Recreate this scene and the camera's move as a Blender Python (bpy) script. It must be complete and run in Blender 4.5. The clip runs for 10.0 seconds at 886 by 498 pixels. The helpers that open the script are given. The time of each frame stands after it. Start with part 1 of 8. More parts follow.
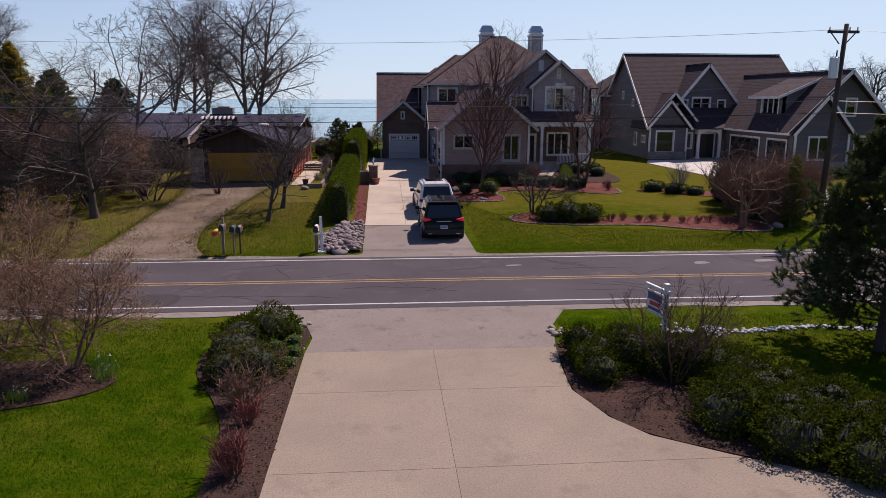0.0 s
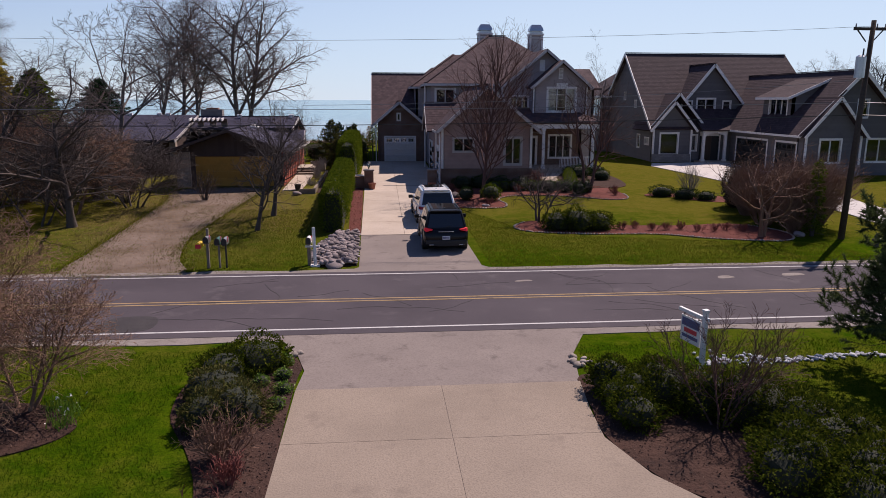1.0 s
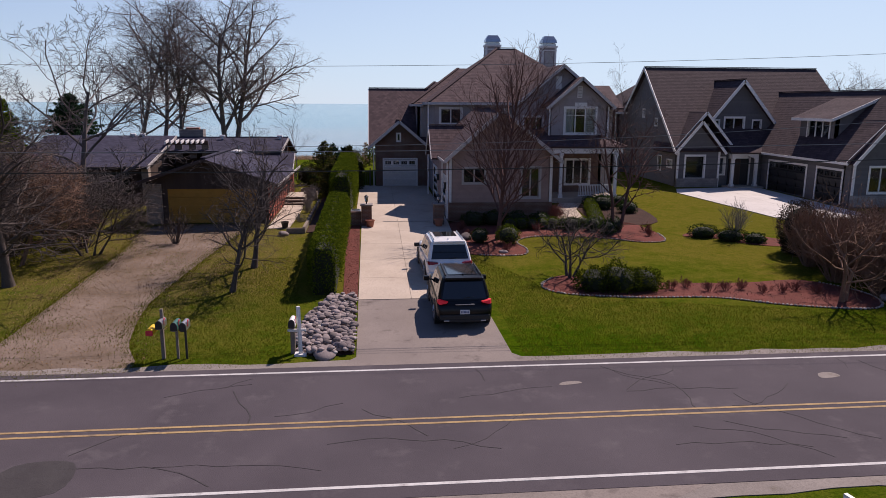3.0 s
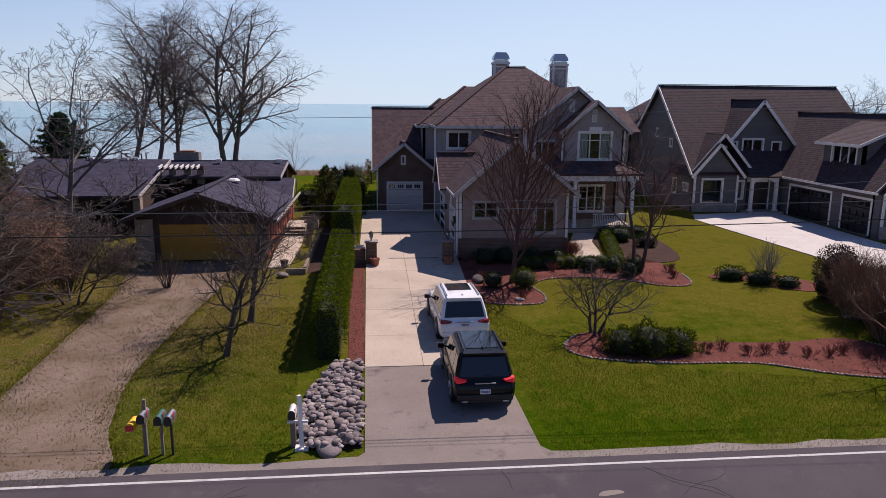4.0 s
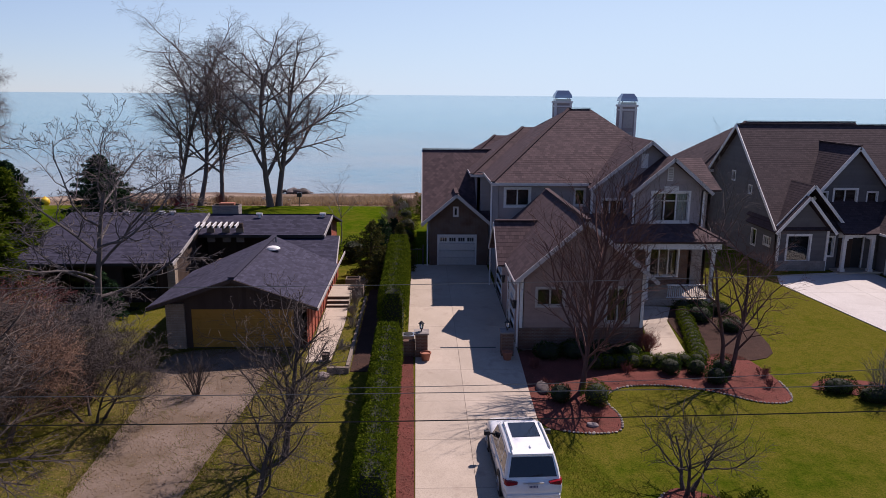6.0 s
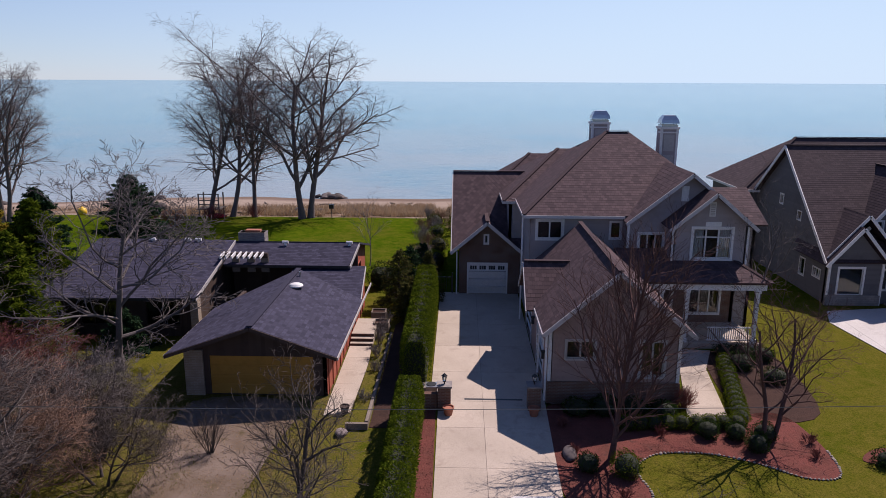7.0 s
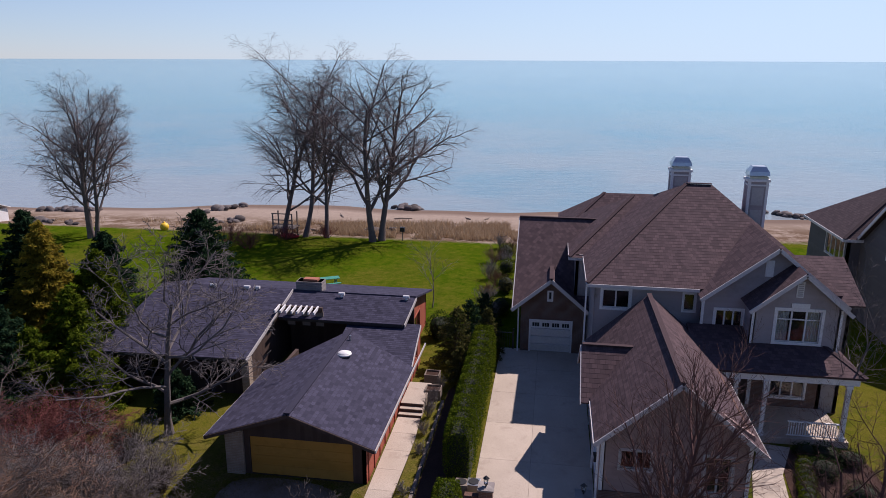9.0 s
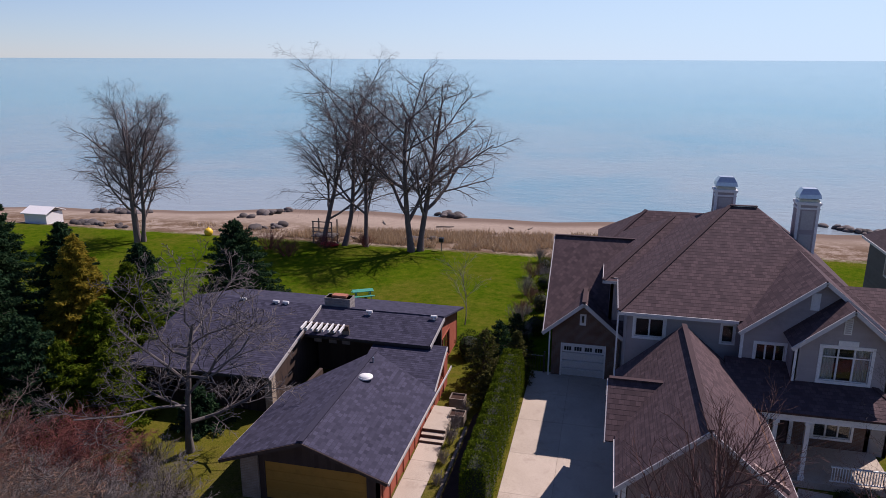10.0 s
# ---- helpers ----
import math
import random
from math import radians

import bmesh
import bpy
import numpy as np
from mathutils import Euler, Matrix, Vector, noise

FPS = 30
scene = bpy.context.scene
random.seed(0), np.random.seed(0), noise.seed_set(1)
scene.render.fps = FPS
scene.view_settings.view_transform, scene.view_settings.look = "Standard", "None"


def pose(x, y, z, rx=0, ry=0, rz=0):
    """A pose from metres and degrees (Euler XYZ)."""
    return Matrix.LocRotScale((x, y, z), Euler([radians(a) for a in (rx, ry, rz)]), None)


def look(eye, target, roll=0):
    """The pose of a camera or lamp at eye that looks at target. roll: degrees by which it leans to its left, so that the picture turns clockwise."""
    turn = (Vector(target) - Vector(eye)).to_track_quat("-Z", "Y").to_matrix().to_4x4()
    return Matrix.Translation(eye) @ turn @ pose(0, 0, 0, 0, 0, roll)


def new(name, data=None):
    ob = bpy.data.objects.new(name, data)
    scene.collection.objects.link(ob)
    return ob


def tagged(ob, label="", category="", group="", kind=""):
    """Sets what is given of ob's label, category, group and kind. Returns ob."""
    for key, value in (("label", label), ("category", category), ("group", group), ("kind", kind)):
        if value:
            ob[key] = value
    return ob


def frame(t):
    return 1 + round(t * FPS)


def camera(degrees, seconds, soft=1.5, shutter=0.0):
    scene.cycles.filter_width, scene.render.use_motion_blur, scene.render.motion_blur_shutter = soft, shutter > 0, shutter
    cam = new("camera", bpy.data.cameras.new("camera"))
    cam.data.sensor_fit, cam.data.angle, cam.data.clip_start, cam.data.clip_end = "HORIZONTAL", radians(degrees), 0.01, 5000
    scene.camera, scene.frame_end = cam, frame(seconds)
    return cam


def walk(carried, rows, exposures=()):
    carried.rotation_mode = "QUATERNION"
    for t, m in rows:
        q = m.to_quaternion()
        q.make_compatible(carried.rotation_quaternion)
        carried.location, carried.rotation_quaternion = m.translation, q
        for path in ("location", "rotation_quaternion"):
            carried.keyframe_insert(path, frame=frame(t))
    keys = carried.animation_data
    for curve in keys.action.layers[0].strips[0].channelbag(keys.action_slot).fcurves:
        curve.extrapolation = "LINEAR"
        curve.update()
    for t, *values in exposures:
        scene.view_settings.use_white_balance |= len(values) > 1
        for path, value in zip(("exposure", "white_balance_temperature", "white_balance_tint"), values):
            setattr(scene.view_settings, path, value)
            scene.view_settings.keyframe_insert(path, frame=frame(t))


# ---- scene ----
cam = camera(64.2, 10.0, 0.4)
PATH = [
    (0, (0.3, 2.307, 6.315), (0.459, 4.257, 5.9), 0.2),
    (0.5, (0.199, 3.279, 6.309), (0.368, 5.228, 5.895), 0.2),
    (1, (0.122, 4.537, 6.337), (0.299, 6.486, 5.924), 0.2),
    (1.5, (0.033, 5.995, 6.455), (0.218, 7.943, 6.043), 0.2),
    (2, (-0.007, 7.681, 6.589), (0.183, 9.629, 6.181), 0.3),
    (3.5, (-0.235, 12.254, 8.267), (-0.042, 14.204, 7.865), 0.4),
    (4, (-0.394, 13.683, 9.135), (-0.2, 15.632, 8.733), 0.5),
    (4.5, (-0.408, 14.834, 10.165), (-0.239, 16.784, 9.757), 0.5),
    (5, (-0.623, 16.29, 11.033), (-0.484, 18.242, 10.621), 0.5),
    (5.5, (-0.733, 17.551, 12.007), (-0.625, 19.504, 11.589), 0.5),
    (7, (0.091, 20.919, 15.642), (0.044, 22.863, 15.176), 0.3),
    (7.5, (0.484, 21.675, 16.893), (0.38, 23.611, 16.404), 0.2),
    (8, (0.676, 22.663, 17.994), (0.517, 24.59, 17.483), 0.2),
    (8.5, (1.042, 23.536, 19.106), (0.819, 25.453, 18.58), 0.25),
    (9, (1.719, 24.322, 20.0), (1.423, 26.229, 19.477), 0.2),
    (9.5, (2.374, 25.146, 20.611), (2.01, 27.042, 20.088), 0.2),
    (10, (2.943, 25.911, 20.983), (2.5, 27.789, 20.457), 0.2),
]
walk(cam, [(t, look(eye, target, roll)) for t, eye, target, roll in PATH], exposures=[(0, 0.0, 6500, 25), (5, 0.0, 6350, 25), (10, 0.0, 6050, 24)])

# ---- world and sun ----
SUN_DIR = Vector((0.55, 0.58, 1.0)).normalized()
world = bpy.data.worlds.new("world")
scene.world = world
world.use_nodes = True
sky = world.node_tree.nodes.new("ShaderNodeTexSky")
sky.sky_type = 'NISHITA'
sky.sun_disc = False
sky.sun_elevation = math.asin(SUN_DIR.z)
sky.sun_rotation = math.atan2(SUN_DIR.x, SUN_DIR.y)
sky.air_density, sky.dust_density, sky.ozone_density = 1.0, 0.0, 3.0
haze = world.node_tree.nodes.new("ShaderNodeMix")
haze.data_type = 'RGBA'
haze.inputs["B"].default_value = (7.7, 10.1, 11.3, 1.0)
# pale lake haze: thick at the horizon and under the sun, thin overhead and away from it
wl = world.node_tree.links
up_dir = world.node_tree.nodes.new("ShaderNodeTexCoord").outputs["Generated"]
rise = world.node_tree.nodes.new("ShaderNodeSeparateXYZ")
wl.new(up_dir, rise.inputs[0])
thick = world.node_tree.nodes.new("ShaderNodeMapRange")
thick.interpolation_type = 'SMOOTHSTEP'
for k, v in (("From Min", -0.05), ("From Max", 0.55), ("To Min", 0.95), ("To Max", 0.04)):
    thick.inputs[k].default_value = v
wl.new(rise.outputs["Z"], thick.inputs["Value"])
toward = world.node_tree.nodes.new("ShaderNodeVectorMath")
toward.operation = 'DOT_PRODUCT'
toward.inputs[1].default_value = Vector((SUN_DIR.x, SUN_DIR.y, 0)).normalized()
wl.new(up_dir, toward.inputs[0])
glow = world.node_tree.nodes.new("ShaderNodeMapRange")
for k, v in (("From Min", -0.3), ("From Max", 0.9), ("To Min", 0.0), ("To Max", 1.0)):
    glow.inputs[k].default_value = v
wl.new(toward.outputs["Value"], glow.inputs["Value"])
amount = world.node_tree.nodes.new("ShaderNodeMath")
amount.operation = 'MULTIPLY'
wl.new(thick.outputs[0], amount.inputs[0])
wl.new(glow.outputs[0], amount.inputs[1])
wl.new(amount.outputs[0], haze.inputs["Factor"])
cool = world.node_tree.nodes.new("ShaderNodeMix")
cool.data_type, cool.blend_type = 'RGBA', 'MULTIPLY'
cool.inputs["Factor"].default_value = 1.0
cool.inputs["B"].default_value = (0.885, 0.975, 1.16, 1.0)
world.node_tree.links.new(sky.outputs[0], cool.inputs["A"])
world.node_tree.links.new(cool.outputs["Result"], haze.inputs["A"])
world.node_tree.links.new(haze.outputs["Result"], world.node_tree.nodes["Background"].inputs[0])
world.node_tree.nodes["Background"].inputs[1].default_value = 0.08
sun = new("sun", bpy.data.lights.new("sun", 'SUN'))
sun.data.energy, sun.data.angle, sun.data.color = 5.8, radians(0.55), (1.0, 0.9, 0.77)
sun.matrix_basis = look(SUN_DIR * 200, (0, 0, 0))


# ---- helpers of this scene ----
def clamp(v, a, b):
    return max(a, min(b, v))


SLOPE = [(-9999, 0.0), (30, 0.0), (38, 0.16), (52, 0.6), (70, 0.85), (96, 0.95)]


def gz(x, y):
    """Height of the ground: level by the road, a slow rise to the houses, then down over the beach into the lake."""
    s = shore(x)
    if y > s:
        return -1.5 - 0.06 * (y - s)
    if y > 96:
        return 0.95 - 2.45 * ((y - 96) / (s - 96)) ** 0.8
    for (y0, z0), (y1, z1) in zip(SLOPE, SLOPE[1:]):
        if y <= y1:
            return z0 + (z1 - z0) * (y - y0) / (y1 - y0)


def shore(x):
    return 125.0 + 0.05 * clamp(x, -40, 60) + 0.22 * min(0, x + 40) * (1 if x > -120 else 0) - (17.6 if x <= -120 else 0) + 0.9 * math.sin(x * 0.13) + 0.5 * math.sin(x * 0.37)


def thing(name, loc, label, category, group="", kind=""):
    ob = new(name)
    ob.empty_display_size = 0.2
    ob.matrix_basis = Matrix.Translation(loc)
    return tagged(ob, label, category, group, kind)


def adopt(ob, parent):
    """Makes ob, built in world places, a part of parent."""
    ob.parent = parent
    if parent.parent is None:
        ob.matrix_parent_inverse = parent.matrix_basis.inverted()
    return ob


def part(name, bm, mat, parent=None, label="", smooth=False):
    me = bpy.data.meshes.new(name)
    bm.to_mesh(me)
    bm.free()
    mats = mat if isinstance(mat, (list, tuple)) else [mat]
    for m in mats:
        me.materials.append(m)
    if smooth:
        for p in me.polygons:
            p.use_smooth = True
    ob = new(name, me)
    if parent is not None:
        adopt(ob, parent)
    if label:
        ob["label"] = label
    return ob


def mesh_np(name, verts, faces, mat, parent=None, label="", smooth=False):
    me = bpy.data.meshes.new(name)
    me.from_pydata(np.asarray(verts).tolist(), [], faces if isinstance(faces, list) else faces.tolist())
    me.materials.append(mat)
    if smooth:
        me.polygons.foreach_set("use_smooth", [True] * len(me.polygons))
    ob = new(name, me)
    if parent is not None:
        adopt(ob, parent)
    if label:
        ob["label"] = label
    return ob


def at(x, y, z, facing):
    """Local frame of a wall: u to the right and v up as seen from outside, w outwards."""
    u, w = {"S": ((1, 0, 0), (0, -1, 0)), "N": ((-1, 0, 0), (0, 1, 0)), "W": ((0, -1, 0), (-1, 0, 0)), "E": ((0, 1, 0), (1, 0, 0))}[facing]
    return Matrix(((u[0], 0, w[0], x), (u[1], 0, w[1], y), (u[2], 1, w[2], z), (0, 0, 0, 1)))


def box(bm, x0, x1, y0, y1, z0, z1, m=None, bevel=0.0):
    r = bmesh.ops.create_cube(bm, size=1.0)
    vs = r["verts"]
    for v in vs:
        v.co = Vector(((x0 + x1) / 2 + v.co.x * (x1 - x0), (y0 + y1) / 2 + v.co.y * (y1 - y0), (z0 + z1) / 2 + v.co.z * (z1 - z0)))
        if m is not None:
            v.co = m @ v.co
    if bevel:
        es = list({e for v in vs for e in v.link_edges})
        bmesh.ops.bevel(bm, geom=es, offset=bevel, segments=2, affect='EDGES', profile=0.6)
    return vs


def box_part(name, dims, mat, parent, label="", m=None, bevel=0.0):
    bm = bmesh.new()
    box(bm, *dims, m=m, bevel=bevel)
    return part(name, bm, mat, parent, label)


def beam(bm, p, q, w, h):
    """A board from p to q, w wide and h high."""
    p, q = Vector(p), Vector(q)
    d = (q - p).normalized()
    side = d.cross(Vector((0, 0, 1)))
    side = side.normalized() if side.length > 1e-4 else Vector((1, 0, 0))
    up = side.cross(d).normalized()
    vs = []
    for c in (p, q):
        for a, b in ((-1, -1), (1, -1), (1, 1), (-1, 1)):
            vs.append(bm.verts.new(c + side * (a * w / 2) + up * (b * h / 2)))
    for f in ((3, 2, 1, 0), (4, 5, 6, 7), (0, 1, 5, 4), (1, 2, 6, 5), (2, 3, 7, 6), (3, 0, 4, 7)):
        bm.faces.new([vs[i] for i in f])


def tube(bm, p, q, r0, r1=None, n=10):
    p, q = Vector(p), Vector(q)
    r1 = r0 if r1 is None else r1
    d = (q - p)
    m = Matrix.Translation((p + q) / 2) @ d.to_track_quat('Z', 'Y').to_matrix().to_4x4()
    bmesh.ops.create_cone(bm, cap_ends=True, segments=n, radius1=r0, radius2=r1, depth=d.length, matrix=m)


def clip2(poly, axis, val, keep_less):
    out = []
    for i, a in enumerate(poly):
        b = poly[(i + 1) % len(poly)]
        ia = (a[axis] <= val + 1e-9) if keep_less else (a[axis] >= val - 1e-9)
        ib = (b[axis] <= val + 1e-9) if keep_less else (b[axis] >= val - 1e-9)
        if ia:
            out.append(a)
        if ia != ib:
            t = (val - a[axis]) / (b[axis] - a[axis])
            out.append((a[0] + t * (b[0] - a[0]), a[1] + t * (b[1] - a[1])))
    clean = []
    for p in out:
        if not clean or math.dist(p, clean[-1]) > 1e-5:
            clean.append(p)
    if len(clean) > 1 and math.dist(clean[0], clean[-1]) < 1e-5:
        clean.pop()
    return clean


def clip_cell(poly, u0, v0, u1, v1):
    for axis, val, less in ((0, u0, False), (0, u1, True), (1, v0, False), (1, v1, True)):
        poly = clip2(poly, axis, val, less)
        if len(poly) < 3:
            return []
    return poly


def area2(p):
    return sum(p[i][0] * p[(i + 1) % len(p)][1] - p[(i + 1) % len(p)][0] * p[i][1] for i in range(len(p))) / 2


def wall(name, m, poly, holes, mat, parent, t=0.2, label=""):
    """A wall with real openings: poly and holes (u0, v0, u1, v1) in the frame m, outer face at w = 0."""
    poly = [(u, v - 0.5 if v <= 0.25 else v) for u, v in poly]
    us = sorted({p[0] for p in poly} | {h[0] for h in holes} | {h[2] for h in holes})
    vs = sorted({p[1] for p in poly} | {h[1] for h in holes} | {h[3] for h in holes})
    bm = bmesh.new()
    for u0, u1 in zip(us, us[1:]):
        for v0, v1 in zip(vs, vs[1:]):
            cu, cv = (u0 + u1) / 2, (v0 + v1) / 2
            if any(h[0] < cu < h[2] and h[1] < cv < h[3] for h in holes):
                continue
            c = clip_cell(poly, u0, v0, u1, v1)
            if len(c) >= 3 and abs(area2(c)) > 1e-5:
                if area2(c) < 0:
                    c = c[::-1]
                bm.faces.new([bm.verts.new((a, b, 0)) for a, b in c])
    bmesh.ops.remove_doubles(bm, verts=bm.verts, dist=1e-4)
    r = bmesh.ops.extrude_face_region(bm, geom=bm.faces[:])
    bmesh.ops.translate(bm, verts=[g for g in r["geom"] if isinstance(g, bmesh.types.BMVert)], vec=(0, 0, -t))
    bmesh.ops.recalc_face_normals(bm, faces=bm.faces)
    bmesh.ops.transform(bm, matrix=m, verts=bm.verts)
    return part(name, bm, mat, parent, label)


def roof_face(poly, mat, parent, thick=0.12, course=0.2, name="roof", label=""):
    """One slope: a slab with stepped shingle courses. The first edge of poly is the eave."""
    ps = [Vector(p) for p in poly]
    n = Vector((0, 0, 0))
    for i, a in enumerate(ps):
        n += a.cross(ps[(i + 1) % len(ps)])
    n.normalize()
    if n.z < 0:
        n = -n
    u = (ps[1] - ps[0]).normalized()
    v = n.cross(u)
    if v.z < 0:
        u, v = -u, -v
    o = ps[0]
    flat = [((p - o).dot(u), (p - o).dot(v)) for p in ps]
    if area2(flat) < 0:
        flat = flat[::-1]
    bm = bmesh.new()
    uv = bm.loops.layers.uv.new("uv")

    lo, hi = min(p[1] for p in flat), max(p[1] for p in flat)
    k = max(1, round((hi - lo) / course))
    h = (hi - lo) / k

    def face(pts):
        try:
            f = bm.faces.new([bm.verts.new(o + u * a + v * b + n * c) for a, b, c in pts])
        except ValueError:
            return
        for lp, (a, b, c) in zip(f.loops, pts):
            lp[uv].uv = (a, (b - lo) / h * course)

    for i in range(k):
        c = clip_cell(flat, -1e3, lo + i * h, 1e3, lo + (i + 1) * h)
        if len(c) < 3:
            continue
        top = [(a, b, 0.009 - 0.006 * (b - lo - i * h) / h) for a, b in c]
        face(top)
        low = [(a, b) for a, b in c if b < lo + i * h + 1e-4]
        if len(low) >= 2:
            a0, a1 = min(low)[0], max(low)[0]
            face([(a0, lo + i * h, 0.003), (a1, lo + i * h, 0.003), (a1, lo + i * h, 0.009), (a0, lo + i * h, 0.009)])
    face([(a, b, -thick) for a, b in flat[::-1]])
    for i, a in enumerate(flat):
        b = flat[(i + 1) % len(flat)]
        face([(a[0], a[1], -thick), (b[0], b[1], -thick), (b[0], b[1], 0.003), (a[0], a[1], 0.003)])
    bmesh.ops.remove_doubles(bm, verts=bm.verts, dist=1e-4)
    return part(name, bm, mat, parent, label)


def ring(bm, u0, v0, u1, v1, d, w0, w1, m):
    """A closed rectangular frame, d wide, outside the rectangle u0..v1 (inside it where d is negative), from depth w0 to w1."""
    loops = [[bm.verts.new(m @ Vector((a, b, w))) for a, b in ((u0 - e, v0 - e), (u1 + e, v0 - e), (u1 + e, v1 + e), (u0 - e, v1 + e))] for e, w in ((0, w0), (d, w0), (d, w1), (0, w1))]
    for k in range(4):
        a, b = loops[k], loops[(k + 1) % 4]
        for i in range(4):
            bm.faces.new((a[i], a[(i + 1) % 4], b[(i + 1) % 4], b[i]))
    bmesh.ops.recalc_face_normals(bm, faces=bm.faces)


def window(m, u0, v0, u1, v1, parent, cols=1, rows=1, casing=0.1, split=None, mat=None, curtain=False):
    """A cased window in an opening of a wall with frame m: casing, sill and mullions in one frame, and panes of glass."""
    bm = bmesh.new()
    ring(bm, u0, v0, u1, v1, casing, -0.12, 0.035, m)
    s = 0.045
    us = [u0 + (u1 - u0) * i / cols for i in range(cols + 1)]
    vs = [v0 + (v1 - v0) * i / rows for i in range(rows + 1)] if split is None else [v0, v0 + (v1 - v0) * split, v1]
    fr = part("window", bm, mat or M["white"], parent)
    bm = bmesh.new()
    ring(bm, u0, v0, u1, v1, -s, -0.11, -0.03, m)
    part("sash", bm, mat or M["white"], fr)
    for a in us[1:-1]:
        box_part("mullion", (a - 0.04, a + 0.04, v0 + s, v1 - s, -0.108, -0.025), mat or M["white"], fr, m=m)
    for b in vs[1:-1]:
        box_part("rail", (u0 + s, u1 - s, b - 0.03, b + 0.03, -0.105, -0.028), mat or M["white"], fr, m=m)
    # added near-black panel behind the glass: the room's darkness as a colour
    box_part("dark_backing", (u0 - 0.35, u1 + 0.35, v0 - 0.6, v1 + 0.3, -0.32, -0.3), M["dark_backing"], fr, "added dark panel standing in for the unlit room", m)
    for a, b in zip(us, us[1:]):
        for d, e in zip(vs, vs[1:]):
            bm = bmesh.new()
            box(bm, a + 0.03, b - 0.03, d + 0.03, e - 0.03, -0.075, -0.065, m=m)
            part("pane", bm, M["glass"], fr)
    if curtain:
        for k in range(2):
            bm = bmesh.new()
            a0, a1 = (u0, u0 + (u1 - u0) * 0.3) if k == 0 else (u1 - (u1 - u0) * 0.3, u1)
            n = 12
            for i in range(n):
                x0, x1 = a0 + (a1 - a0) * i / n, a0 + (a1 - a0) * (i + 1) / n
                z0, z1 = (-0.2, -0.24) if i % 2 else (-0.24, -0.2)
                f = bm.faces.new([bm.verts.new(m @ Vector(q)) for q in ((x0, v0, z0), (x1, v0, z1), (x1, v1, z1), (x0, v1, z0))])
            part("curtain", bm, M["cloth"], fr, "pale gathered curtain")
    return fr


def sheet(name, poly, mat, label, off=0.02, parent=None, kind="structure", depth=0.12, breaks=(30, 38, 52, 70, 96)):
    """A flat area laid on the ground, with thickness."""
    bm = bmesh.new()
    f = bm.faces.new([bm.verts.new((x, y, 0)) for x, y in poly])
    if f.normal.z < 0 or area2(poly) < 0:
        f.normal_flip()
    for b in breaks:
        bmesh.ops.bisect_plane(bm, geom=bm.verts[:] + bm.edges[:] + bm.faces[:], plane_co=(0, b, 0), plane_no=(0, 1, 0))
    bmesh.ops.triangulate(bm, faces=bm.faces[:])
    r = bmesh.ops.extrude_face_region(bm, geom=bm.faces[:])
    top = {g for g in r["geom"] if isinstance(g, bmesh.types.BMVert)}
    for v in bm.verts:
        v.co.z = gz(v.co.x, v.co.y) + (off if v in top else off - depth)
    bmesh.ops.recalc_face_normals(bm, faces=bm.faces)
    ob = part(name, bm, mat, parent)
    if parent is None:
        tagged(ob, label, name.replace("_", " "), kind=kind)
    elif label:
        ob["label"] = label
    return ob


def smooth_loop(pts, n=6):
    """A closed Catmull-Rom curve through pts."""
    out = []
    k = len(pts)
    for i in range(k):
        p0, p1, p2, p3 = (Vector(pts[(i + j - 1) % k]) for j in range(4))
        for s in range(n):
            t = s / n
            q = 0.5 * ((2 * p1) + (p2 - p0) * t + (2 * p0 - 5 * p1 + 4 * p2 - p3) * t * t + (3 * p1 - p0 - 3 * p2 + p3) * t ** 3)
            out.append((q.x, q.y))
    return out


def inside(poly, x, y):
    c = False
    for i in range(len(poly)):
        (x0, y0), (x1, y1) = poly[i], poly[i - 1]
        if (y0 > y) != (y1 > y) and x < (x1 - x0) * (y - y0) / (y1 - y0) + x0:
            c = not c
    return c


# ---- materials ----
def material(name, rough=0.8, metal=0.0, spec=0.4):
    mat = bpy.data.materials.new(name)
    mat.use_nodes = True
    b = mat.node_tree.nodes["Principled BSDF"]
    b.inputs["Roughness"].default_value = rough
    b.inputs["Metallic"].default_value = metal
    b.inputs["Specular IOR Level"].default_value = spec
    return mat, mat.node_tree, b


def node(nt, kind, **inputs):
    n = nt.nodes.new("ShaderNode" + kind)
    for k, v in inputs.items():
        n.inputs[k.replace("_", " ")].default_value = v
    return n


def rgb(c):
    return (*c, 1.0) if len(c) == 3 else c


def mixc(nt, fac, a, b):
    n = nt.nodes.new("ShaderNodeMix")
    n.data_type = 'RGBA'
    for sock, v in ((n.inputs["Factor"], fac), (n.inputs["A"], a), (n.inputs["B"], b)):
        if isinstance(v, bpy.types.NodeSocket):
            nt.links.new(v, sock)
        else:
            sock.default_value = rgb(v) if isinstance(v, (tuple, list)) else v
    return n.outputs["Result"]


def ramp(nt, val, lo, hi):
    n = node(nt, "MapRange")
    nt.links.new(val, n.inputs["Value"])
    n.inputs["From Min"].default_value, n.inputs["From Max"].default_value = lo, hi
    return n.outputs["Result"]


def world_pos(nt):
    return nt.nodes.new("ShaderNodeNewGeometry").outputs["Position"]


def noise_at(nt, vec, scale, detail=4.0, rough=0.6):
    n = node(nt, "TexNoise", Scale=scale, Detail=detail, Roughness=rough)
    nt.links.new(vec, n.inputs["Vector"])
    return n.outputs["Fac"]


def bump(nt, b, h, strength=0.4, dist=0.02):
    n = node(nt, "Bump", Strength=strength, Distance=dist)
    nt.links.new(h, n.inputs["Height"])
    nt.links.new(n.outputs["Normal"], b.inputs["Normal"])


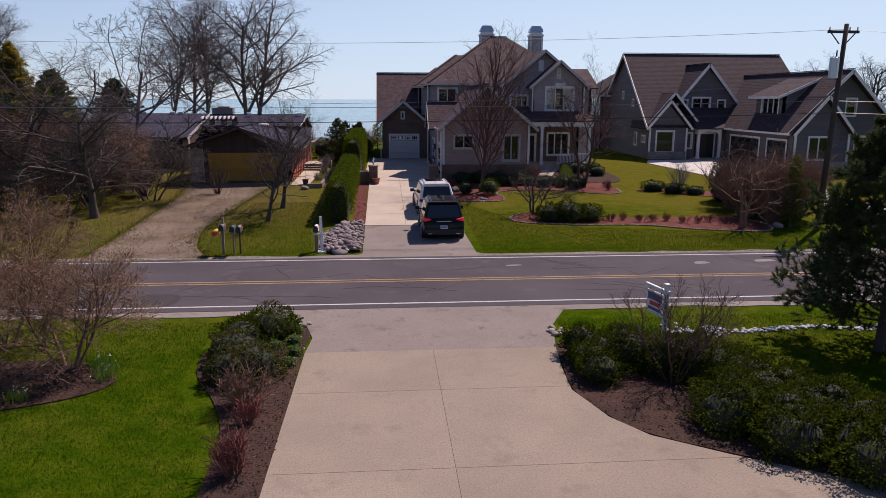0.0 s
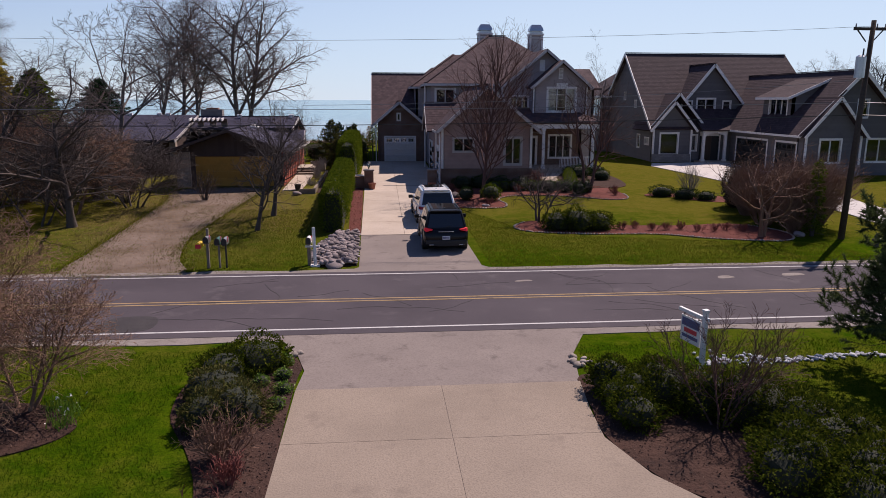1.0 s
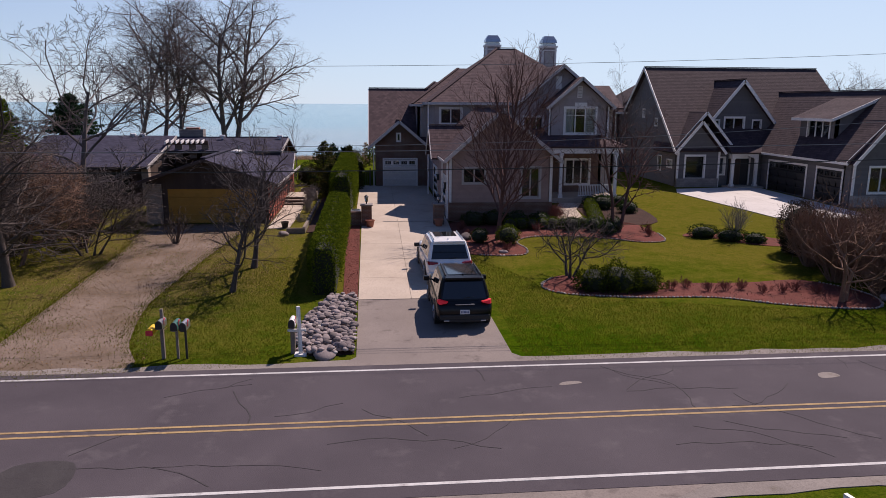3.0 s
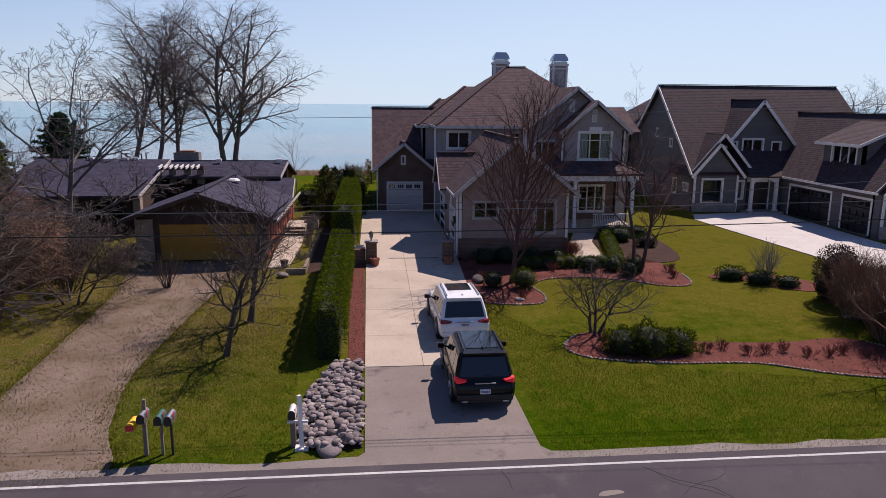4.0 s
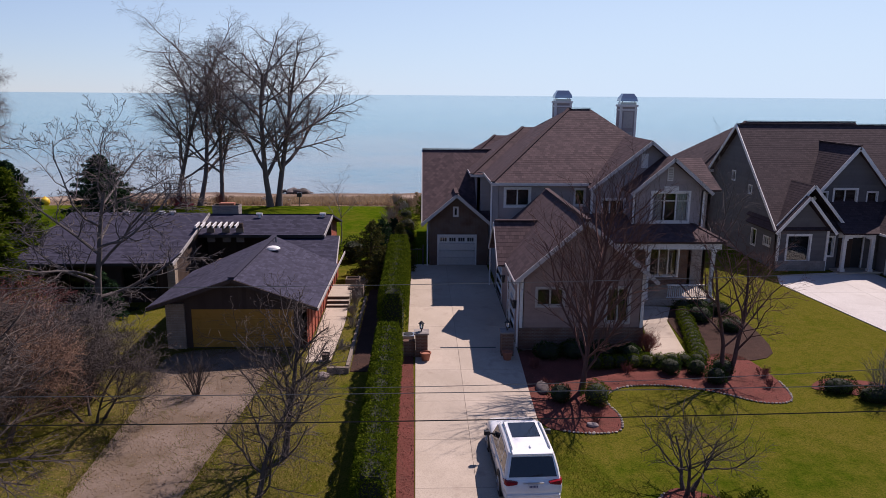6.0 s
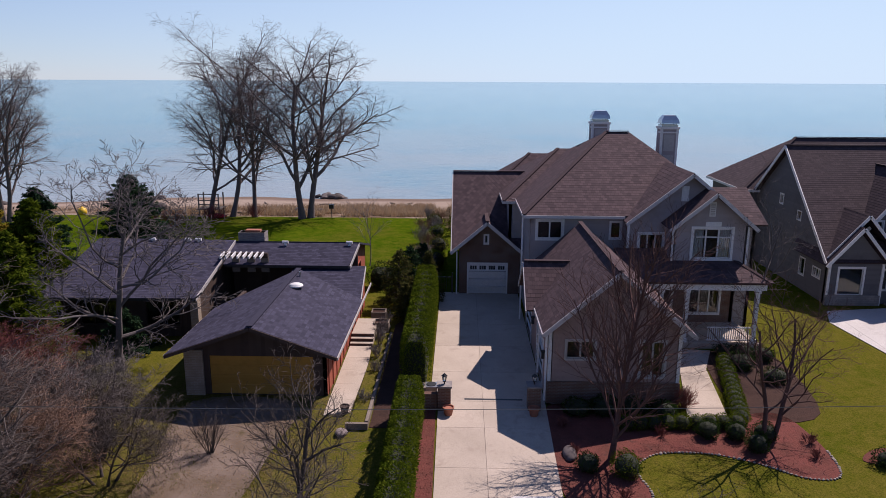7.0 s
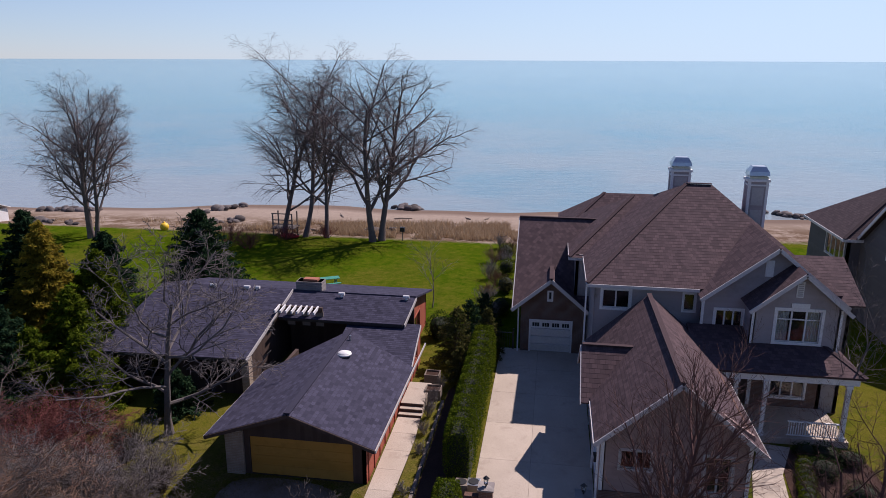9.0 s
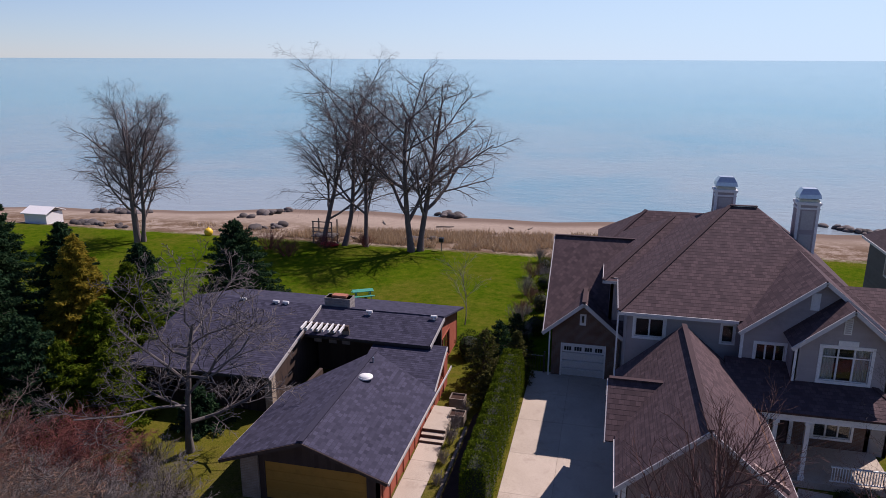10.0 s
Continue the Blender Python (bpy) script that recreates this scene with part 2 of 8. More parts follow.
def rough_surface(name, c0, c1, big=0.35, fine=18.0, rough=0.85, stain=None, bumps=0.3, dist=0.02, spec=0.1, metal=0.0, vary=0.0):
    """Two colours mixed by broad and fine noise, with a fine relief; vary: difference between objects."""
    mat, nt, b = material(name, rough, metal, spec)
    p = world_pos(nt)
    a, f = noise_at(nt, p, big, 5), noise_at(nt, p, fine, 3)
    col = mixc(nt, ramp(nt, a, 0.35, 0.65), c0, c1)
    dark = tuple(v * 0.62 for v in c0)
    col = mixc(nt, ramp(nt, f, 0.45, 0.8), col, dark)
    if stain:
        s = noise_at(nt, p, big * 2.3, 6, 0.7)
        col = mixc(nt, ramp(nt, s, 0.56, 0.72), col, stain)
    if vary:
        oi = nt.nodes.new("ShaderNodeObjectInfo").outputs["Random"]
        hs = node(nt, "HueSaturation")
        mr = node(nt, "MapRange")
        nt.links.new(oi, mr.inputs["Value"])
        mr.inputs["To Min"].default_value, mr.inputs["To Max"].default_value = 1 - vary, 1 + vary
        nt.links.new(mr.outputs["Result"], hs.inputs["Value"])
        nt.links.new(col, hs.inputs["Color"])
        col = hs.outputs["Color"]
    nt.links.new(col, b.inputs["Base Color"])
    bump(nt, b, f, bumps, dist)
    return mat


def island_surface(name, cols, rough=0.6, spec=0.3, bumps=0.0, trans=0.0):
    """Colours that differ from loose piece to loose piece (leaves, chips, stones)."""
    mat, nt, b = material(name, rough, 0.0, spec)
    r = nt.nodes.new("ShaderNodeNewGeometry").outputs["Random Per Island"]
    cr = nt.nodes.new("ShaderNodeValToRGB")
    cr.color_ramp.interpolation = 'LINEAR'
    els = cr.color_ramp.elements
    els[0].color, els[1].color = rgb(cols[0]), rgb(cols[-1])
    for i, c in enumerate(cols[1:-1]):
        e = els.new((i + 1) / (len(cols) - 1))
        e.color = rgb(c)
    nt.links.new(r, cr.inputs[0])
    nt.links.new(cr.outputs[0], b.inputs["Base Color"])
    if trans:
        b.inputs["Transmission Weight"].default_value = 0.0
        t = node(nt, "BsdfTranslucent")
        nt.links.new(cr.outputs[0], t.inputs["Color"])
        mx = node(nt, "MixShader", Fac=trans)
        nt.links.new(b.outputs[0], mx.inputs[1])
        nt.links.new(t.outputs[0], mx.inputs[2])
        nt.links.new(mx.outputs[0], nt.nodes["Material Output"].inputs["Surface"])
    if bumps:
        bump(nt, b, noise_at(nt, world_pos(nt), 30, 4), bumps, 0.02)
    return mat


def shingles(name, c0, c1, c2, tab=0.3, course=0.2):
    mat, nt, b = material(name, 0.88, 0.0, 0.14)
    uvn = nt.nodes.new("ShaderNodeUVMap").outputs[0]
    br = node(nt, "TexBrick", Scale=1.0, Mortar_Size=0.012, Mortar_Smooth=0.2, Bias=0.0, Brick_Width=tab, Row_Height=course)
    br.offset = 0.5
    br.inputs["Color1"].default_value, br.inputs["Color2"].default_value = rgb(c0), rgb(c1)
    br.inputs["Mortar"].default_value = rgb(tuple(v * 0.45 for v in c0))
    nt.links.new(uvn, br.inputs["Vector"])
    p = world_pos(nt)
    n0 = ramp(nt, noise_at(nt, p, 0.5, 6, 0.7), 0.42, 0.8)
    half = nt.nodes.new("ShaderNodeMath")
    half.operation = 'MULTIPLY'
    half.inputs[1].default_value = 0.55
    nt.links.new(n0, half.inputs[0])
    col = mixc(nt, half.outputs[0], br.outputs["Color"], c2)
    g = noise_at(nt, p, 45, 2)
    col = mixc(nt, ramp(nt, g, 0.4, 0.75), col, tuple(v * 0.55 for v in c0))
    nt.links.new(col, b.inputs["Base Color"])
    bump(nt, b, g, 0.35, 0.01)
    return mat


def bricks(name, c0, c1, mortar, w=0.22, h=0.075):
    mat, nt, b = material(name, 0.9, 0.0, 0.2)
    p = world_pos(nt)
    s = nt.nodes.new("ShaderNodeSeparateXYZ")
    nt.links.new(p, s.inputs[0])
    add = nt.nodes.new("ShaderNodeMath")
    nt.links.new(s.outputs["X"], add.inputs[0])
    nt.links.new(s.outputs["Y"], add.inputs[1])
    c = nt.nodes.new("ShaderNodeCombineXYZ")
    nt.links.new(add.outputs[0], c.inputs["X"])
    nt.links.new(s.outputs["Z"], c.inputs["Y"])
    br = node(nt, "TexBrick", Scale=1.0, Mortar_Size=0.008, Brick_Width=w, Row_Height=h)
    br.inputs["Color1"].default_value, br.inputs["Color2"].default_value, br.inputs["Mortar"].default_value = rgb(c0), rgb(c1), rgb(mortar)
    nt.links.new(c.outputs[0], br.inputs["Vector"])
    col = mixc(nt, ramp(nt, noise_at(nt, p, 1.2, 5), 0.45, 0.75), br.outputs["Color"], tuple(v * 0.7 for v in c0))
    nt.links.new(col, b.inputs["Base Color"])
    bump(nt, b, br.outputs["Fac"], -0.5, 0.01)
    return mat


def siding(name, c0, c1, pitch=0.18, vertical=False):
    """Boards: a saw-tooth relief across the lap and a slight change from board to board."""
    mat, nt, b = material(name, 0.75, 0.0, 0.3)
    p = world_pos(nt)
    s = nt.nodes.new("ShaderNodeSeparateXYZ")
    nt.links.new(p, s.inputs[0])
    src = s.outputs["Z"]
    if vertical:
        add = nt.nodes.new("ShaderNodeMath")
        nt.links.new(s.outputs["X"], add.inputs[0])
        nt.links.new(s.outputs["Y"], add.inputs[1])
        src = add.outputs[0]
    d = nt.nodes.new("ShaderNodeMath")
    d.operation = 'DIVIDE'
    d.inputs[1].default_value = pitch
    nt.links.new(src, d.inputs[0])
    fr = nt.nodes.new("ShaderNodeMath")
    fr.operation = 'FRACT'
    nt.links.new(d.outputs[0], fr.inputs[0])
    fl = nt.nodes.new("ShaderNodeMath")
    fl.operation = 'FLOOR'
    nt.links.new(d.outputs[0], fl.inputs[0])
    wn = nt.nodes.new("ShaderNodeTexWhiteNoise")
    wn.noise_dimensions = '1D'
    nt.links.new(fl.outputs[0], wn.inputs["W"])
    col = mixc(nt, wn.outputs["Value"], c0, c1)
    col = mixc(nt, ramp(nt, noise_at(nt, p, 1.1, 6, 0.7), 0.5, 0.8), col, tuple(v * 0.75 for v in c0))
    nt.links.new(col, b.inputs["Base Color"])
    bump(nt, b, fr.outputs[0], -0.5, 0.02)
    return mat


def plain(name, c, rough=0.5, metal=0.0, spec=0.5):
    mat, nt, b = material(name, rough, metal, spec)
    p = world_pos(nt)
    col = mixc(nt, ramp(nt, noise_at(nt, p, 9, 4), 0.4, 0.8), c, tuple(v * 0.82 for v in c))
    nt.links.new(col, b.inputs["Base Color"])
    return mat


M = {}
M["white"] = plain("white_paint", (0.72, 0.70, 0.68), 0.5)
M["fascia"] = plain("greige_fascia_paint", (0.5, 0.465, 0.455), 0.55)
M["trim"] = plain("taupe_trim", (0.42, 0.39, 0.37), 0.6)
M["cloth"] = plain("cloth", (0.6, 0.58, 0.54), 0.9)
# near-black colour that stands in for unlit interiors behind glass
M["dark_backing"] = plain("unlit_room_dark", (0.03, 0.028, 0.028), 0.9)
M["dark"] = plain("dark_metal", (0.02, 0.02, 0.022), 0.45)
M["rubber"] = plain("rubber", (0.018, 0.018, 0.018), 0.8)
M["steel"] = plain("galvanised_steel", (0.5, 0.52, 0.55), 0.35, 0.9)
g_mat, g_nt, g_b = material("window_glass", 0.02, 0.0, 0.5)
g_b.inputs["Base Color"].default_value = (0.85, 0.9, 0.92, 1)
g_b.inputs["Transmission Weight"].default_value = 1.0
g_b.inputs["IOR"].default_value = 1.45
M["glass"] = g_mat
M["taupe"] = siding("taupe_siding", (0.32, 0.28, 0.278), (0.345, 0.302, 0.3), 0.16)
M["mocha"] = siding("mocha_siding", (0.29, 0.205, 0.182), (0.315, 0.225, 0.2), 0.16)
M["greysiding"] = siding("grey_shake_siding", (0.105, 0.10, 0.108), (0.125, 0.12, 0.125), 0.18)
M["brick"] = bricks("brown_brick", (0.16, 0.085, 0.06), (0.12, 0.07, 0.055), (0.2, 0.18, 0.16))
M["tanbrick"] = bricks("tan_brick", (0.36, 0.28, 0.21), (0.30, 0.23, 0.17), (0.4, 0.36, 0.31), 0.3, 0.09)
M["stone"] = bricks("ledge_stone", (0.24, 0.21, 0.2), (0.3, 0.27, 0.25), (0.16, 0.15, 0.14), 0.4, 0.14)
M["redwood"] = siding("red_board_siding", (0.30, 0.075, 0.045), (0.36, 0.10, 0.06), 0.2, True)
M["darkwood"] = siding("dark_board_siding", (0.055, 0.035, 0.028), (0.075, 0.05, 0.04), 0.2, True)
M["ochre"] = siding("ochre_door_boards", (0.42, 0.21, 0.035), (0.46, 0.24, 0.045), 0.3)
M["roof_main"] = shingles("brown_shingles", (0.118, 0.078, 0.083), (0.05, 0.034, 0.039), (0.084, 0.057, 0.062), 0.26, 0.26)
M["roof_right"] = shingles("purple_brown_shingles", (0.088, 0.062, 0.068), (0.05, 0.036, 0.041), (0.066, 0.048, 0.053), 0.34)
M["roof_left"] = shingles("slate_grey_shingles", (0.07, 0.066, 0.104), (0.022, 0.021, 0.036), (0.044, 0.041, 0.066))
M["concrete"] = rough_surface("concrete", (0.48, 0.405, 0.335), (0.41, 0.345, 0.28), 0.5, 22, 0.9, (0.33, 0.27, 0.22), 0.25, vary=0.05)
M["palecrete"] = rough_surface("bright_concrete", (0.56, 0.53, 0.5), (0.5, 0.47, 0.44), 0.5, 22, 0.85, (0.42, 0.39, 0.36), 0.25, vary=0.04)
M["aggregate"] = rough_surface("exposed_aggregate_concrete", (0.29, 0.238, 0.19), (0.245, 0.2, 0.16), 0.45, 28, 0.92, (0.2, 0.162, 0.132), 0.6, vary=0.06)
M["apron"] = rough_surface("grey_worn_concrete", (0.235, 0.2, 0.18), (0.195, 0.165, 0.15), 0.5, 24, 0.92, (0.11, 0.092, 0.085), 0.35)
M["asphalt"] = rough_surface("asphalt", (0.084, 0.072, 0.081), (0.064, 0.055, 0.063), 0.3, 35, 0.9, (0.10, 0.088, 0.094), 0.35)
M["patch"] = rough_surface("asphalt_sealer", (0.05, 0.045, 0.047), (0.06, 0.055, 0.056), 2.0, 35, 0.8)
M["shoulder"] = rough_surface("road_shoulder_gravel", (0.25, 0.22, 0.2), (0.2, 0.175, 0.16), 0.8, 25, 0.95, (0.14, 0.12, 0.1), 0.5)
M["gravel"] = rough_surface("packed_gravel", (0.21, 0.16, 0.13), (0.125, 0.09, 0.06), 0.5, 14, 0.95, (0.09, 0.068, 0.035), 0.8)
M["mulch"] = rough_surface("red_mulch", (0.17, 0.055, 0.045), (0.12, 0.045, 0.035), 1.2, 16, 0.95, (0.07, 0.035, 0.03), 0.9, 0.05)
M["darkmulch"] = rough_surface("brown_mulch", (0.066, 0.037, 0.029), (0.046, 0.027, 0.022), 1.2, 16, 0.95, (0.03, 0.02, 0.018), 0.9, 0.05)
M["whiteline"] = rough_surface("worn_white_line", (0.54, 0.53, 0.52), (0.4, 0.39, 0.385), 0.8, 9, 0.75, (0.2, 0.18, 0.18))
M["yellowline"] = rough_surface("worn_yellow_line", (0.37, 0.255, 0.12), (0.28, 0.195, 0.11), 0.8, 9, 0.75, (0.12, 0.095, 0.08))
M["rock"] = island_surface("field_stone", [(0.2, 0.17, 0.165), (0.34, 0.3, 0.29), (0.26, 0.2, 0.19), (0.42, 0.39, 0.37)], 0.85, 0.3, 0.5)
M["whiterock"] = island_surface("white_stone", [(0.6, 0.6, 0.62), (0.75, 0.75, 0.76), (0.5, 0.5, 0.54)], 0.8, 0.3, 0.3)
M["bark"] = rough_surface("grey_bark", (0.105, 0.085, 0.075), (0.075, 0.06, 0.055), 1.5, 14, 0.95, None, 0.8, 0.03)
M["palebark"] = rough_surface("pale_grey_bark", (0.25, 0.225, 0.21), (0.19, 0.17, 0.16), 1.5, 14, 0.95, None, 0.8, 0.03)
M["greybark"] = rough_surface("grey_twig_bark", (0.15, 0.13, 0.125), (0.115, 0.1, 0.095), 1.5, 14, 0.95, None, 0.8, 0.03)
M["willowbark"] = rough_surface("willow_bark", (0.19, 0.15, 0.14), (0.14, 0.11, 0.105), 1.5, 14, 0.95, None, 0.8, 0.03)
M["leaf_litter"] = island_surface("dead_leaves", [(0.2, 0.12, 0.06), (0.28, 0.18, 0.1), (0.13, 0.075, 0.045), (0.33, 0.24, 0.15)], 0.9, 0.1)
M["redbark"] = rough_surface("reddish_bark", (0.13, 0.07, 0.06), (0.1, 0.06, 0.055), 1.5, 14, 0.95, None, 0.8, 0.03)
M["redtwig"] = rough_surface("red_twig_bark", (0.22, 0.075, 0.06), (0.17, 0.07, 0.06), 1.5, 14, 0.9, None, 0.3, 0.03)
M["tantwig"] = rough_surface("tan_twig_bark", (0.24, 0.15, 0.10), (0.19, 0.11, 0.08), 1.5, 14, 0.9, None, 0.3, 0.03)
M["yew"] = island_surface("yew_leaves", [(0.01, 0.024, 0.006), (0.024, 0.048, 0.011), (0.042, 0.066, 0.016), (0.016, 0.036, 0.009)], 0.9, 0.02, 0, 0.25)
M["bronze"] = island_surface("bronze_shrub_leaves", [(0.022, 0.018, 0.014), (0.04, 0.03, 0.022), (0.055, 0.038, 0.03), (0.03, 0.03, 0.016)], 0.8, 0.1, 0, 0.15)
M["yewgreen"] = island_surface("yew_new_leaves", [(0.014, 0.028, 0.003), (0.042, 0.06, 0.005), (0.085, 0.098, 0.009), (0.024, 0.04, 0.004)], 0.9, 0.02, 0, 0.3)
M["juniper"] = island_surface("bronze_juniper_leaves", [(0.03, 0.04, 0.012), (0.07, 0.075, 0.02), (0.11, 0.095, 0.03), (0.04, 0.055, 0.015)], 0.9, 0.02, 0, 0.25)
M["arbor"] = island_surface("arborvitae_leaves", [(0.026, 0.05, 0.003), (0.07, 0.105, 0.007), (0.125, 0.15, 0.012), (0.04, 0.07, 0.005)], 0.9, 0.02, 0, 0.35)
M["spruce"] = island_surface("spruce_needles", [(0.01, 0.028, 0.016), (0.022, 0.048, 0.022), (0.035, 0.06, 0.025)], 0.9, 0.02, 0, 0.2)
M["larch"] = island_surface("yellow_green_needles", [(0.2, 0.17, 0.02), (0.32, 0.25, 0.03), (0.26, 0.18, 0.025), (0.12, 0.12, 0.02)], 0.9, 0.02, 0, 0.5)
M["bud"] = island_surface("bronze_buds", [(0.16, 0.10, 0.06), (0.22, 0.15, 0.08), (0.14, 0.12, 0.05)], 0.7, 0.2, 0, 0.3)
M["freshleaf"] = island_surface("fresh_green_leaves", [(0.08, 0.17, 0.015), (0.14, 0.24, 0.025), (0.06, 0.12, 0.012)], 0.5, 0.3, 0, 0.35)
M["blade"] = island_surface("grass_blades", [(0.022, 0.052, 0.002), (0.036, 0.075, 0.003), (0.06, 0.088, 0.006), (0.018, 0.044, 0.002)], 0.9, 0.0, 0, 0.3)
M["blade_dry"] = island_surface("dry_grass_blades", [(0.075, 0.095, 0.004), (0.10, 0.115, 0.006), (0.15, 0.13, 0.02), (0.055, 0.08, 0.004)], 0.9, 0.0, 0, 0.3)
M["reed"] = island_surface("dry_reeds", [(0.40, 0.29, 0.17), (0.33, 0.22, 0.13), (0.47, 0.36, 0.23), (0.28, 0.19, 0.12)], 0.8, 0.2, 0, 0.3)
M["chip_red"] = island_surface("red_bark_chips", [(0.20, 0.06, 0.05), (0.13, 0.045, 0.04), (0.26, 0.11, 0.085), (0.09, 0.04, 0.035)], 0.9, 0.2)
M["chip_brown"] = island_surface("brown_bark_chips", [(0.09, 0.052, 0.04), (0.055, 0.034, 0.027), (0.12, 0.078, 0.06), (0.035, 0.024, 0.02)], 0.9, 0.2)
M["pineneedle"] = island_surface("pine_needles", [(0.03, 0.05, 0.02), (0.06, 0.085, 0.03), (0.09, 0.11, 0.045)], 0.8, 0.05, 0, 0.35)
# near-black: the shade deep between leaves, put into the core's colour
M["core"] = plain("shrub_inner_shade", (0.015, 0.02, 0.008), 0.9)
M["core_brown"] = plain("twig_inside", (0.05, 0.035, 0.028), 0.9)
M["wood"] = rough_surface("weathered_wood", (0.24, 0.2, 0.165), (0.19, 0.155, 0.13), 1.0, 16, 0.9, None, 0.4)
M["polewood"] = rough_surface("utility_pole_wood", (0.085, 0.065, 0.052), (0.065, 0.05, 0.042), 1.0, 16, 0.95, None, 0.5)
M["terracotta"] = plain("terracotta", (0.33, 0.12, 0.07), 0.8)
M["yellow"] = plain("yellow_plastic", (0.8, 0.5, 0.02), 0.5)
M["redplastic"] = plain("red_plastic", (0.65, 0.03, 0.05), 0.5)
M["teal"] = plain("green_painted_wood", (0.05, 0.27, 0.2), 0.6)
M["greenmetal"] = plain("green_enamel", (0.03, 0.12, 0.10), 0.45)

# ground: lawn with worn and dry places, reeds and sand towards the lake
mat, nt, b = material("lawn_and_beach", 1.0, 0.0, 0.0)
pos = world_pos(nt)
sep = nt.nodes.new("ShaderNodeSeparateXYZ")
nt.links.new(pos, sep.inputs[0])
fine = noise_at(nt, pos, 14, 4, 0.7)
mid = noise_at(nt, pos, 1.6, 6, 0.7)
wide = noise_at(nt, pos, 0.12, 5, 0.6)
green = mixc(nt, ramp(nt, mid, 0.35, 0.7), (0.026, 0.062, 0.001), (0.07, 0.1, 0.003))
dry = mixc(nt, ramp(nt, mid, 0.3, 0.7), (0.1, 0.098, 0.01), (0.145, 0.118, 0.022))
# the yards across the road are drier than the near lawn and the lawn by the lake
far_dry = nt.nodes.new("ShaderNodeMapRange")
nt.links.new(sep.outputs["Y"], far_dry.inputs["Value"])
far_dry.inputs["From Min"].default_value, far_dry.inputs["From Max"].default_value = 31.0, 44.0
back = ramp(nt, sep.outputs["Y"], 74.0, 66.0)
both = nt.nodes.new("ShaderNodeMath")
both.operation = 'MULTIPLY'
nt.links.new(far_dry.outputs[0], both.inputs[0])
nt.links.new(back, both.inputs[1])
dm = nt.nodes.new("ShaderNodeMath")
dm.operation = 'MULTIPLY_ADD'
nt.links.new(both.outputs[0], dm.inputs[0])
west = node(nt, "MapRange")
nt.links.new(sep.outputs["X"], west.inputs["Value"])
for k, v in (("From Min", -7.0), ("From Max", -1.0), ("To Min", 0.5), ("To Max", 0.28)):
    west.inputs[k].default_value = v
nt.links.new(west.outputs[0], dm.inputs[1])
nt.links.new(wide, dm.inputs[2])
patchy = nt.nodes.new("ShaderNodeMath")
patchy.operation = 'MULTIPLY_ADD'
nt.links.new(mid, patchy.inputs[0])
patchy.inputs[1].default_value = 0.35
nt.links.new(dm.outputs[0], patchy.inputs[2])
fresh = mixc(nt, ramp(nt, sep.outputs["Y"], 68.0, 78.0), green, mixc(nt, ramp(nt, mid, 0.35, 0.7), (0.04, 0.078, 0.002), (0.10, 0.125, 0.006)))
col = mixc(nt, ramp(nt, patchy.outputs[0], 0.62, 0.98), fresh, dry)
# worn brown verge along the gravel drive
off_axis = node(nt, "Math")
off_axis.operation = 'ADD'
nt.links.new(sep.outputs["X"], off_axis.inputs[0])
off_axis.inputs[1].default_value = 9.8
away = node(nt, "Math")
away.operation = 'ABSOLUTE'
nt.links.new(off_axis.outputs[0], away.inputs[0])
worn = node(nt, "Math")
worn.operation = 'MULTIPLY'
nt.links.new(ramp(nt, away.outputs[0], 7.0, 2.6), worn.inputs[0])
nt.links.new(ramp(nt, sep.outputs["Y"], 31.0, 41.0), worn.inputs[1])
worn2 = node(nt, "Math")
worn2.operation = 'MULTIPLY'
nt.links.new(worn.outputs[0], worn2.inputs[0])
nt.links.new(ramp(nt, mid, 0.3, 0.6), worn2.inputs[1])
worn3 = node(nt, "Math")
worn3.operation = 'MULTIPLY'
nt.links.new(worn2.outputs[0], worn3.inputs[0])
nt.links.new(ramp(nt, sep.outputs["Y"], 66.0, 56.0), worn3.inputs[1])
col = mixc(nt, worn3.outputs[0], col, mixc(nt, ramp(nt, fine, 0.35, 0.7), (0.16, 0.115, 0.05), (0.10, 0.075, 0.03)))
col = mixc(nt, ramp(nt, fine, 0.42, 0.8), col, (0.014, 0.034, 0.002))
edge = nt.nodes.new("ShaderNodeMath")
edge.operation = 'MULTIPLY_ADD'
nt.links.new(mid, edge.inputs[0])
edge.inputs[1].default_value = 5.0
xs_shift = nt.nodes.new("ShaderNodeMapRange")
nt.links.new(sep.outputs["X"], xs_shift.inputs["Value"])
for k, v in (("From Min", 8.0), ("From Max", 18.0), ("To Min", 0.0), ("To Max", -9.0)):
    xs_shift.inputs[k].default_value = v
shifted = nt.nodes.new("ShaderNodeMath")
nt.links.new(sep.outputs["Y"], shifted.inputs[0])
nt.links.new(xs_shift.outputs[0], shifted.inputs[1])
nt.links.new(shifted.outputs[0], edge.inputs[2])
sand = mixc(nt, ramp(nt, mid, 0.35, 0.7), (0.33, 0.265, 0.215), (0.26, 0.205, 0.165))
sand = mixc(nt, ramp(nt, fine, 0.5, 0.85), sand, (0.26, 0.19, 0.14))
litter = node(nt, "Math")
litter.operation = 'MULTIPLY'
nt.links.new(ramp(nt, edge.outputs[0], 117.0, 108.0), litter.inputs[0])
nt.links.new(ramp(nt, noise_at(nt, pos, 0.35, 6, 0.75), 0.4, 0.55), litter.inputs[1])
sand = mixc(nt, litter.outputs[0], sand, mixc(nt, ramp(nt, fine, 0.35, 0.7), (0.17, 0.115, 0.075), (0.09, 0.06, 0.045)))
wet = mixc(nt, ramp(nt, sep.outputs["Z"], -1.32, -1.12), (0.17, 0.125, 0.1), sand)
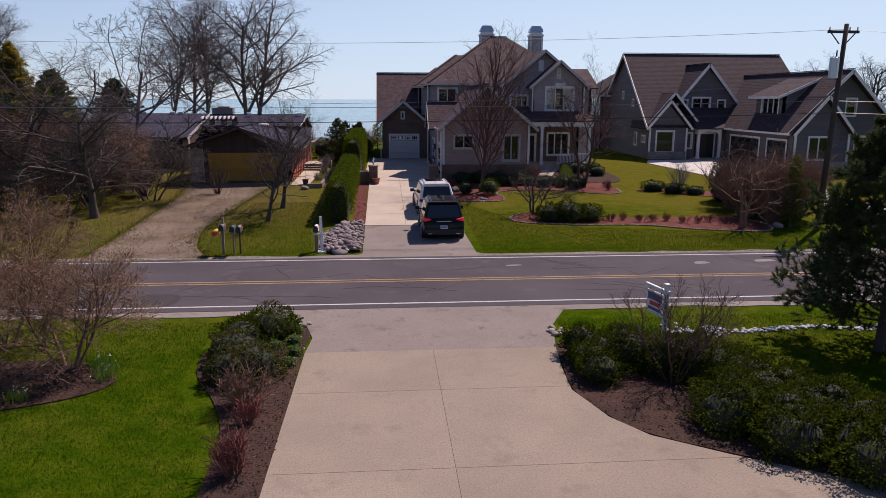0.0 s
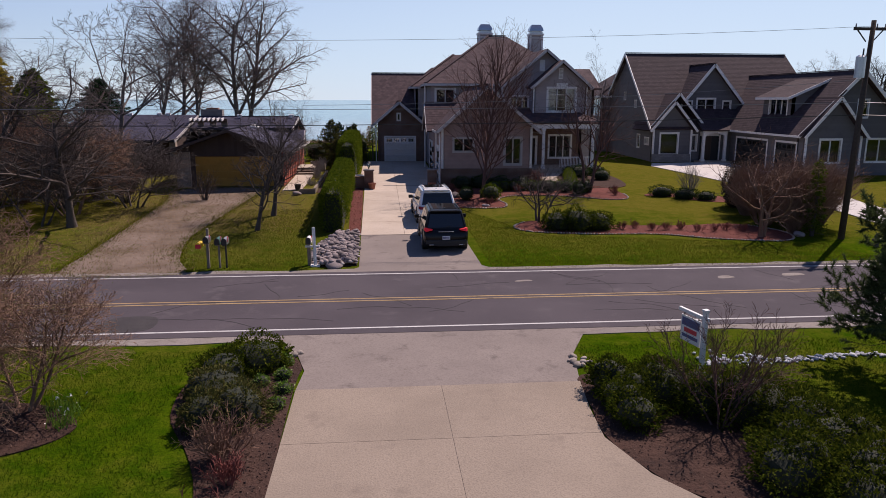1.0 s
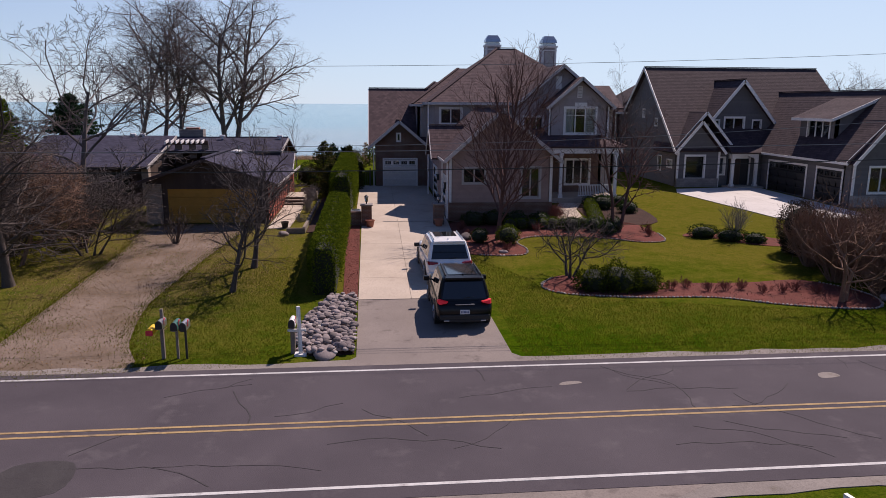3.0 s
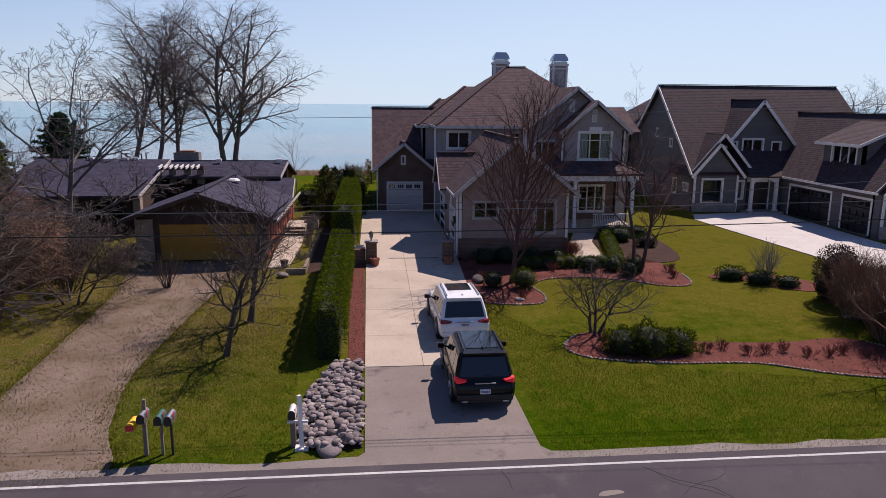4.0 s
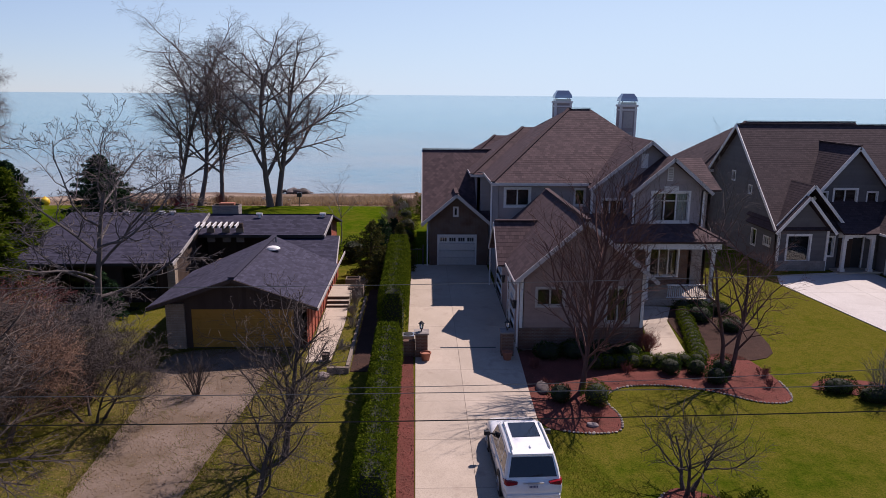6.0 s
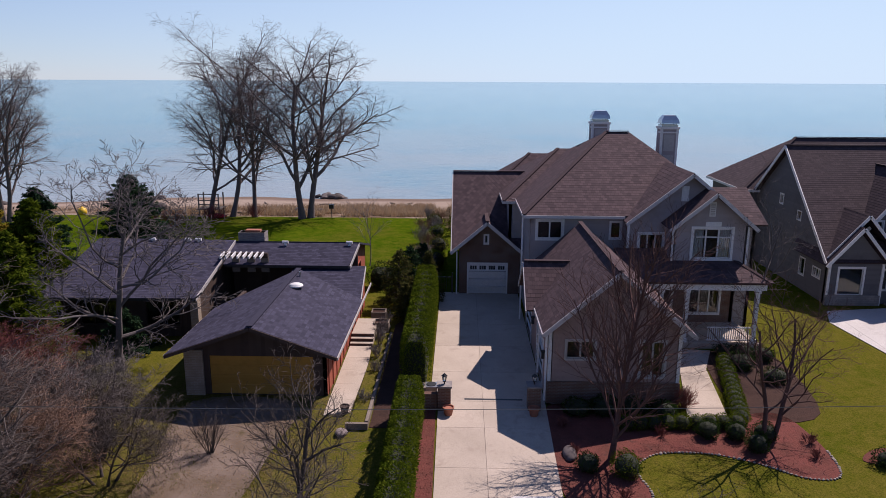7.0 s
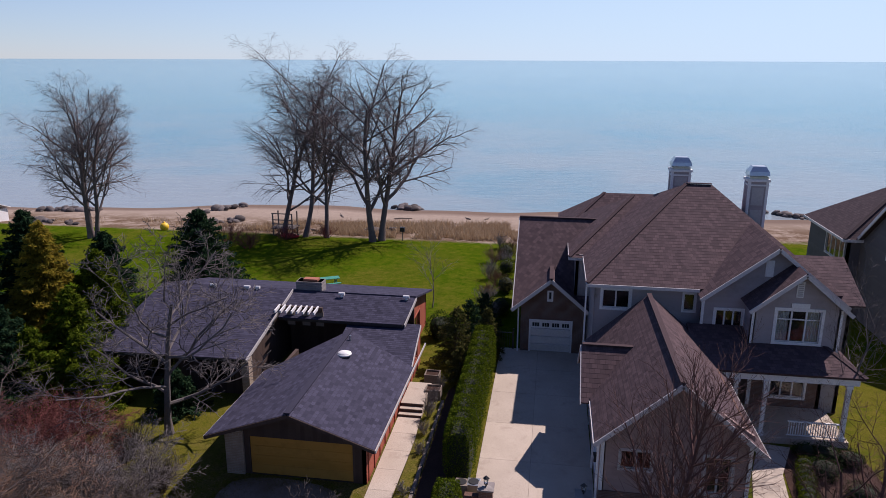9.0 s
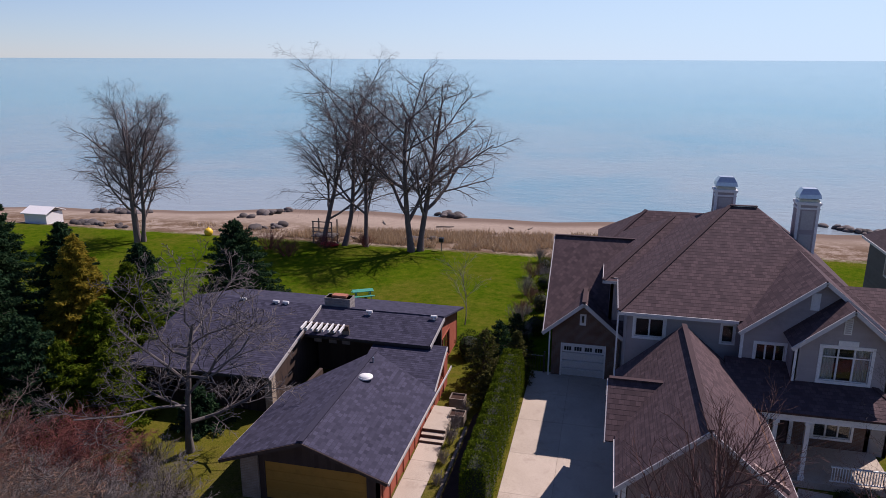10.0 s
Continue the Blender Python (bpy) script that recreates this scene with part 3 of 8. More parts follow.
col = mixc(nt, ramp(nt, edge.outputs[0], 99.5, 101.5), col, wet)
nt.links.new(col, b.inputs["Base Color"])
bump(nt, b, fine, 0.8, 0.06)
M["ground"] = mat

# lake
mat, nt, b = material("lake_water", 0.1, 0.0, 0.35)
pos = world_pos(nt)
sep = nt.nodes.new("ShaderNodeSeparateXYZ")
nt.links.new(pos, sep.inputs[0])
shallow = mixc(nt, ramp(nt, sep.outputs["Y"], 122, 360), (0.225, 0.26, 0.28), (0.095, 0.25, 0.31))
deep = mixc(nt, ramp(nt, sep.outputs["Y"], 330, 2600), shallow, (0.018, 0.165, 0.265))
streak = noise_at(nt, pos, 0.012, 5, 0.6)
deep = mixc(nt, ramp(nt, streak, 0.45, 0.75), deep, (0.045, 0.21, 0.3))
nt.links.new(deep, b.inputs["Base Color"])
b.inputs["IOR"].default_value = 1.16
mp = node(nt, "Mapping")
mp.inputs["Scale"].default_value = (0.35, 1.0, 1.0)
nt.links.new(pos, mp.inputs["Vector"])
wv = noise_at(nt, mp.outputs[0], 0.55, 5, 0.65)
bump(nt, b, wv, 0.55, 0.35)
M["water"] = mat

# ---- ground, lake, road ----
xs = [-2500, -1200, -600, -300, -180] + list(range(-130, 111, 3)) + [150, 300, 600, 1200, 2500]
ys = [-600, -200, -60, -20, 0, 15, 30, 38, 45, 52, 60, 70, 80, 90] + list(range(96, 150, 2)) + [170, 240]
gv = [(x, y, gz(x, y)) for y in ys for x in xs]
gf = [(j * len(xs) + i, j * len(xs) + i + 1, (j + 1) * len(xs) + i + 1, (j + 1) * len(xs) + i) for j in range(len(ys) - 1) for i in range(len(xs) - 1)]
tagged(mesh_np("ground", gv, gf, M["ground"], smooth=True), "green and dry spring lawn running down to a sandy beach", "ground", kind="structure")
wy = [100, 400, 900, 1500, 2200, 3000, 3900, 4850]
wv_ = [(x, y, -1.5 + 4.5 * max(0, (y - 900) / 3950) ** 2) for y in wy for x in (-4900, -1500, 0, 1500, 4900)]
wf_ = [(j * 5 + i, j * 5 + i + 1, j * 5 + i + 6, j * 5 + i + 5) for j in range(len(wy) - 1) for i in range(4)]
tagged(mesh_np("water", wv_, wf_, M["water"], smooth=True), "calm pale turquoise lake reaching the horizon", "lake", kind="structure")

road = sheet("road", [(-260, 23.25), (260, 23.25), (260, 30.4), (-260, 30.4)], M["asphalt"], "worn grey two-lane asphalt road", 0.03)
for y, w, m, lab in ((23.72, 0.10, "whiteline", "worn white edge line"), (30.02, 0.10, "whiteline", "worn white edge line"), (26.47, 0.09, "yellowline", "yellow centre line"), (26.74, 0.09, "yellowline", "yellow centre line")):
    sheet("road_line", [(-200, y - w / 2), (200, y - w / 2), (200, y + w / 2), (-200, y + w / 2)], M[m], lab, 0.036, road, depth=0.005)
rng = random.Random(5)
for k in range(60):
    # tar-sealed cracks across and along the lanes
    x0, y0 = rng.uniform(-22, 26), rng.uniform(23.9, 29.8)
    a = rng.choice((rng.uniform(1.2, 1.9), rng.uniform(-0.2, 0.2), rng.uniform(0.5, 2.6)))
    pts = [(x0, y0)]
    for i in range(rng.randint(4, 9)):
        a += rng.uniform(-0.5, 0.5)
        nx, ny = pts[-1][0] + math.cos(a) * 0.45, pts[-1][1] + math.sin(a) * 0.45
        if not 23.8 < ny < 29.95:
            break
        pts.append((nx, ny))
    if len(pts) > 2:
        w = rng.uniform(0.012, 0.03)
        bm = bmesh.new()
        for p, q in zip(pts, pts[1:]):
            beam(bm, (*p, 0.033), (*q, 0.033), w, 0.005)
        part("crack", bm, M["patch"], road)
for x0, x1, y0, y1 in ((-7.8, -6.4, 23.9, 25.2), (12.4, 13.0, 28.4, 28.8), (15.0, 15.8, 28.6, 29.0), (4.9, 5.5, 28.5, 28.75)):
    sheet("patch", smooth_loop([(x0, y0), (x1, y0 + 0.1), (x1 - 0.1, y1), (x0 + 0.1, y1 - 0.05)], 4), M["shoulder"] if x0 > 0 else M["patch"], "", 0.034, road, depth=0.004)
rng = random.Random(8)
for name, y0, y1, s in (("shoulder_near", 22.8, 23.3, 1), ("shoulder_far", 30.35, 30.8, -1)):
    e0 = [(x, (y0 if s > 0 else y1) + rng.uniform(-0.14, 0.14)) for x in range(-60, 61)]
    e1 = [(x, y1 if s > 0 else y0) for x in range(60, -61, -1)]
    sheet(name, e0 + e1, M["shoulder"], "narrow grey gravel road shoulder", 0.02)


def slabs(parent, poly, xcuts, ycuts, mat, off=0.04, gap=0.007, depth=0.1):
    """Concrete cast in panels with open joints."""
    for x0, x1 in zip(xcuts, xcuts[1:]):
        for y0, y1 in zip(ycuts, ycuts[1:]):
            c = clip_cell(poly, x0 + gap, y0 + gap, x1 - gap, y1 - gap)
            if len(c) >= 3 and abs(area2(c)) > 0.05:
                sheet("slab", c, mat, "", off, parent, depth=depth)


# near driveway: grey apron by the road, then exposed-aggregate panels
near_poly = [(-1.8, -8), (-1.8, 19.45), (-1.72, 20.6), (-2.0, 21.7), (-2.5, 22.8), (-3.4, 23.26), (6.6, 23.26), (5.7, 22.8), (5.0, 21.3), (4.65, 19.45), (4.45, 18.0), (4.35, 16.7), (4.75, 15.3), (5.3, 14.45), (6.5, 13.6), (8.1, 12.65), (11, 11.2), (16, 10.0), (16, -8)]
drive_near = sheet("driveway_near", near_poly, M["apron"], "wide beige exposed-aggregate concrete driveway with a grey apron", 0.022)
slabs(drive_near, clip_cell(near_poly, -10, -9, 30, 19.45), [-1.9, 1.45, 16.1], [-8.1, -4.5, -0.9, 2.7, 6.3, 9.9, 13.5, 16.9, 19.46], M["aggregate"], 0.03, 0.005)

# driveway across the road: worn apron, then pale panels up to the garages
far_poly = [(-1.3, 30.38), (4.6, 30.38), (4.05, 31.1), (3.95, 37.0), (4.15, 48), (4.25, 52), (4.25, 69.3), (-1.25, 69.3), (-1.25, 52.2), (-0.85, 52.2), (-0.75, 37.0), (-0.7, 31.1)]
drive_far = sheet("driveway_far", far_poly, M["apron"], "long pale concrete driveway with a worn grey apron", 0.024)
slabs(drive_far, clip_cell(far_poly, -5, 37.0, 8, 70), [-1.4, 1.28, 4.4], [37.0, 40.1, 43.3, 46.5, 49.7, 52.2, 55.6, 59.2, 62.8, 66.2, 69.4], M["concrete"], 0.045)
sheet("drain_grate", [(0.4, 52.35), (3.2, 52.35), (3.2, 52.5), (0.4, 52.5)], M["dark"], "dark metal trench drain across the driveway", 0.05, depth=0.02)
# gravel drive of the brick house
GRAVEL = smooth_loop([(-11.4, 30.6), (-7.3, 30.6), (-7.9, 33), (-8.5, 37), (-8.2, 42), (-7.7, 47.6), (-7.6, 51.8), (-12.6, 51.8), (-12.3, 46), (-12.1, 40), (-11.9, 34.5)], 5)
sheet("gravel_drive", GRAVEL, M["gravel"], "packed tan gravel drive with dead leaves", 0.015)
# forecourt of the dark house
court = [(23.6, 64.0), (25.0, 53.0), (25.8, 47.5), (25.8, 41), (25.4, 30.6), (29.6, 30.6), (28.9, 38), (29.0, 44), (30.2, 50), (31.8, 54), (31.8, 66.3), (30.5, 67.2), (24.5, 66.2)]
fore = sheet("forecourt", court, M["palecrete"], "bright pale concrete forecourt and curving drive", 0.03)
slabs(fore, court, [21, 24.6, 28.2, 32], [30, 34, 38, 42, 46, 50, 54, 58, 62, 67.5], M["palecrete"], 0.045)
# front walk
fw_poly = [(10.5, 50.3), (12.4, 50.3), (13.3, 56.4), (14.4, 59.0), (12.9, 59.2), (11.9, 56.4)]
walk_thing = sheet("front_walk", fw_poly, M["concrete"], "pale concrete front walk to the porch", 0.03)
slabs(walk_thing, fw_poly, [10, 15], [50.2, 52, 53.8, 55.6, 57.4, 59.3], M["concrete"], 0.05)
# planting beds
BEDS = {
    "bed_near_left": ([(-1.85, 12), (-1.85, 19.6), (-1.8, 20.8), (-2.2, 21.7), (-3.2, 21.9), (-4.2, 20.4), (-4.2, 18.4), (-3.4, 16.6), (-2.9, 14.9), (-2.7, 12)], "darkmulch"),
    "bed_round": ([(-9.6, 19.2), (-7.3, 19.2), (-6.0, 18.3), (-6.1, 17.4), (-7.2, 16.7), (-9.0, 16.3), (-10.2, 17.6)], "darkmulch"),
    "bed_near_right": ([(4.75, 19.8), (4.5, 18.0), (4.4, 16.7), (4.8, 15.3), (5.35, 14.5), (6.55, 13.65), (8.15, 12.7), (9.6, 12.1), (10.4, 13.2), (9.2, 15.6), (8.0, 17.6), (6.2, 19.4)], "darkmulch"),
    "bed_drive": ([(-1.35, 37.4), (-0.78, 37.4), (-0.85, 45), (-0.95, 51.4), (-1.6, 51.4), (-1.5, 44)], "mulch"),
    "bed_front": ([(4.15, 48.6), (4.15, 44.9), (5.0, 43.9), (7.0, 43.8), (7.5, 45.0), (7.3, 46.6), (8.4, 47.8), (10.6, 47.9), (12.4, 47.2), (14.0, 46.2), (15.4, 46.6), (15.6, 49.5), (14.6, 51.6), (10.4, 50.2), (7.0, 51.8), (4.35, 51.9)], "mulch"),
    "bed_island": ([(6.9, 38.9), (6.8, 38.0), (7.7, 37.2), (10.2, 36.6), (13.2, 36.4), (15.6, 35.2), (18.6, 34.6), (19.6, 36.4), (18.2, 38.6), (15.4, 38.4), (12.4, 38.6), (9.6, 39.3), (8.0, 40.0)], "mulch"),
    "bed_by_drive": ([(16.8, 47.6), (18.2, 47.0), (19.4, 45.6), (20.8, 44.9), (22.0, 45.8), (20.6, 47.8), (18.2, 48.6)], "mulch"),
    # dark mulch strip beside the hedge; its colour also deepens the hedge's shadow
    "bed_hedge": ([(-3.85, 49.6), (-2.6, 49.6), (-2.6, 65.5), (-3.85, 62.5)], "darkmulch"),
    "bed_porch": ([(13.5, 51.3), (17.0, 51.6), (17.6, 58.8), (14.6, 59.0), (13.4, 56.4)], "darkmulch"),
}
BED_LOOP = {}
for nm, (pts, m) in BEDS.items():
    BED_LOOP[nm] = smooth_loop(pts, 5) if nm not in ("bed_drive", "bed_hedge") else pts
    sheet(nm, BED_LOOP[nm], M[m], "planting bed of shredded " + ("red" if m == "mulch" else "brown") + " bark mulch", 0.028)


# ---- houses ----
def trim_edges(parent, segs, w=0.06, h=0.2, mat=None, name="fascia"):
    for p, q in segs:
        bm = bmesh.new()
        beam(bm, p, q, w, h)
        part(name, bm, mat or (M["fascia"] if parent is H else M["white"]), parent)


def gable_roof_y(parent, mat, xl, xr, y0, y1, zl, zr, xp, zp, fascia=True, fmat=None):
    """A gable roof whose ridge runs along y, with its boards at the front edge."""
    roof_face([(xl, y1, zl), (xl, y0, zl), (xp, y0, zp), (xp, y1, zp)], mat, parent)
    roof_face([(xr, y0, zr), (xr, y1, zr), (xp, y1, zp), (xp, y0, zp)], mat, parent)
    if fascia:
        trim_edges(parent, [((xl, y0 - 0.02, zl - 0.1), (xp, y0 - 0.02, zp - 0.1)), ((xp, y0 - 0.02, zp - 0.1), (xr, y0 - 0.02, zr - 0.1))], mat=fmat)


def garage_door(parent, m, u0, v0, u1, v1, mat, lites=4):
    """A sectional door: body, four rows of sections, a row of small panes at the top."""
    n = 4
    h = (v1 - v0) / n
    # door body in the same near-black, for the unlit garage behind the panes
    door = box_part("garage_door", (u0, u1, v0, v1, -0.16, -0.125), M["dark_backing"], parent, m=m)
    for i in range(n):
        for j in range(lites):
            a0, a1 = u0 + (u1 - u0) * j / lites, u0 + (u1 - u0) * (j + 1) / lites
            bm = bmesh.new()
            if i == n - 1:
                ring(bm, a0 + 0.1, v0 + i * h + 0.13, a1 - 0.1, v0 + (i + 1) * h - 0.13, 0.1, -0.12, -0.07, m)
            else:
                vs = box(bm, a0, a1, v0 + i * h + 0.006, v0 + (i + 1) * h - 0.006, -0.12, -0.075, m=m)
                f = max(bm.faces, key=lambda g: g.calc_center_median().dot(m.to_3x3() @ Vector((0, 0, 1))))
                bmesh.ops.inset_region(bm, faces=[f], thickness=0.09, depth=0.0)
                bmesh.ops.inset_region(bm, faces=[f], thickness=0.012, depth=0.015)
            part("door_panel", bm, mat, door)
    for j in range(lites):
        a0, a1 = u0 + (u1 - u0) * j / lites, u0 + (u1 - u0) * (j + 1) / lites
        bm = bmesh.new()
        box(bm, a0 + 0.1, a1 - 0.1, v1 - h + 0.13, v1 - 0.13, -0.1, -0.09, m=m)
        part("pane", bm, M["glass"], door)
        for q in (1, 2):
            bm = bmesh.new()
            x = a0 + 0.1 + (a1 - a0 - 0.2) * q / 3
            box(bm, x - 0.012, x + 0.012, v1 - h + 0.13, v1 - 0.13, -0.09, -0.075, m=m)
            part("muntin", bm, mat, door)
    return door


def casing(parent, m, u0, v0, u1, v1, w=0.14, mat=None, name="door_casing"):
    bm = bmesh.new()
    box(bm, u0 - w, u0, v0, v1 + w, -0.12, 0.03, m=m)
    box(bm, u1, u1 + w, v0, v1 + w, -0.12, 0.03, m=m)
    box(bm, u0, u1, v1, v1 + w, -0.12, 0.03, m=m)
    return part(name, bm, mat or M["white"], parent)


# -- the large taupe house --
H = thing("house", (8, 63, 0.25), "large taupe two-storey house with steep brown shingle roofs and white trim", "house")
RM = M["roof_main"]
# garage wing at the back of the drive
m = at(0.05, 69.05, 0.0, "S")
wall("wall", m, [(0, 0.25), (4.25, 0.25), (4.25, 3.6), (1.95, 5.45), (0, 3.75)], [(0.7, 0.25, 3.32, 2.48), (1.75, 3.95, 2.05, 4.6)], M["brick"], H, 0.25)
garage_door(H, m, 0.7, 0.3, 3.32, 2.48, M["white"])
casing(H, m, 0.7, 0.25, 3.32, 2.48, 0.12)
window(m, 1.78, 3.98, 2.02, 4.57, H, 1, 1, 0.08)
wall("wall", at(0.05, 80.6, 0.0, "W"), [(0, 0.2), (11.55, 0.2), (11.55, 3.9), (5.76, 8.1), (0, 3.9)], [], M["brick"], H, 0.25)
VB = 71.25
roof_face([(1.98, VB, 5.65), (-0.53, 68.32, 3.51), (-0.45, 74.84, 8.28), (1.98, 74.84, 8.28)], RM, H, course=0.26)
roof_face([(4.49, 68.32, 3.51), (1.98, VB, 5.65), (1.98, 74.84, 8.28), (5.4, 74.84, 8.28), (5.4, 68.32, 3.51)], RM, H, course=0.26)
roof_face([(5.4, 81.4, 3.5), (-0.45, 81.4, 3.5), (-0.45, 74.84, 8.28), (5.4, 74.84, 8.28)], RM, H, course=0.26)
roof_face([(-0.53, 68.8, 3.53), (-0.53, 68.3, 3.53), (1.98, 68.3, 5.65), (1.98, VB + 0.1, 5.65)], RM, H, course=0.26)
roof_face([(4.49, 68.3, 3.53), (4.49, 68.8, 3.53), (1.98, VB + 0.1, 5.65), (1.98, 68.3, 5.65)], RM, H, course=0.26)
trim_edges(H, [((-0.53, 68.28, 3.42), (1.98, 68.28, 5.54)), ((1.98, 68.28, 5.54), (4.49, 68.28, 3.42)), ((-0.5, 68.3, 3.4), (-0.47, 74.84, 8.16))], h=0.22)
# main hipped block
E1 = 7.1
wall("wall", at(4.45, 63.85, 0, "S"), [(0, 0.2), (5.9, 0.2), (5.9, E1), (0, E1)], [(0.45, 5.55, 1.95, 6.62), (4.95, 5.6, 5.55, 6.6)], M["taupe"], H)
m = at(4.45, 63.85, 0, "S")
window(m, 0.45, 5.55, 1.95, 6.62, H, 2, 1, 0.14)
window(m, 4.95, 5.6, 5.55, 6.6, H, 1, 1, 0.1)
wall("wall", at(4.45, 69.4, 0, "W"), [(0, 0.2), (5.55, 0.2), (5.55, E1), (0, E1)], [], M["taupe"], H)
wall("wall", at(3.5, 69.4, 0, "S"), [(0, 0.2), (1.2, 0.2), (1.2, E1), (0, E1)], [], M["taupe"], H)
wall("wall", at(3.5, 80.4, 0, "W"), [(0, 0.2), (11.0, 0.2), (11.0, E1), (0, E1)], [], M["taupe"], H)
wall("wall", at(17.0, 63.0, 0, "E"), [(0, 0.2), (17, 0.2), (17, E1 - 0.2), (0, E1 - 0.2)], [], M["taupe"], H)
wall("wall", at(17.0, 80.0, 0, "N"), [(0, 0.2), (13.4, 0.2), (13.4, E1), (0, E1)], [], M["taupe"], H)
roof_face([(3.95, 63.3, E1), (17.5, 63.3, E1), (11.95, 71.7, 11.56), (10.38, 71.7, 11.56)], RM, H, course=0.26)
roof_face([(3.95, 80.1, E1), (3.95, 63.3, E1), (10.38, 71.7, 11.56)], RM, H, course=0.26)
roof_face([(17.5, 63.3, E1), (17.5, 80.1, E1), (11.95, 71.7, 11.56)], RM, H, course=0.26)
roof_face([(17.5, 80.1, E1), (3.95, 80.1, E1), (10.38, 71.7, 11.56), (11.95, 71.7, 11.56)], RM, H, course=0.26)
roof_face([(3.05, 80.8, 6.95), (3.05, 69.2, 6.95), (7.46, 75.0, 10.06)], RM, H, course=0.26)
roof_face([(3.05, 69.2, 6.95), (9.2, 69.2, 6.95), (9.2, 75.0, 10.06), (7.46, 75.0, 10.06)], RM, H, course=0.26)
roof_face([(9.2, 80.8, 6.95), (3.05, 80.8, 6.95), (7.46, 75.0, 10.06), (9.2, 75.0, 10.06)], RM, H, course=0.26)
roof_face([(2.4, 85.4, 6.4), (2.4, 77.3, 6.4), (5.93, 81.35, 9.05)], RM, H, course=0.26)
roof_face([(2.4, 77.3, 6.4), (12, 77.3, 6.4), (12, 81.35, 9.05), (5.93, 81.35, 9.05)], RM, H, course=0.26)
roof_face([(12, 85.4, 6.4), (2.4, 85.4, 6.4), (5.93, 81.35, 9.05), (12, 81.35, 9.05)], RM, H, course=0.26)
wall("wall", at(2.8, 85.0, 0, "W"), [(0, 0.2), (5.0, 0.2), (5.0, 6.5), (0, 6.5)], [], M["taupe"], H)
trim_edges(H, [((3.93, 63.26, E1 - 0.1), (10.1, 63.26, E1 - 0.1)), ((3.93, 63.26, E1 - 0.1), (3.93, 69.2, E1 - 0.1)), ((3.03, 69.2, 6.85), (3.95, 69.2, 6.85)), ((3.03, 69.2, 6.85), (3.03, 80.8, 6.85))], h=0.18, name="gutter")
for a, b in (((10.38, 71.7, 11.62), (11.95, 71.7, 11.62)), ((3.95, 63.3, 7.16), (10.38, 71.7, 11.6)), ((-0.45, 74.84, 8.33), (5.2, 74.84, 8.33)), ((7.35, 51.6, 6.8), (7.35, 62.95, 6.8)), ((1.98, 68.3, 5.7), (1.98, VB, 5.7)), ((3.6, 58.0, 5.62), (6.05, 58.0, 5.62)), ((3.05, 69.2, 7.0), (7.46, 75.0, 10.1)), ((2.4, 77.3, 6.45), (5.93, 81.35, 9.1)), ((17.6, 59.3, 4.12), (15.8, 62.6, 5.1))):
    bm = bmesh.new()
    beam(bm, a, b, 0.26, 0.05)
    part("ridge_cap", bm, RM, H)
# gable of the upper front room
m = at(10.25, 63.0, 0, "S")
wall("wall", m, [(0, 4.6), (6.75, 4.6), (6.75, 7.05), (3.5, 9.65), (0, 6.95)], [(0.75, 5.12, 2.15, 6.05)], M["taupe"], H)
window(m, 0.75, 5.12, 2.15, 6.05, H, 3, 1, 0.14)
m2 = at(13.3, 62.99, 0, "S")
box_part("gable_vent", (0, 0.42, 8.1, 9.0, -0.02, 0.05), M["white"], H, "white louvred gable vent", m2)
roof_face([(10.0, 63.35, 6.85), (10.0, 62.4, 6.85), (13.75, 62.4, 9.85), (13.75, 68.5, 9.85)], RM, H, course=0.26)
roof_face([(17.6, 62.4, 6.77), (17.6, 63.3, 6.77), (13.75, 68.5, 9.85), (13.75, 62.4, 9.85)], RM, H, course=0.26)
trim_edges(H, [((10.0, 62.37, 6.73), (13.75, 62.37, 9.73)), ((13.75, 62.37, 9.73), (17.6, 62.37, 6.65))], h=0.2)
roof_face([(14.5, 62.75, 6.75), (18.5, 62.75, 6.75), (18.5, 66.5, 8.45), (14.5, 66.5, 8.45)], RM, H, course=0.26)
roof_face([(18.5, 70.3, 6.75), (14.5, 70.3, 6.75), (14.5, 66.5, 8.45), (18.5, 66.5, 8.45)], RM, H, course=0.26)
wall("wall", at(18.0, 63.2, 0, "E"), [(0, 0.2), (6.8, 0.2), (6.8, 6.8), (3.4, 8.3), (0, 6.8)], [], M["taupe"], H)
wall("wall", at(17.0, 63.2, 0, "S"), [(0, 0.2), (1.0, 0.2), (1.0, 6.8), (0, 6.8)], [], M["taupe"], H)
# bay above the porch
m = at(12.5, 61.6, 0, "S")
wall("wall", m, [(0, 4.3), (4.45, 4.3), (4.45, 6.95), (2.25, 8.7), (0, 6.9)], [(1.25, 4.95, 3.45, 6.7)], M["taupe"], H)
window(m, 1.25, 4.95, 3.45, 6.7, H, 3, 1, 0.15, split=0.72, curtain=True)
box_part("window_head", (1.9, 2.8, 6.86, 7.12, -0.02, 0.05), M["white"], H, "", m)
box_part("gable_vent", (2.05, 2.4, 7.45, 8.3, -0.02, 0.05), M["white"], H, "white louvred gable vent", m)
for i in range(7):
    bm = bmesh.new()
    box(bm, 2.1, 2.35, 7.52 + i * 0.105, 7.58 + i * 0.105, 0.05, 0.07, m=m)
    part("louvre", bm, M["trim"], H)
wall("wall", at(12.5, 63.0, 0, "W"), [(0, 4.3), (1.4, 4.3), (1.4, 6.9), (0, 6.9)], [], M["taupe"], H)
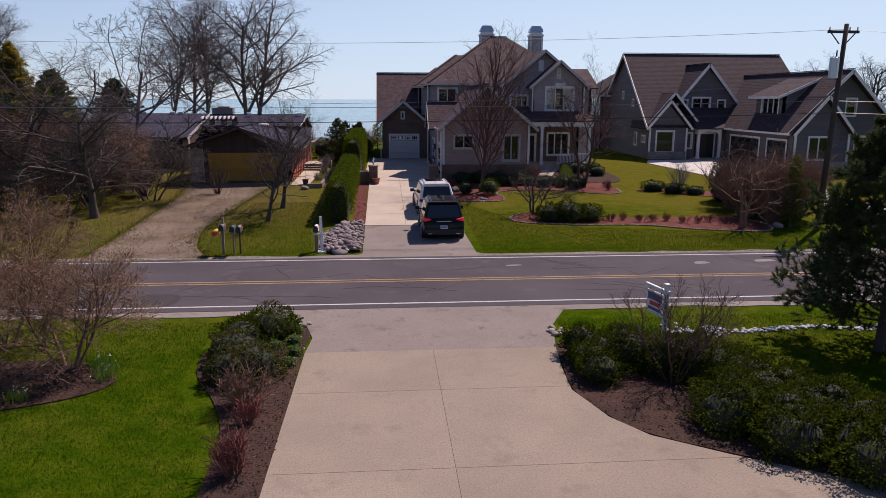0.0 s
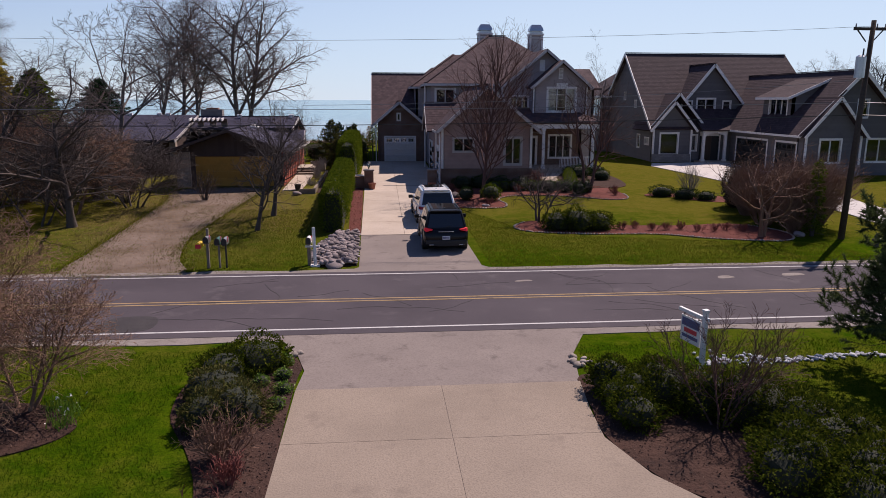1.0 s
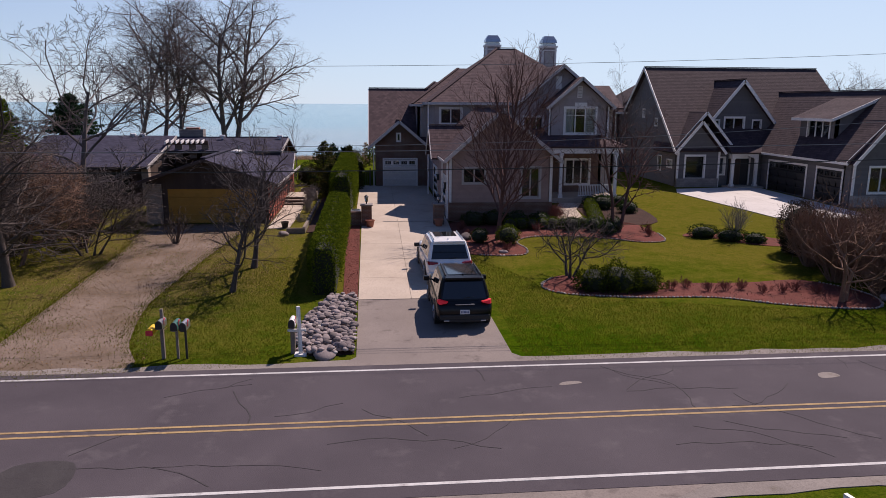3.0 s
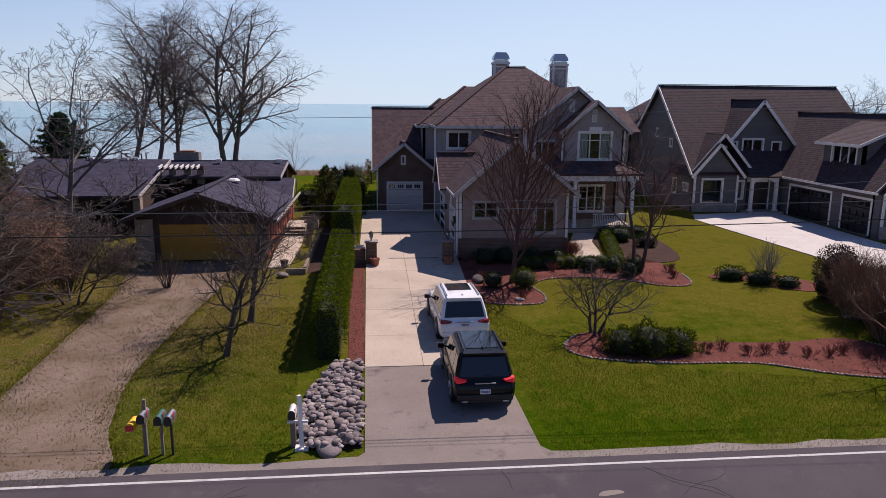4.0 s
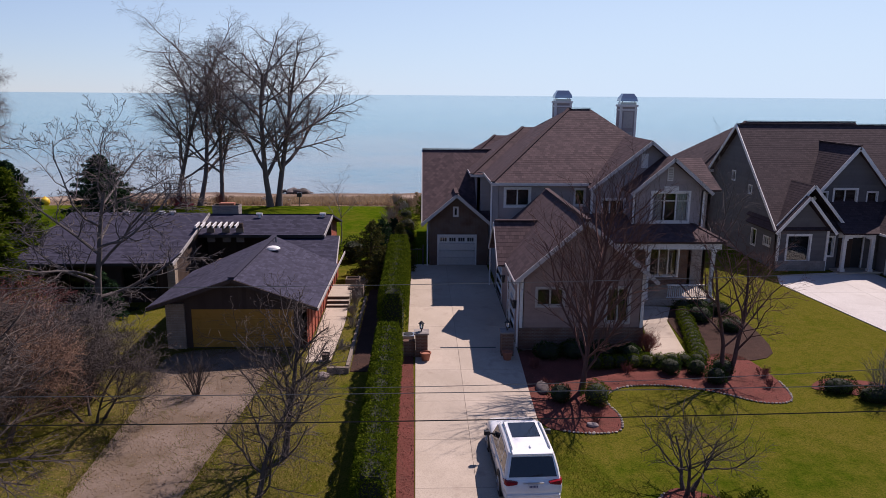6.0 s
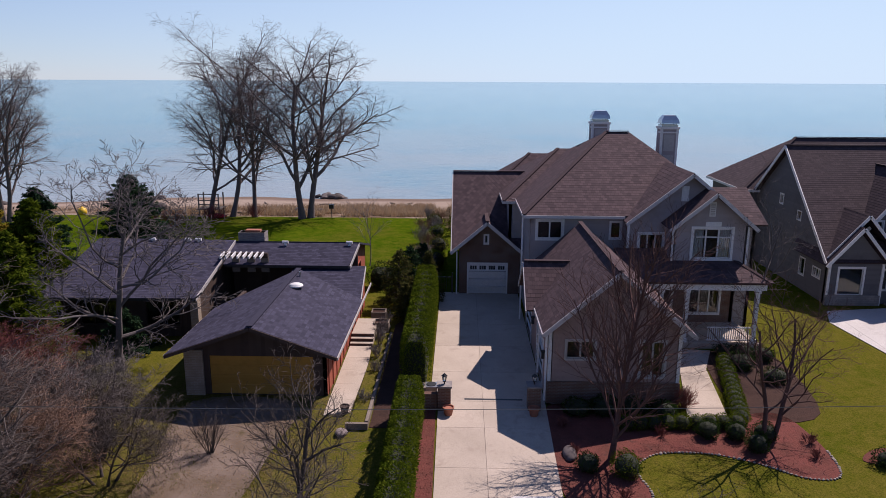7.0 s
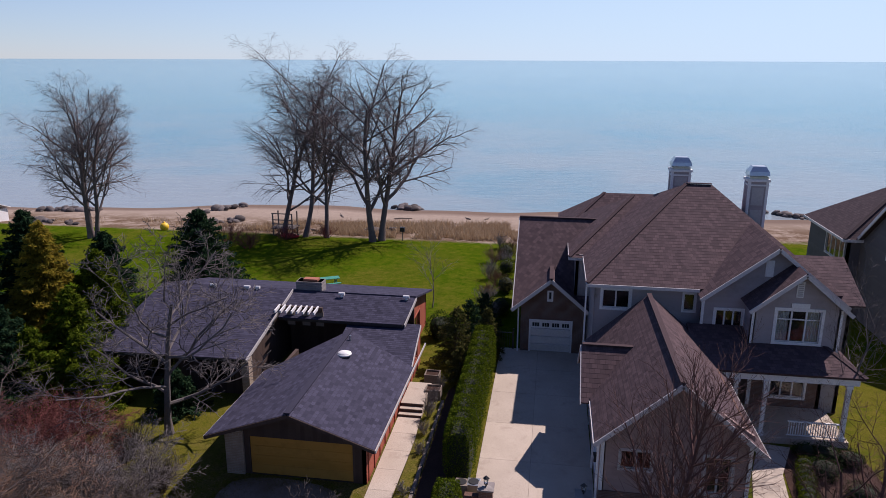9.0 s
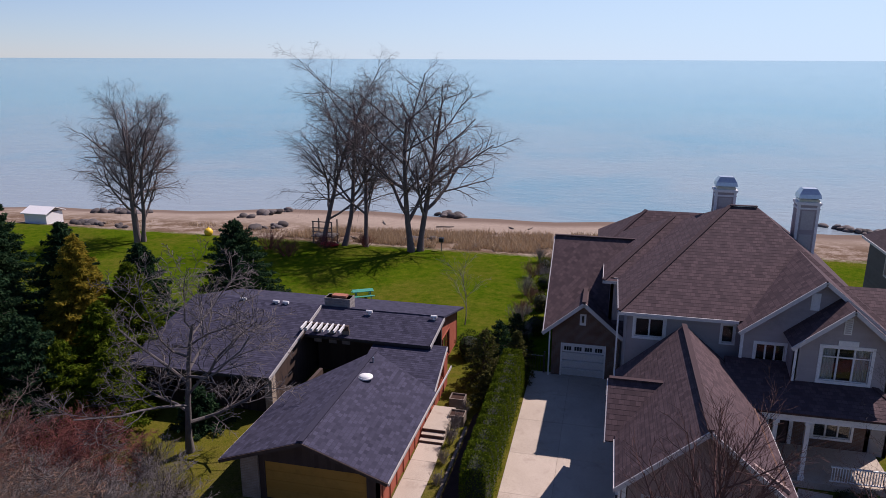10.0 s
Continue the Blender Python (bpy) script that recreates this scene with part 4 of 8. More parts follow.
wall("wall", at(16.95, 61.6, 0, "E"), [(0, 4.3), (1.4, 4.3), (1.4, 6.9), (0, 6.9)], [], M["taupe"], H)
roof_face([(12.2, 63.5, 6.78), (12.2, 61.0, 6.78), (14.75, 61.0, 8.92), (14.75, 66.5, 8.92)], RM, H, course=0.26)
roof_face([(17.25, 61.0, 6.82), (17.25, 63.5, 6.82), (14.75, 66.5, 8.92), (14.75, 61.0, 8.92)], RM, H, course=0.26)
trim_edges(H, [((12.2, 60.97, 6.67), (14.75, 60.97, 8.81)), ((14.75, 60.97, 8.81), (17.25, 60.97, 6.71))], h=0.2)
bm = bmesh.new()
for x in (12.5, 16.85):
    box_part("corner_board", (x, x + 0.12, 61.55, 61.62, 4.4, 6.85), M["white"], H)
box_part("corner_board", (10.2, 10.35, 62.95, 63.05, 4.6, 6.9), M["white"], H)
# porch
roof_face([(9.5, 59.3, 4.1), (17.6, 59.3, 4.1), (15.8, 63.0, 5.2), (9.5, 63.0, 5.2)], RM, H, course=0.26, label="")
roof_face([(17.6, 59.3, 4.1), (17.6, 64.0, 4.1), (15.8, 63.0, 5.2)], RM, H, course=0.26)
box_part("porch_beam", (9.6, 17.4, 59.45, 59.65, 3.62, 3.98), M["white"], H)
box_part("porch_floor", (9.8, 17.3, 59.4, 63.0, 0.1, 0.5), M["concrete"], H)
box_part("porch_ceiling", (9.8, 17.3, 59.5, 63.0, 3.92, 3.97), M["white"], H)
for x in (11.55, 13.0, 16.95):
    bm = bmesh.new()
    box(bm, x - 0.11, x + 0.11, 59.46, 59.66, 0.5, 3.62, bevel=0.015)
    box(bm, x - 0.16, x + 0.16, 59.42, 59.7, 0.5, 0.72, bevel=0.01)
    box(bm, x - 0.16, x + 0.16, 59.42, 59.7, 3.45, 3.61, bevel=0.01)
    part("porch_post", bm, M["white"], H)
for y0, y1, x0, x1 in ((59.52, 59.58, 14.3, 16.8),):
    box_part("handrail", (x0, x1, y0 - 0.02, y1 + 0.02, 1.36, 1.42), M["white"], H)
    box_part("bottom_rail", (x0, x1, y0, y1, 0.6, 0.65), M["white"], H)
    for i in range(20):
        x = x0 + 0.06 + i * (x1 - x0 - 0.1) / 20
        box_part("baluster", (x, x + 0.035, y0 + 0.01, y1 - 0.01, 0.65, 1.36), M["white"], H)
m = at(9.9, 63.0, 0, "S")
wall("wall", m, [(0, 0.2), (7.1, 0.2), (7.1, 4.9), (0, 4.9)], [(2.2, 0.5, 3.2, 2.7), (4.4, 1.1, 6.2, 2.9)], M["brick"], H)
casing(H, m, 2.2, 0.5, 3.2, 2.7, 0.2)
box_part("front_door", (2.22, 3.18, 0.5, 2.68, -0.12, -0.06), M["darkwood"], H, "dark wooden front door", m)
window(m, 4.4, 1.1, 6.2, 2.9, H, 3, 1, 0.12)
# front garage wing
m = at(4.3, 52.1, 0, "S")
wall("wall", m, [(0, 0.15), (6.2, 0.15), (6.2, 4.35), (3.05, 6.5), (0, 3.95)], [(0.85, 2.4, 2.15, 3.25), (4.35, 1.55, 5.4, 3.25)], M["mocha"], H)
bm = bmesh.new()
box(bm, -0.02, 6.22, 0.15, 1.25, 0.0, 0.09, m=m)
part("brick_skirt", bm, M["brick"], H)
window(m, 0.85, 2.4, 2.15, 3.25, H, 2, 1, 0.1, mat=M["trim"])
window(m, 4.35, 1.55, 5.4, 3.25, H, 2, 1, 0.13, mat=M["trim"])
for x in (-0.01, 6.03):
    bm = bmesh.new()
    box(bm, x, x + 0.16, 0.2, 4.0, 0.0, 0.04, m=m)
    part("corner_board", bm, M["white"], H)
wall("wall", at(10.5, 52.1, 0, "E"), [(0, 0.15), (11.7, 0.15), (11.7, 4.2), (0, 4.2)], [], M["brick"], H)
m = at(4.3, 63.85, 0, "W")
wall("wall", m, [(0, 0.15), (11.75, 0.15), (11.75, 3.75), (8.25, 3.55), (5.85, 5.25), (3.45, 3.55), (0, 3.75)], [(1.2, 0.2, 4.0, 2.5), (7.1, 0.2, 9.9, 2.5)], M["mocha"], H)
for u in (1.2, 7.1):
    garage_door(H, m, u, 0.22, u + 2.8, 2.5, M["white"])
    casing(H, m, u, 0.2, u + 2.8, 2.5, 0.16)
for u in (5.55, 10.6):
    bm = bmesh.new()
    box(bm, u - 0.07, u + 0.07, 1.9, 2.25, 0.03, 0.18, m=m, bevel=0.02)
    box(bm, u - 0.1, u + 0.1, 2.25, 2.32, 0.0, 0.21, m=m)
    part("wall_lantern", bm, M["dark"], H)
gable_roof_y(H, RM, 3.98, 10.98, 51.6, 62.95, 3.78, 3.74, 7.35, 6.75)
roof_face([(3.55, 55.55, 3.6), (4.2, 55.55, 3.6), (6.05, 58.0, 5.57), (3.55, 58.0, 5.57)], RM, H, course=0.26)
roof_face([(4.2, 60.45, 3.6), (3.55, 60.45, 3.6), (3.55, 58.0, 5.57), (6.05, 58.0, 5.57)], RM, H, course=0.26)
trim_edges(H, [((3.53, 55.55, 3.5), (3.53, 58.0, 5.47)), ((3.53, 58.0, 5.47), (3.53, 60.45, 3.5)), ((3.95, 51.6, 3.67), (3.95, 55.5, 3.67)), ((3.95, 60.5, 3.67), (3.95, 62.95, 3.67)), ((11.0, 51.6, 3.63), (11.0, 59, 3.63))], h=0.16)
for x, y, z in ((4.18, 52.0, 3.6), (4.2, 55.3, 3.6), (3.95, 63.7, 7.0), (-0.1, 68.9, 3.4)):
    bm = bmesh.new()
    beam(bm, (x, y, 0.3), (x, y, z), 0.09, 0.09)
    part("downspout", bm, M["white"], H)


def chimney(x0, x1, y0, y1, zb, zt):
    """Sided chimney with corner boards, a recessed panel and a metal hood."""
    bm = bmesh.new()
    box(bm, x0, x1, y0, y1, zb, zt)
    c = part("chimney", bm, M["taupe"], H)
    bm = bmesh.new()
    w = 0.16
    for a in (x0 - 0.03, x1 - w + 0.03):
        for b in (y0 - 0.03, y1 - w + 0.03):
            box(bm, a, a + w, b, b + w, zb, zt)
    box(bm, x0 - 0.1, x1 + 0.1, y0 - 0.1, y1 + 0.1, zt - 0.02, zt + 0.14)
    box(bm, x0 - 0.05, x1 + 0.05, y0 - 0.05, y1 + 0.05, zt - 0.3, zt - 0.2)
    part("chimney_trim", bm, M["white"], c)
    for zc in (zb + 0.3, (zb + zt) / 2 + 0.1):
        box_part("chimney_panel", (x0 + 0.24, x1 - 0.24, y0 - 0.025, y0, zc, zc + (zt - zb) / 2 - 0.5), M["trim"], c)
    bm = bmesh.new()
    box(bm, x0 + 0.02, x1 - 0.02, y0 + 0.02, y1 - 0.02, zt + 0.14, zt + 0.3)
    vs = []
    for z, k in ((zt + 0.38, -0.05), (zt + 0.62, 0.0), (zt + 0.95, 0.2)):
        vs.append([bm.verts.new(p) for p in ((x0 + k, y0 + k, z), (x1 - k, y0 + k, z), (x1 - k, y1 - k, z), (x0 + k, y1 - k, z))])
    for a, b in zip(vs, vs[1:]):
        for i in range(4):
            bm.faces.new((a[i], a[(i + 1) % 4], b[(i + 1) % 4], b[i]))
    bm.faces.new(vs[-1])
    bm.faces.new(vs[0][::-1])
    for a in (x0 + 0.1, x1 - 0.16):
        for b in (y0 + 0.1, y1 - 0.16):
            box(bm, a, a + 0.06, b, b + 0.06, zt + 0.3, zt + 0.4)
    part("chimney_hood", bm, M["steel"], c, "shiny metal chimney hood")


chimney(9.85, 11.1, 74.4, 75.4, 9.8, 11.95)
chimney(14.4, 15.6, 72.3, 73.3, 8.4, 11.75)
H.matrix_basis = Matrix.Translation((0, 0, 0.56)) @ H.matrix_basis

# -- the low brick and redwood house --
N = thing("house", (-9.6, 58, 0.2), "low dark-roofed house of red boards with an ochre garage door", "house")
RL = M["roof_left"]
m = at(-13.1, 52.6, 0, "S")
wall("wall", m, [(0, 0.1), (6.85, 0.1), (6.85, 2.55), (3.45, 3.75), (0, 2.55)], [(1.15, 0.15, 6.2, 2.15)], M["darkwood"], N)
gd = box_part("garage_door", (1.15, 6.2, 0.15, 2.15, -0.16, -0.125), M["ochre"], N, "wide ochre board garage door", m)
for i in range(4):
    box_part("door_section", (1.15, 6.2, 0.17 + i * 0.495, 0.655 + i * 0.495, -0.12, -0.06), M["ochre"], gd, "", m)
box_part("brick_pier", (-0.05, 0.85, 0.1, 2.45, -0.3, 0.12), M["tanbrick"], N, "tan brick pier", m)
wall("wall", at(-6.25, 52.6, 0, "E"), [(0, 0.1), (13.6, 0.1), (13.6, 2.3), (0, 2.55)], [(9.6, 0.6, 10.6, 2.25), (11.2, 1.2, 12.6, 2.1)], M["redwood"], N)
m = at(-6.25, 52.6, 0, "E")
for i in range(12):
    bm = bmesh.new()
    box(bm, 0.3 + i * 1.1, 0.38 + i * 1.1, -0.1, 2.3, 0.0, 0.05, m=m)
    part("batten", bm, M["redwood"], N)
box_part("front_door", (9.6, 10.6, 0.6, 2.25, -0.12, -0.05), M["darkwood"], N, "", m)
window(m, 11.2, 1.2, 12.6, 2.1, N, 2, 1, 0.08, mat=M["redwood"])
wall("wall", at(-13.1, 62.0, 0, "W"), [(0, 0.1), (9.4, 0.1), (9.4, 2.55), (0, 2.55)], [], M["darkwood"], N)
roof_face([(-13.75, 58.8, 2.52), (-13.75, 51.7, 2.52), (-9.65, 51.7, 3.95), (-9.65, 62.1, 3.95)], RL, N)
roof_face([(-5.6, 51.7, 2.52), (-5.6, 60.6, 2.52), (-9.65, 62.1, 3.95), (-9.65, 51.7, 3.95)], RL, N)
bm = bmesh.new()
beam(bm, (-9.65, 51.7, 4.0), (-9.65, 62.1, 4.0), 0.3, 0.05)
part("ridge_cap", bm, RL, N)
trim_edges(N, [((-13.75, 51.68, 2.42), (-9.65, 51.68, 3.85)), ((-9.65, 51.68, 3.85), (-5.6, 51.68, 2.42))], h=0.16, mat=M["darkwood"])
trim_edges(N, [((-5.57, 51.7, 2.42), (-5.57, 64.3, 2.42)), ((-13.77, 51.7, 2.42), (-13.77, 58.8, 2.42))], h=0.14, mat=M["trim"], name="gutter")
# living wing across the back
NL = -24.4
roof_face([(NL, 59.2, 2.85), (-15.1, 59.4, 2.85), (-15.1, 67.2, 4.55), (NL, 67.2, 4.55)], RL, N)
roof_face([(-15.1, 64.4, 3.55), (-7.0, 64.4, 3.55), (-6.7, 67.2, 4.4), (-15.1, 67.2, 4.4)], RL, N)
roof_face([(-6.7, 73.5, 2.9), (NL, 73.5, 2.9), (NL, 67.2, 4.5), (-6.7, 67.2, 4.45)], RL, N)
roof_face([(-10.6, 60.2, 2.4), (-5.7, 60.2, 2.4), (-6.0, 65.0, 3.4), (-10.6, 65.0, 3.4)], RL, N)
trim_edges(N, [((-5.68, 60.2, 2.3), (-5.98, 65.0, 3.3))], h=0.18, mat=M["trim"])
wall("wall", at(NL + 0.5, 60.2, 0, "S"), [(0, 0.1), (8.6, 0.1), (8.6, 2.95), (0, 2.95)], [(1.5, 0.9, 4.0, 2.4), (5.5, 0.9, 7.5, 2.4)], M["darkwood"], N)
m = at(NL + 0.5, 60.2, 0, "S")
window(m, 1.5, 0.9, 4.0, 2.4, N, 3, 1, 0.08, mat=M["darkwood"])
window(m, 5.5, 0.9, 7.5, 2.4, N, 2, 1, 0.08, mat=M["darkwood"])
wall("wall", at(-15.3, 60.2, 0, "E"), [(0, 0.1), (12.8, 0.1), (12.8, 3.0), (6.9, 4.3), (0, 2.95)], [], M["darkwood"], N)
box_part("brick_pier", (-15.55, -15.1, 59.7, 60.2, 0.1, 2.75), M["tanbrick"], N, "pale brick pier")
wall("wall", at(-15.1, 66.4, 0, "S"), [(0, 0.1), (8.4, 0.1), (8.4, 4.0), (0, 4.0)], [], M["darkwood"], N)
wall("wall", at(-7.1, 66.4, 0, "E"), [(0, 0.1), (6.6, 0.1), (6.6, 3.0), (0.8, 4.25), (0, 4.1)], [(1.5, 0.6, 4.0, 2.4)], M["redwood"], N)
window(at(-7.1, 66.4, 0, "E"), 1.5, 0.6, 4.0, 2.4, N, 3, 1, 0.08, mat=M["redwood"])
wall("wall", at(-7.1, 73.0, 0, "N"), [(0, 0.1), (16.8, 0.1), (16.8, 2.9), (0, 2.9)], [], M["redwood"], N)
wall("wall", at(NL + 0.5, 73.0, 0, "W"), [(0, 0.1), (12.8, 0.1), (12.8, 2.9), (5.8, 4.3), (0, 2.9)], [], M["darkwood"], N)
trim_edges(N, [((-15.08, 59.4, 2.76), (-15.08, 67.2, 4.46)), ((-6.68, 67.2, 4.3), (-6.9, 64.4, 3.46))], h=0.2, mat=M["trim"])
trim_edges(N, [((NL, 59.2, 2.75), (-15.1, 59.4, 2.75)), ((-15.1, 64.4, 3.45), (-7.0, 64.4, 3.45))], h=0.14, mat=M["dark"], name="gutter")
# pergola beams over the court
for i in range(8):
    x = -15.0 + i * 0.36
    bm = bmesh.new()
    beam(bm, (x, 63.7, 4.2), (x, 64.6, 4.3), 0.09, 0.18)
    part("pergola_rafter", bm, M["white"], N, "pale exposed rafters over the court")
box_part("pergola_beam", (-15.2, -12.2, 64.5, 64.7, 4.0, 4.3), M["darkwood"], N)
for x in (-14.6, -13.6, -12.7):
    box_part("clerestory_board", (x, x + 0.5, 64.7, 64.76, 3.0, 4.0), M["wood"], N)
bm = bmesh.new()
for i in range(7):
    box(bm, -14.95 + 0.01 * (i % 2), -13.15 - 0.01 * (i % 2), 67.4, 68.3, 4.1 + i * 0.13, 4.22 + i * 0.13)
box(bm, -14.9, -13.2, 67.45, 68.25, 4.0, 5.0)
part("chimney", bm, M["stone"], N, "low stone chimney")
box_part("chimney_flue", (-14.5, -13.5, 67.6, 68.1, 5.0, 5.14), M["terracotta"], N)


def roof_dome(x, y, z, r):
    bm = bmesh.new()
    bmesh.ops.create_uvsphere(bm, u_segments=20, v_segments=10, radius=r)
    for v in bm.verts:
        v.co = Vector((v.co.x * 1.2 + x, v.co.y + y, max(v.co.z, -0.02) * 0.5 + z))
    bmesh.ops.create_cone(bm, cap_ends=True, segments=20, radius1=r * 1.25, radius2=r * 1.2, depth=0.08, matrix=Matrix.Translation((x, y, z)))
    part("skylight_dome", bm, M["white"], N, "white plastic skylight dome", True)


roof_dome(-9.1, 58.9, 3.85, 0.33)
for x, y, z in ((-7.3, 66.9, 4.4), (-11.6, 66.8, 4.4), (-17.5, 66.9, 4.5), (-18.2, 66.9, 4.5), (-20.6, 66.9, 4.5)):
    bm = bmesh.new()
    tube(bm, (x, y, z - 0.1), (x, y, z + 0.1), 0.09)
    tube(bm, (x - 0.2, y, z + 0.12), (x + 0.2, y, z + 0.12), 0.1)
    part("roof_vent", bm, M["white"], N)
bm = bmesh.new()
tube(bm, (-9.3, 60.8, 3.7), (-9.3, 60.8, 4.15), 0.06)
part("vent_pipe", bm, M["steel"], N)
N.matrix_basis = Matrix.Translation((0, 0, 0.48)) @ N.matrix_basis

# -- the dark grey house --
R = thing("house", (32, 67, 0.25), "dark grey shake-sided house with steep purple-brown roofs and white trim", "house")
RR = M["roof_right"]
YR = 75.5
roof_face([(24.7, 67.4, 3.3), (42.0, 67.4, 3.3), (41.4, YR, 10.4), (24.75, YR, 10.4)], RR, R)
roof_face([(42.0, 83.0, 4.0), (24.7, 83.0, 4.0), (24.75, YR, 10.4), (41.4, YR, 10.4)], RR, R)
m = at(25.1, 82.0, 0, "W")
wall("wall", m, [(0, 0.2), (14.0, 0.2), (14.0, 3.6), (6.5, 10.1), (0, 4.7)], [(10.2, 1.4, 10.9, 2.6), (12.2, 1.8, 13.2, 2.4), (9.0, 5.2, 9.5, 5.8), (5.9, 5.9, 6.4, 6.6)], M["greysiding"], R)
window(m, 10.2, 1.4, 10.9, 2.6, R, 1, 1, 0.08)
window(m, 12.2, 1.8, 13.2, 2.4, R, 3, 1, 0.08)
window(m, 9.0, 5.2, 9.5, 5.8, R, 1, 1, 0.08)
window(m, 5.9, 5.9, 6.4, 6.6, R, 1, 1, 0.08)
trim_edges(R, [((24.68, 67.4, 3.2), (24.72, YR, 10.3)), ((24.68, 83.0, 3.9), (24.72, YR, 10.3))], h=0.24)
# hipped rear part
roof_face([(23.7, 89, 6.3), (23.7, 80.0, 6.3), (29.6, 84.5, 10.3)], RR, R)
roof_face([(23.7, 80.0, 6.3), (40, 80.0, 6.3), (40, 84.5, 10.3), (29.6, 84.5, 10.3)], RR, R)
roof_face([(40, 89, 6.3), (23.7, 89, 6.3), (29.6, 84.5, 10.3), (40, 84.5, 10.3)], RR, R)
m = at(24.2, 88.6, 0, "W")
wall("wall", m, [(0, 0.2), (8.2, 0.2), (8.2, 6.4), (0, 6.4)], [(3.9, 4.2, 7.6, 6.0)], M["greysiding"], R)
window(m, 3.9, 4.2, 7.6, 6.0, R, 4, 1, 0.1)
wall("wall", at(24.2, 80.4, 0, "S"), [(0, 0.2), (1.0, 0.2), (1.0, 6.4), (0, 6.4)], [], M["greysiding"], R)
trim_edges(R, [((23.68, 80.0, 6.2), (23.68, 89, 6.2)), ((23.68, 79.98, 6.2), (25.2, 79.98, 6.2))], h=0.2)
wall("wall", at(41.3, 68.0, 0, "E"), [(0, 0.2), (14, 0.2), (14, 4.4), (7.5, 10), (0, 3.6)], [], M["greysiding"], R)
wall("wall", at(41.0, 88.0, 0, "N"), [(0, 0.2), (16.5, 0.2), (16.5, 5.0), (0, 5.0)], [], M["greysiding"], R)
wall("wall", at(25.1, 68.0, 0, "S"), [(0, 0.2), (16.2, 0.2), (16.2, 3.5), (0, 3.5)], [(4.2, 0.4, 6.4, 2.9)], M["greysiding"], R)
# large dormer gable
m = at(28.3, 69.4, 0, "S")
wall("wall", m, [(0, 4.3), (5.9, 4.3), (5.9, 5.6), (2.75, 8.8), (0, 5.7)], [(1.5, 4.8, 3.15, 5.95), (0.35, 5.05, 0.95, 5.75), (4.0, 4.95, 4.7, 5.75)], M["greysiding"], R)
window(m, 1.5, 4.8, 3.15, 5.95, R, 2, 1, 0.13)
window(m, 0.35, 5.05, 0.95, 5.75, R, 1, 1, 0.09)
window(m, 4.0, 4.95, 4.7, 5.75, R, 1, 1, 0.09)
roof_face([(27.9, 69.6, 5.3), (27.9, 68.9, 5.3), (31.0, 68.9, 9.15), (31.0, 74.2, 9.15)], RR, R)
roof_face([(34.4, 68.9, 5.2), (34.4, 69.6, 5.2), (31.0, 74.2, 9.15), (31.0, 68.9, 9.15)], RR, R)
trim_edges(R, [((27.9, 68.87, 5.17), (31.0, 68.87, 9.02)), ((31.0, 68.87, 9.02), (34.4, 68.87, 5.07))], h=0.24)
# two nested entry gables
m = at(25.0, 67.6, 0, "S")
wall("wall", m, [(0, 0.2), (3.6, 0.2), (3.6, 3.3), (1.75, 5.4), (0, 3.3)], [(0.75, 1.0, 2.35, 2.85)], M["greysiding"], R)
window(m, 0.75, 1.0, 2.35, 2.85, R, 1, 1, 0.13)
box_part("stone_skirt", (-0.02, 3.62, 0.2, 1.0, 0.0, 0.1), M["stone"], R, "", m)
gable_roof_y(R, RR, 24.6, 29.0, 67.1, 72.0, 3.15, 3.15, 26.78, 5.75)
gable_roof_y(R, RR, 24.9, 29.9, 67.7, 72.6, 3.6, 3.6, 27.35, 6.5)
m = at(28.6, 67.9, 0, "S")
wall("wall", m, [(0, 0.2), (1.0, 0.2), (1.0, 3.5), (0, 3.5)], [(0.15, 1.3, 0.7, 2.7)], M["greysiding"], R)
window(m, 0.15, 1.3, 0.7, 2.7, R, 1, 1, 0.09)
for x in (25.0, 28.55):
    bm = bmesh.new()
    box(bm, x - 0.02, x + 0.14, 67.52, 67.62, 0.2, 3.3)
    part("corner_board", bm, M["white"], R)
# arched entry porch
for x in (29.55, 31.6):
    bm = bmesh.new()
    box(bm, x - 0.12, x + 0.12, 66.9, 67.14, 0.3, 2.75, bevel=0.015)
    box(bm, x - 0.17, x + 0.17, 66.85, 67.19, 0.3, 0.55)
    part("porch_post", bm, M["white"], R)
bm = bmesh.new()
for i in range(8):
    a0, a1 = i / 8, (i + 1) / 8
    x0, x1 = 29.45 + 2.25 * a0, 29.45 + 2.25 * a1
    z = 2.55 + 0.4 * math.sin(math.pi * (a0 + a1) / 2)
    box(bm, x0, x1, 66.88, 67.15, z, 3.2)
part("porch_arch", bm, M["white"], R)
roof_face([(29.2, 66.6, 3.2), (32.2, 66.6, 3.2), (32.2, 68.4, 4.2), (29.2, 68.4, 4.2)], RR, R)
m = at(25.1, 68.0, 0, "S")
casing(R, m, 4.2, 0.4, 6.4, 2.9, 0.12)
box_part("front_door", (4.7, 5.7, 0.4, 2.6, -0.12, -0.06), M["darkwood"], R, "", m)
# sidelights closed with near-black boards in place of a dark hall
box_part("sidelight", (4.2, 4.69, 0.4, 2.6, -0.12, -0.08), M["dark_backing"], R, "", m)
box_part("sidelight", (5.71, 6.4, 0.4, 2.6, -0.12, -0.08), M["dark_backing"], R, "", m)
box_part("transom", (4.2, 6.4, 2.61, 2.9, -0.12, -0.07), M["white"], R, "", m)
box_part("porch_floor", (29.2, 32.2, 66.6, 68.0, 0.1, 0.38), M["concrete"], R)
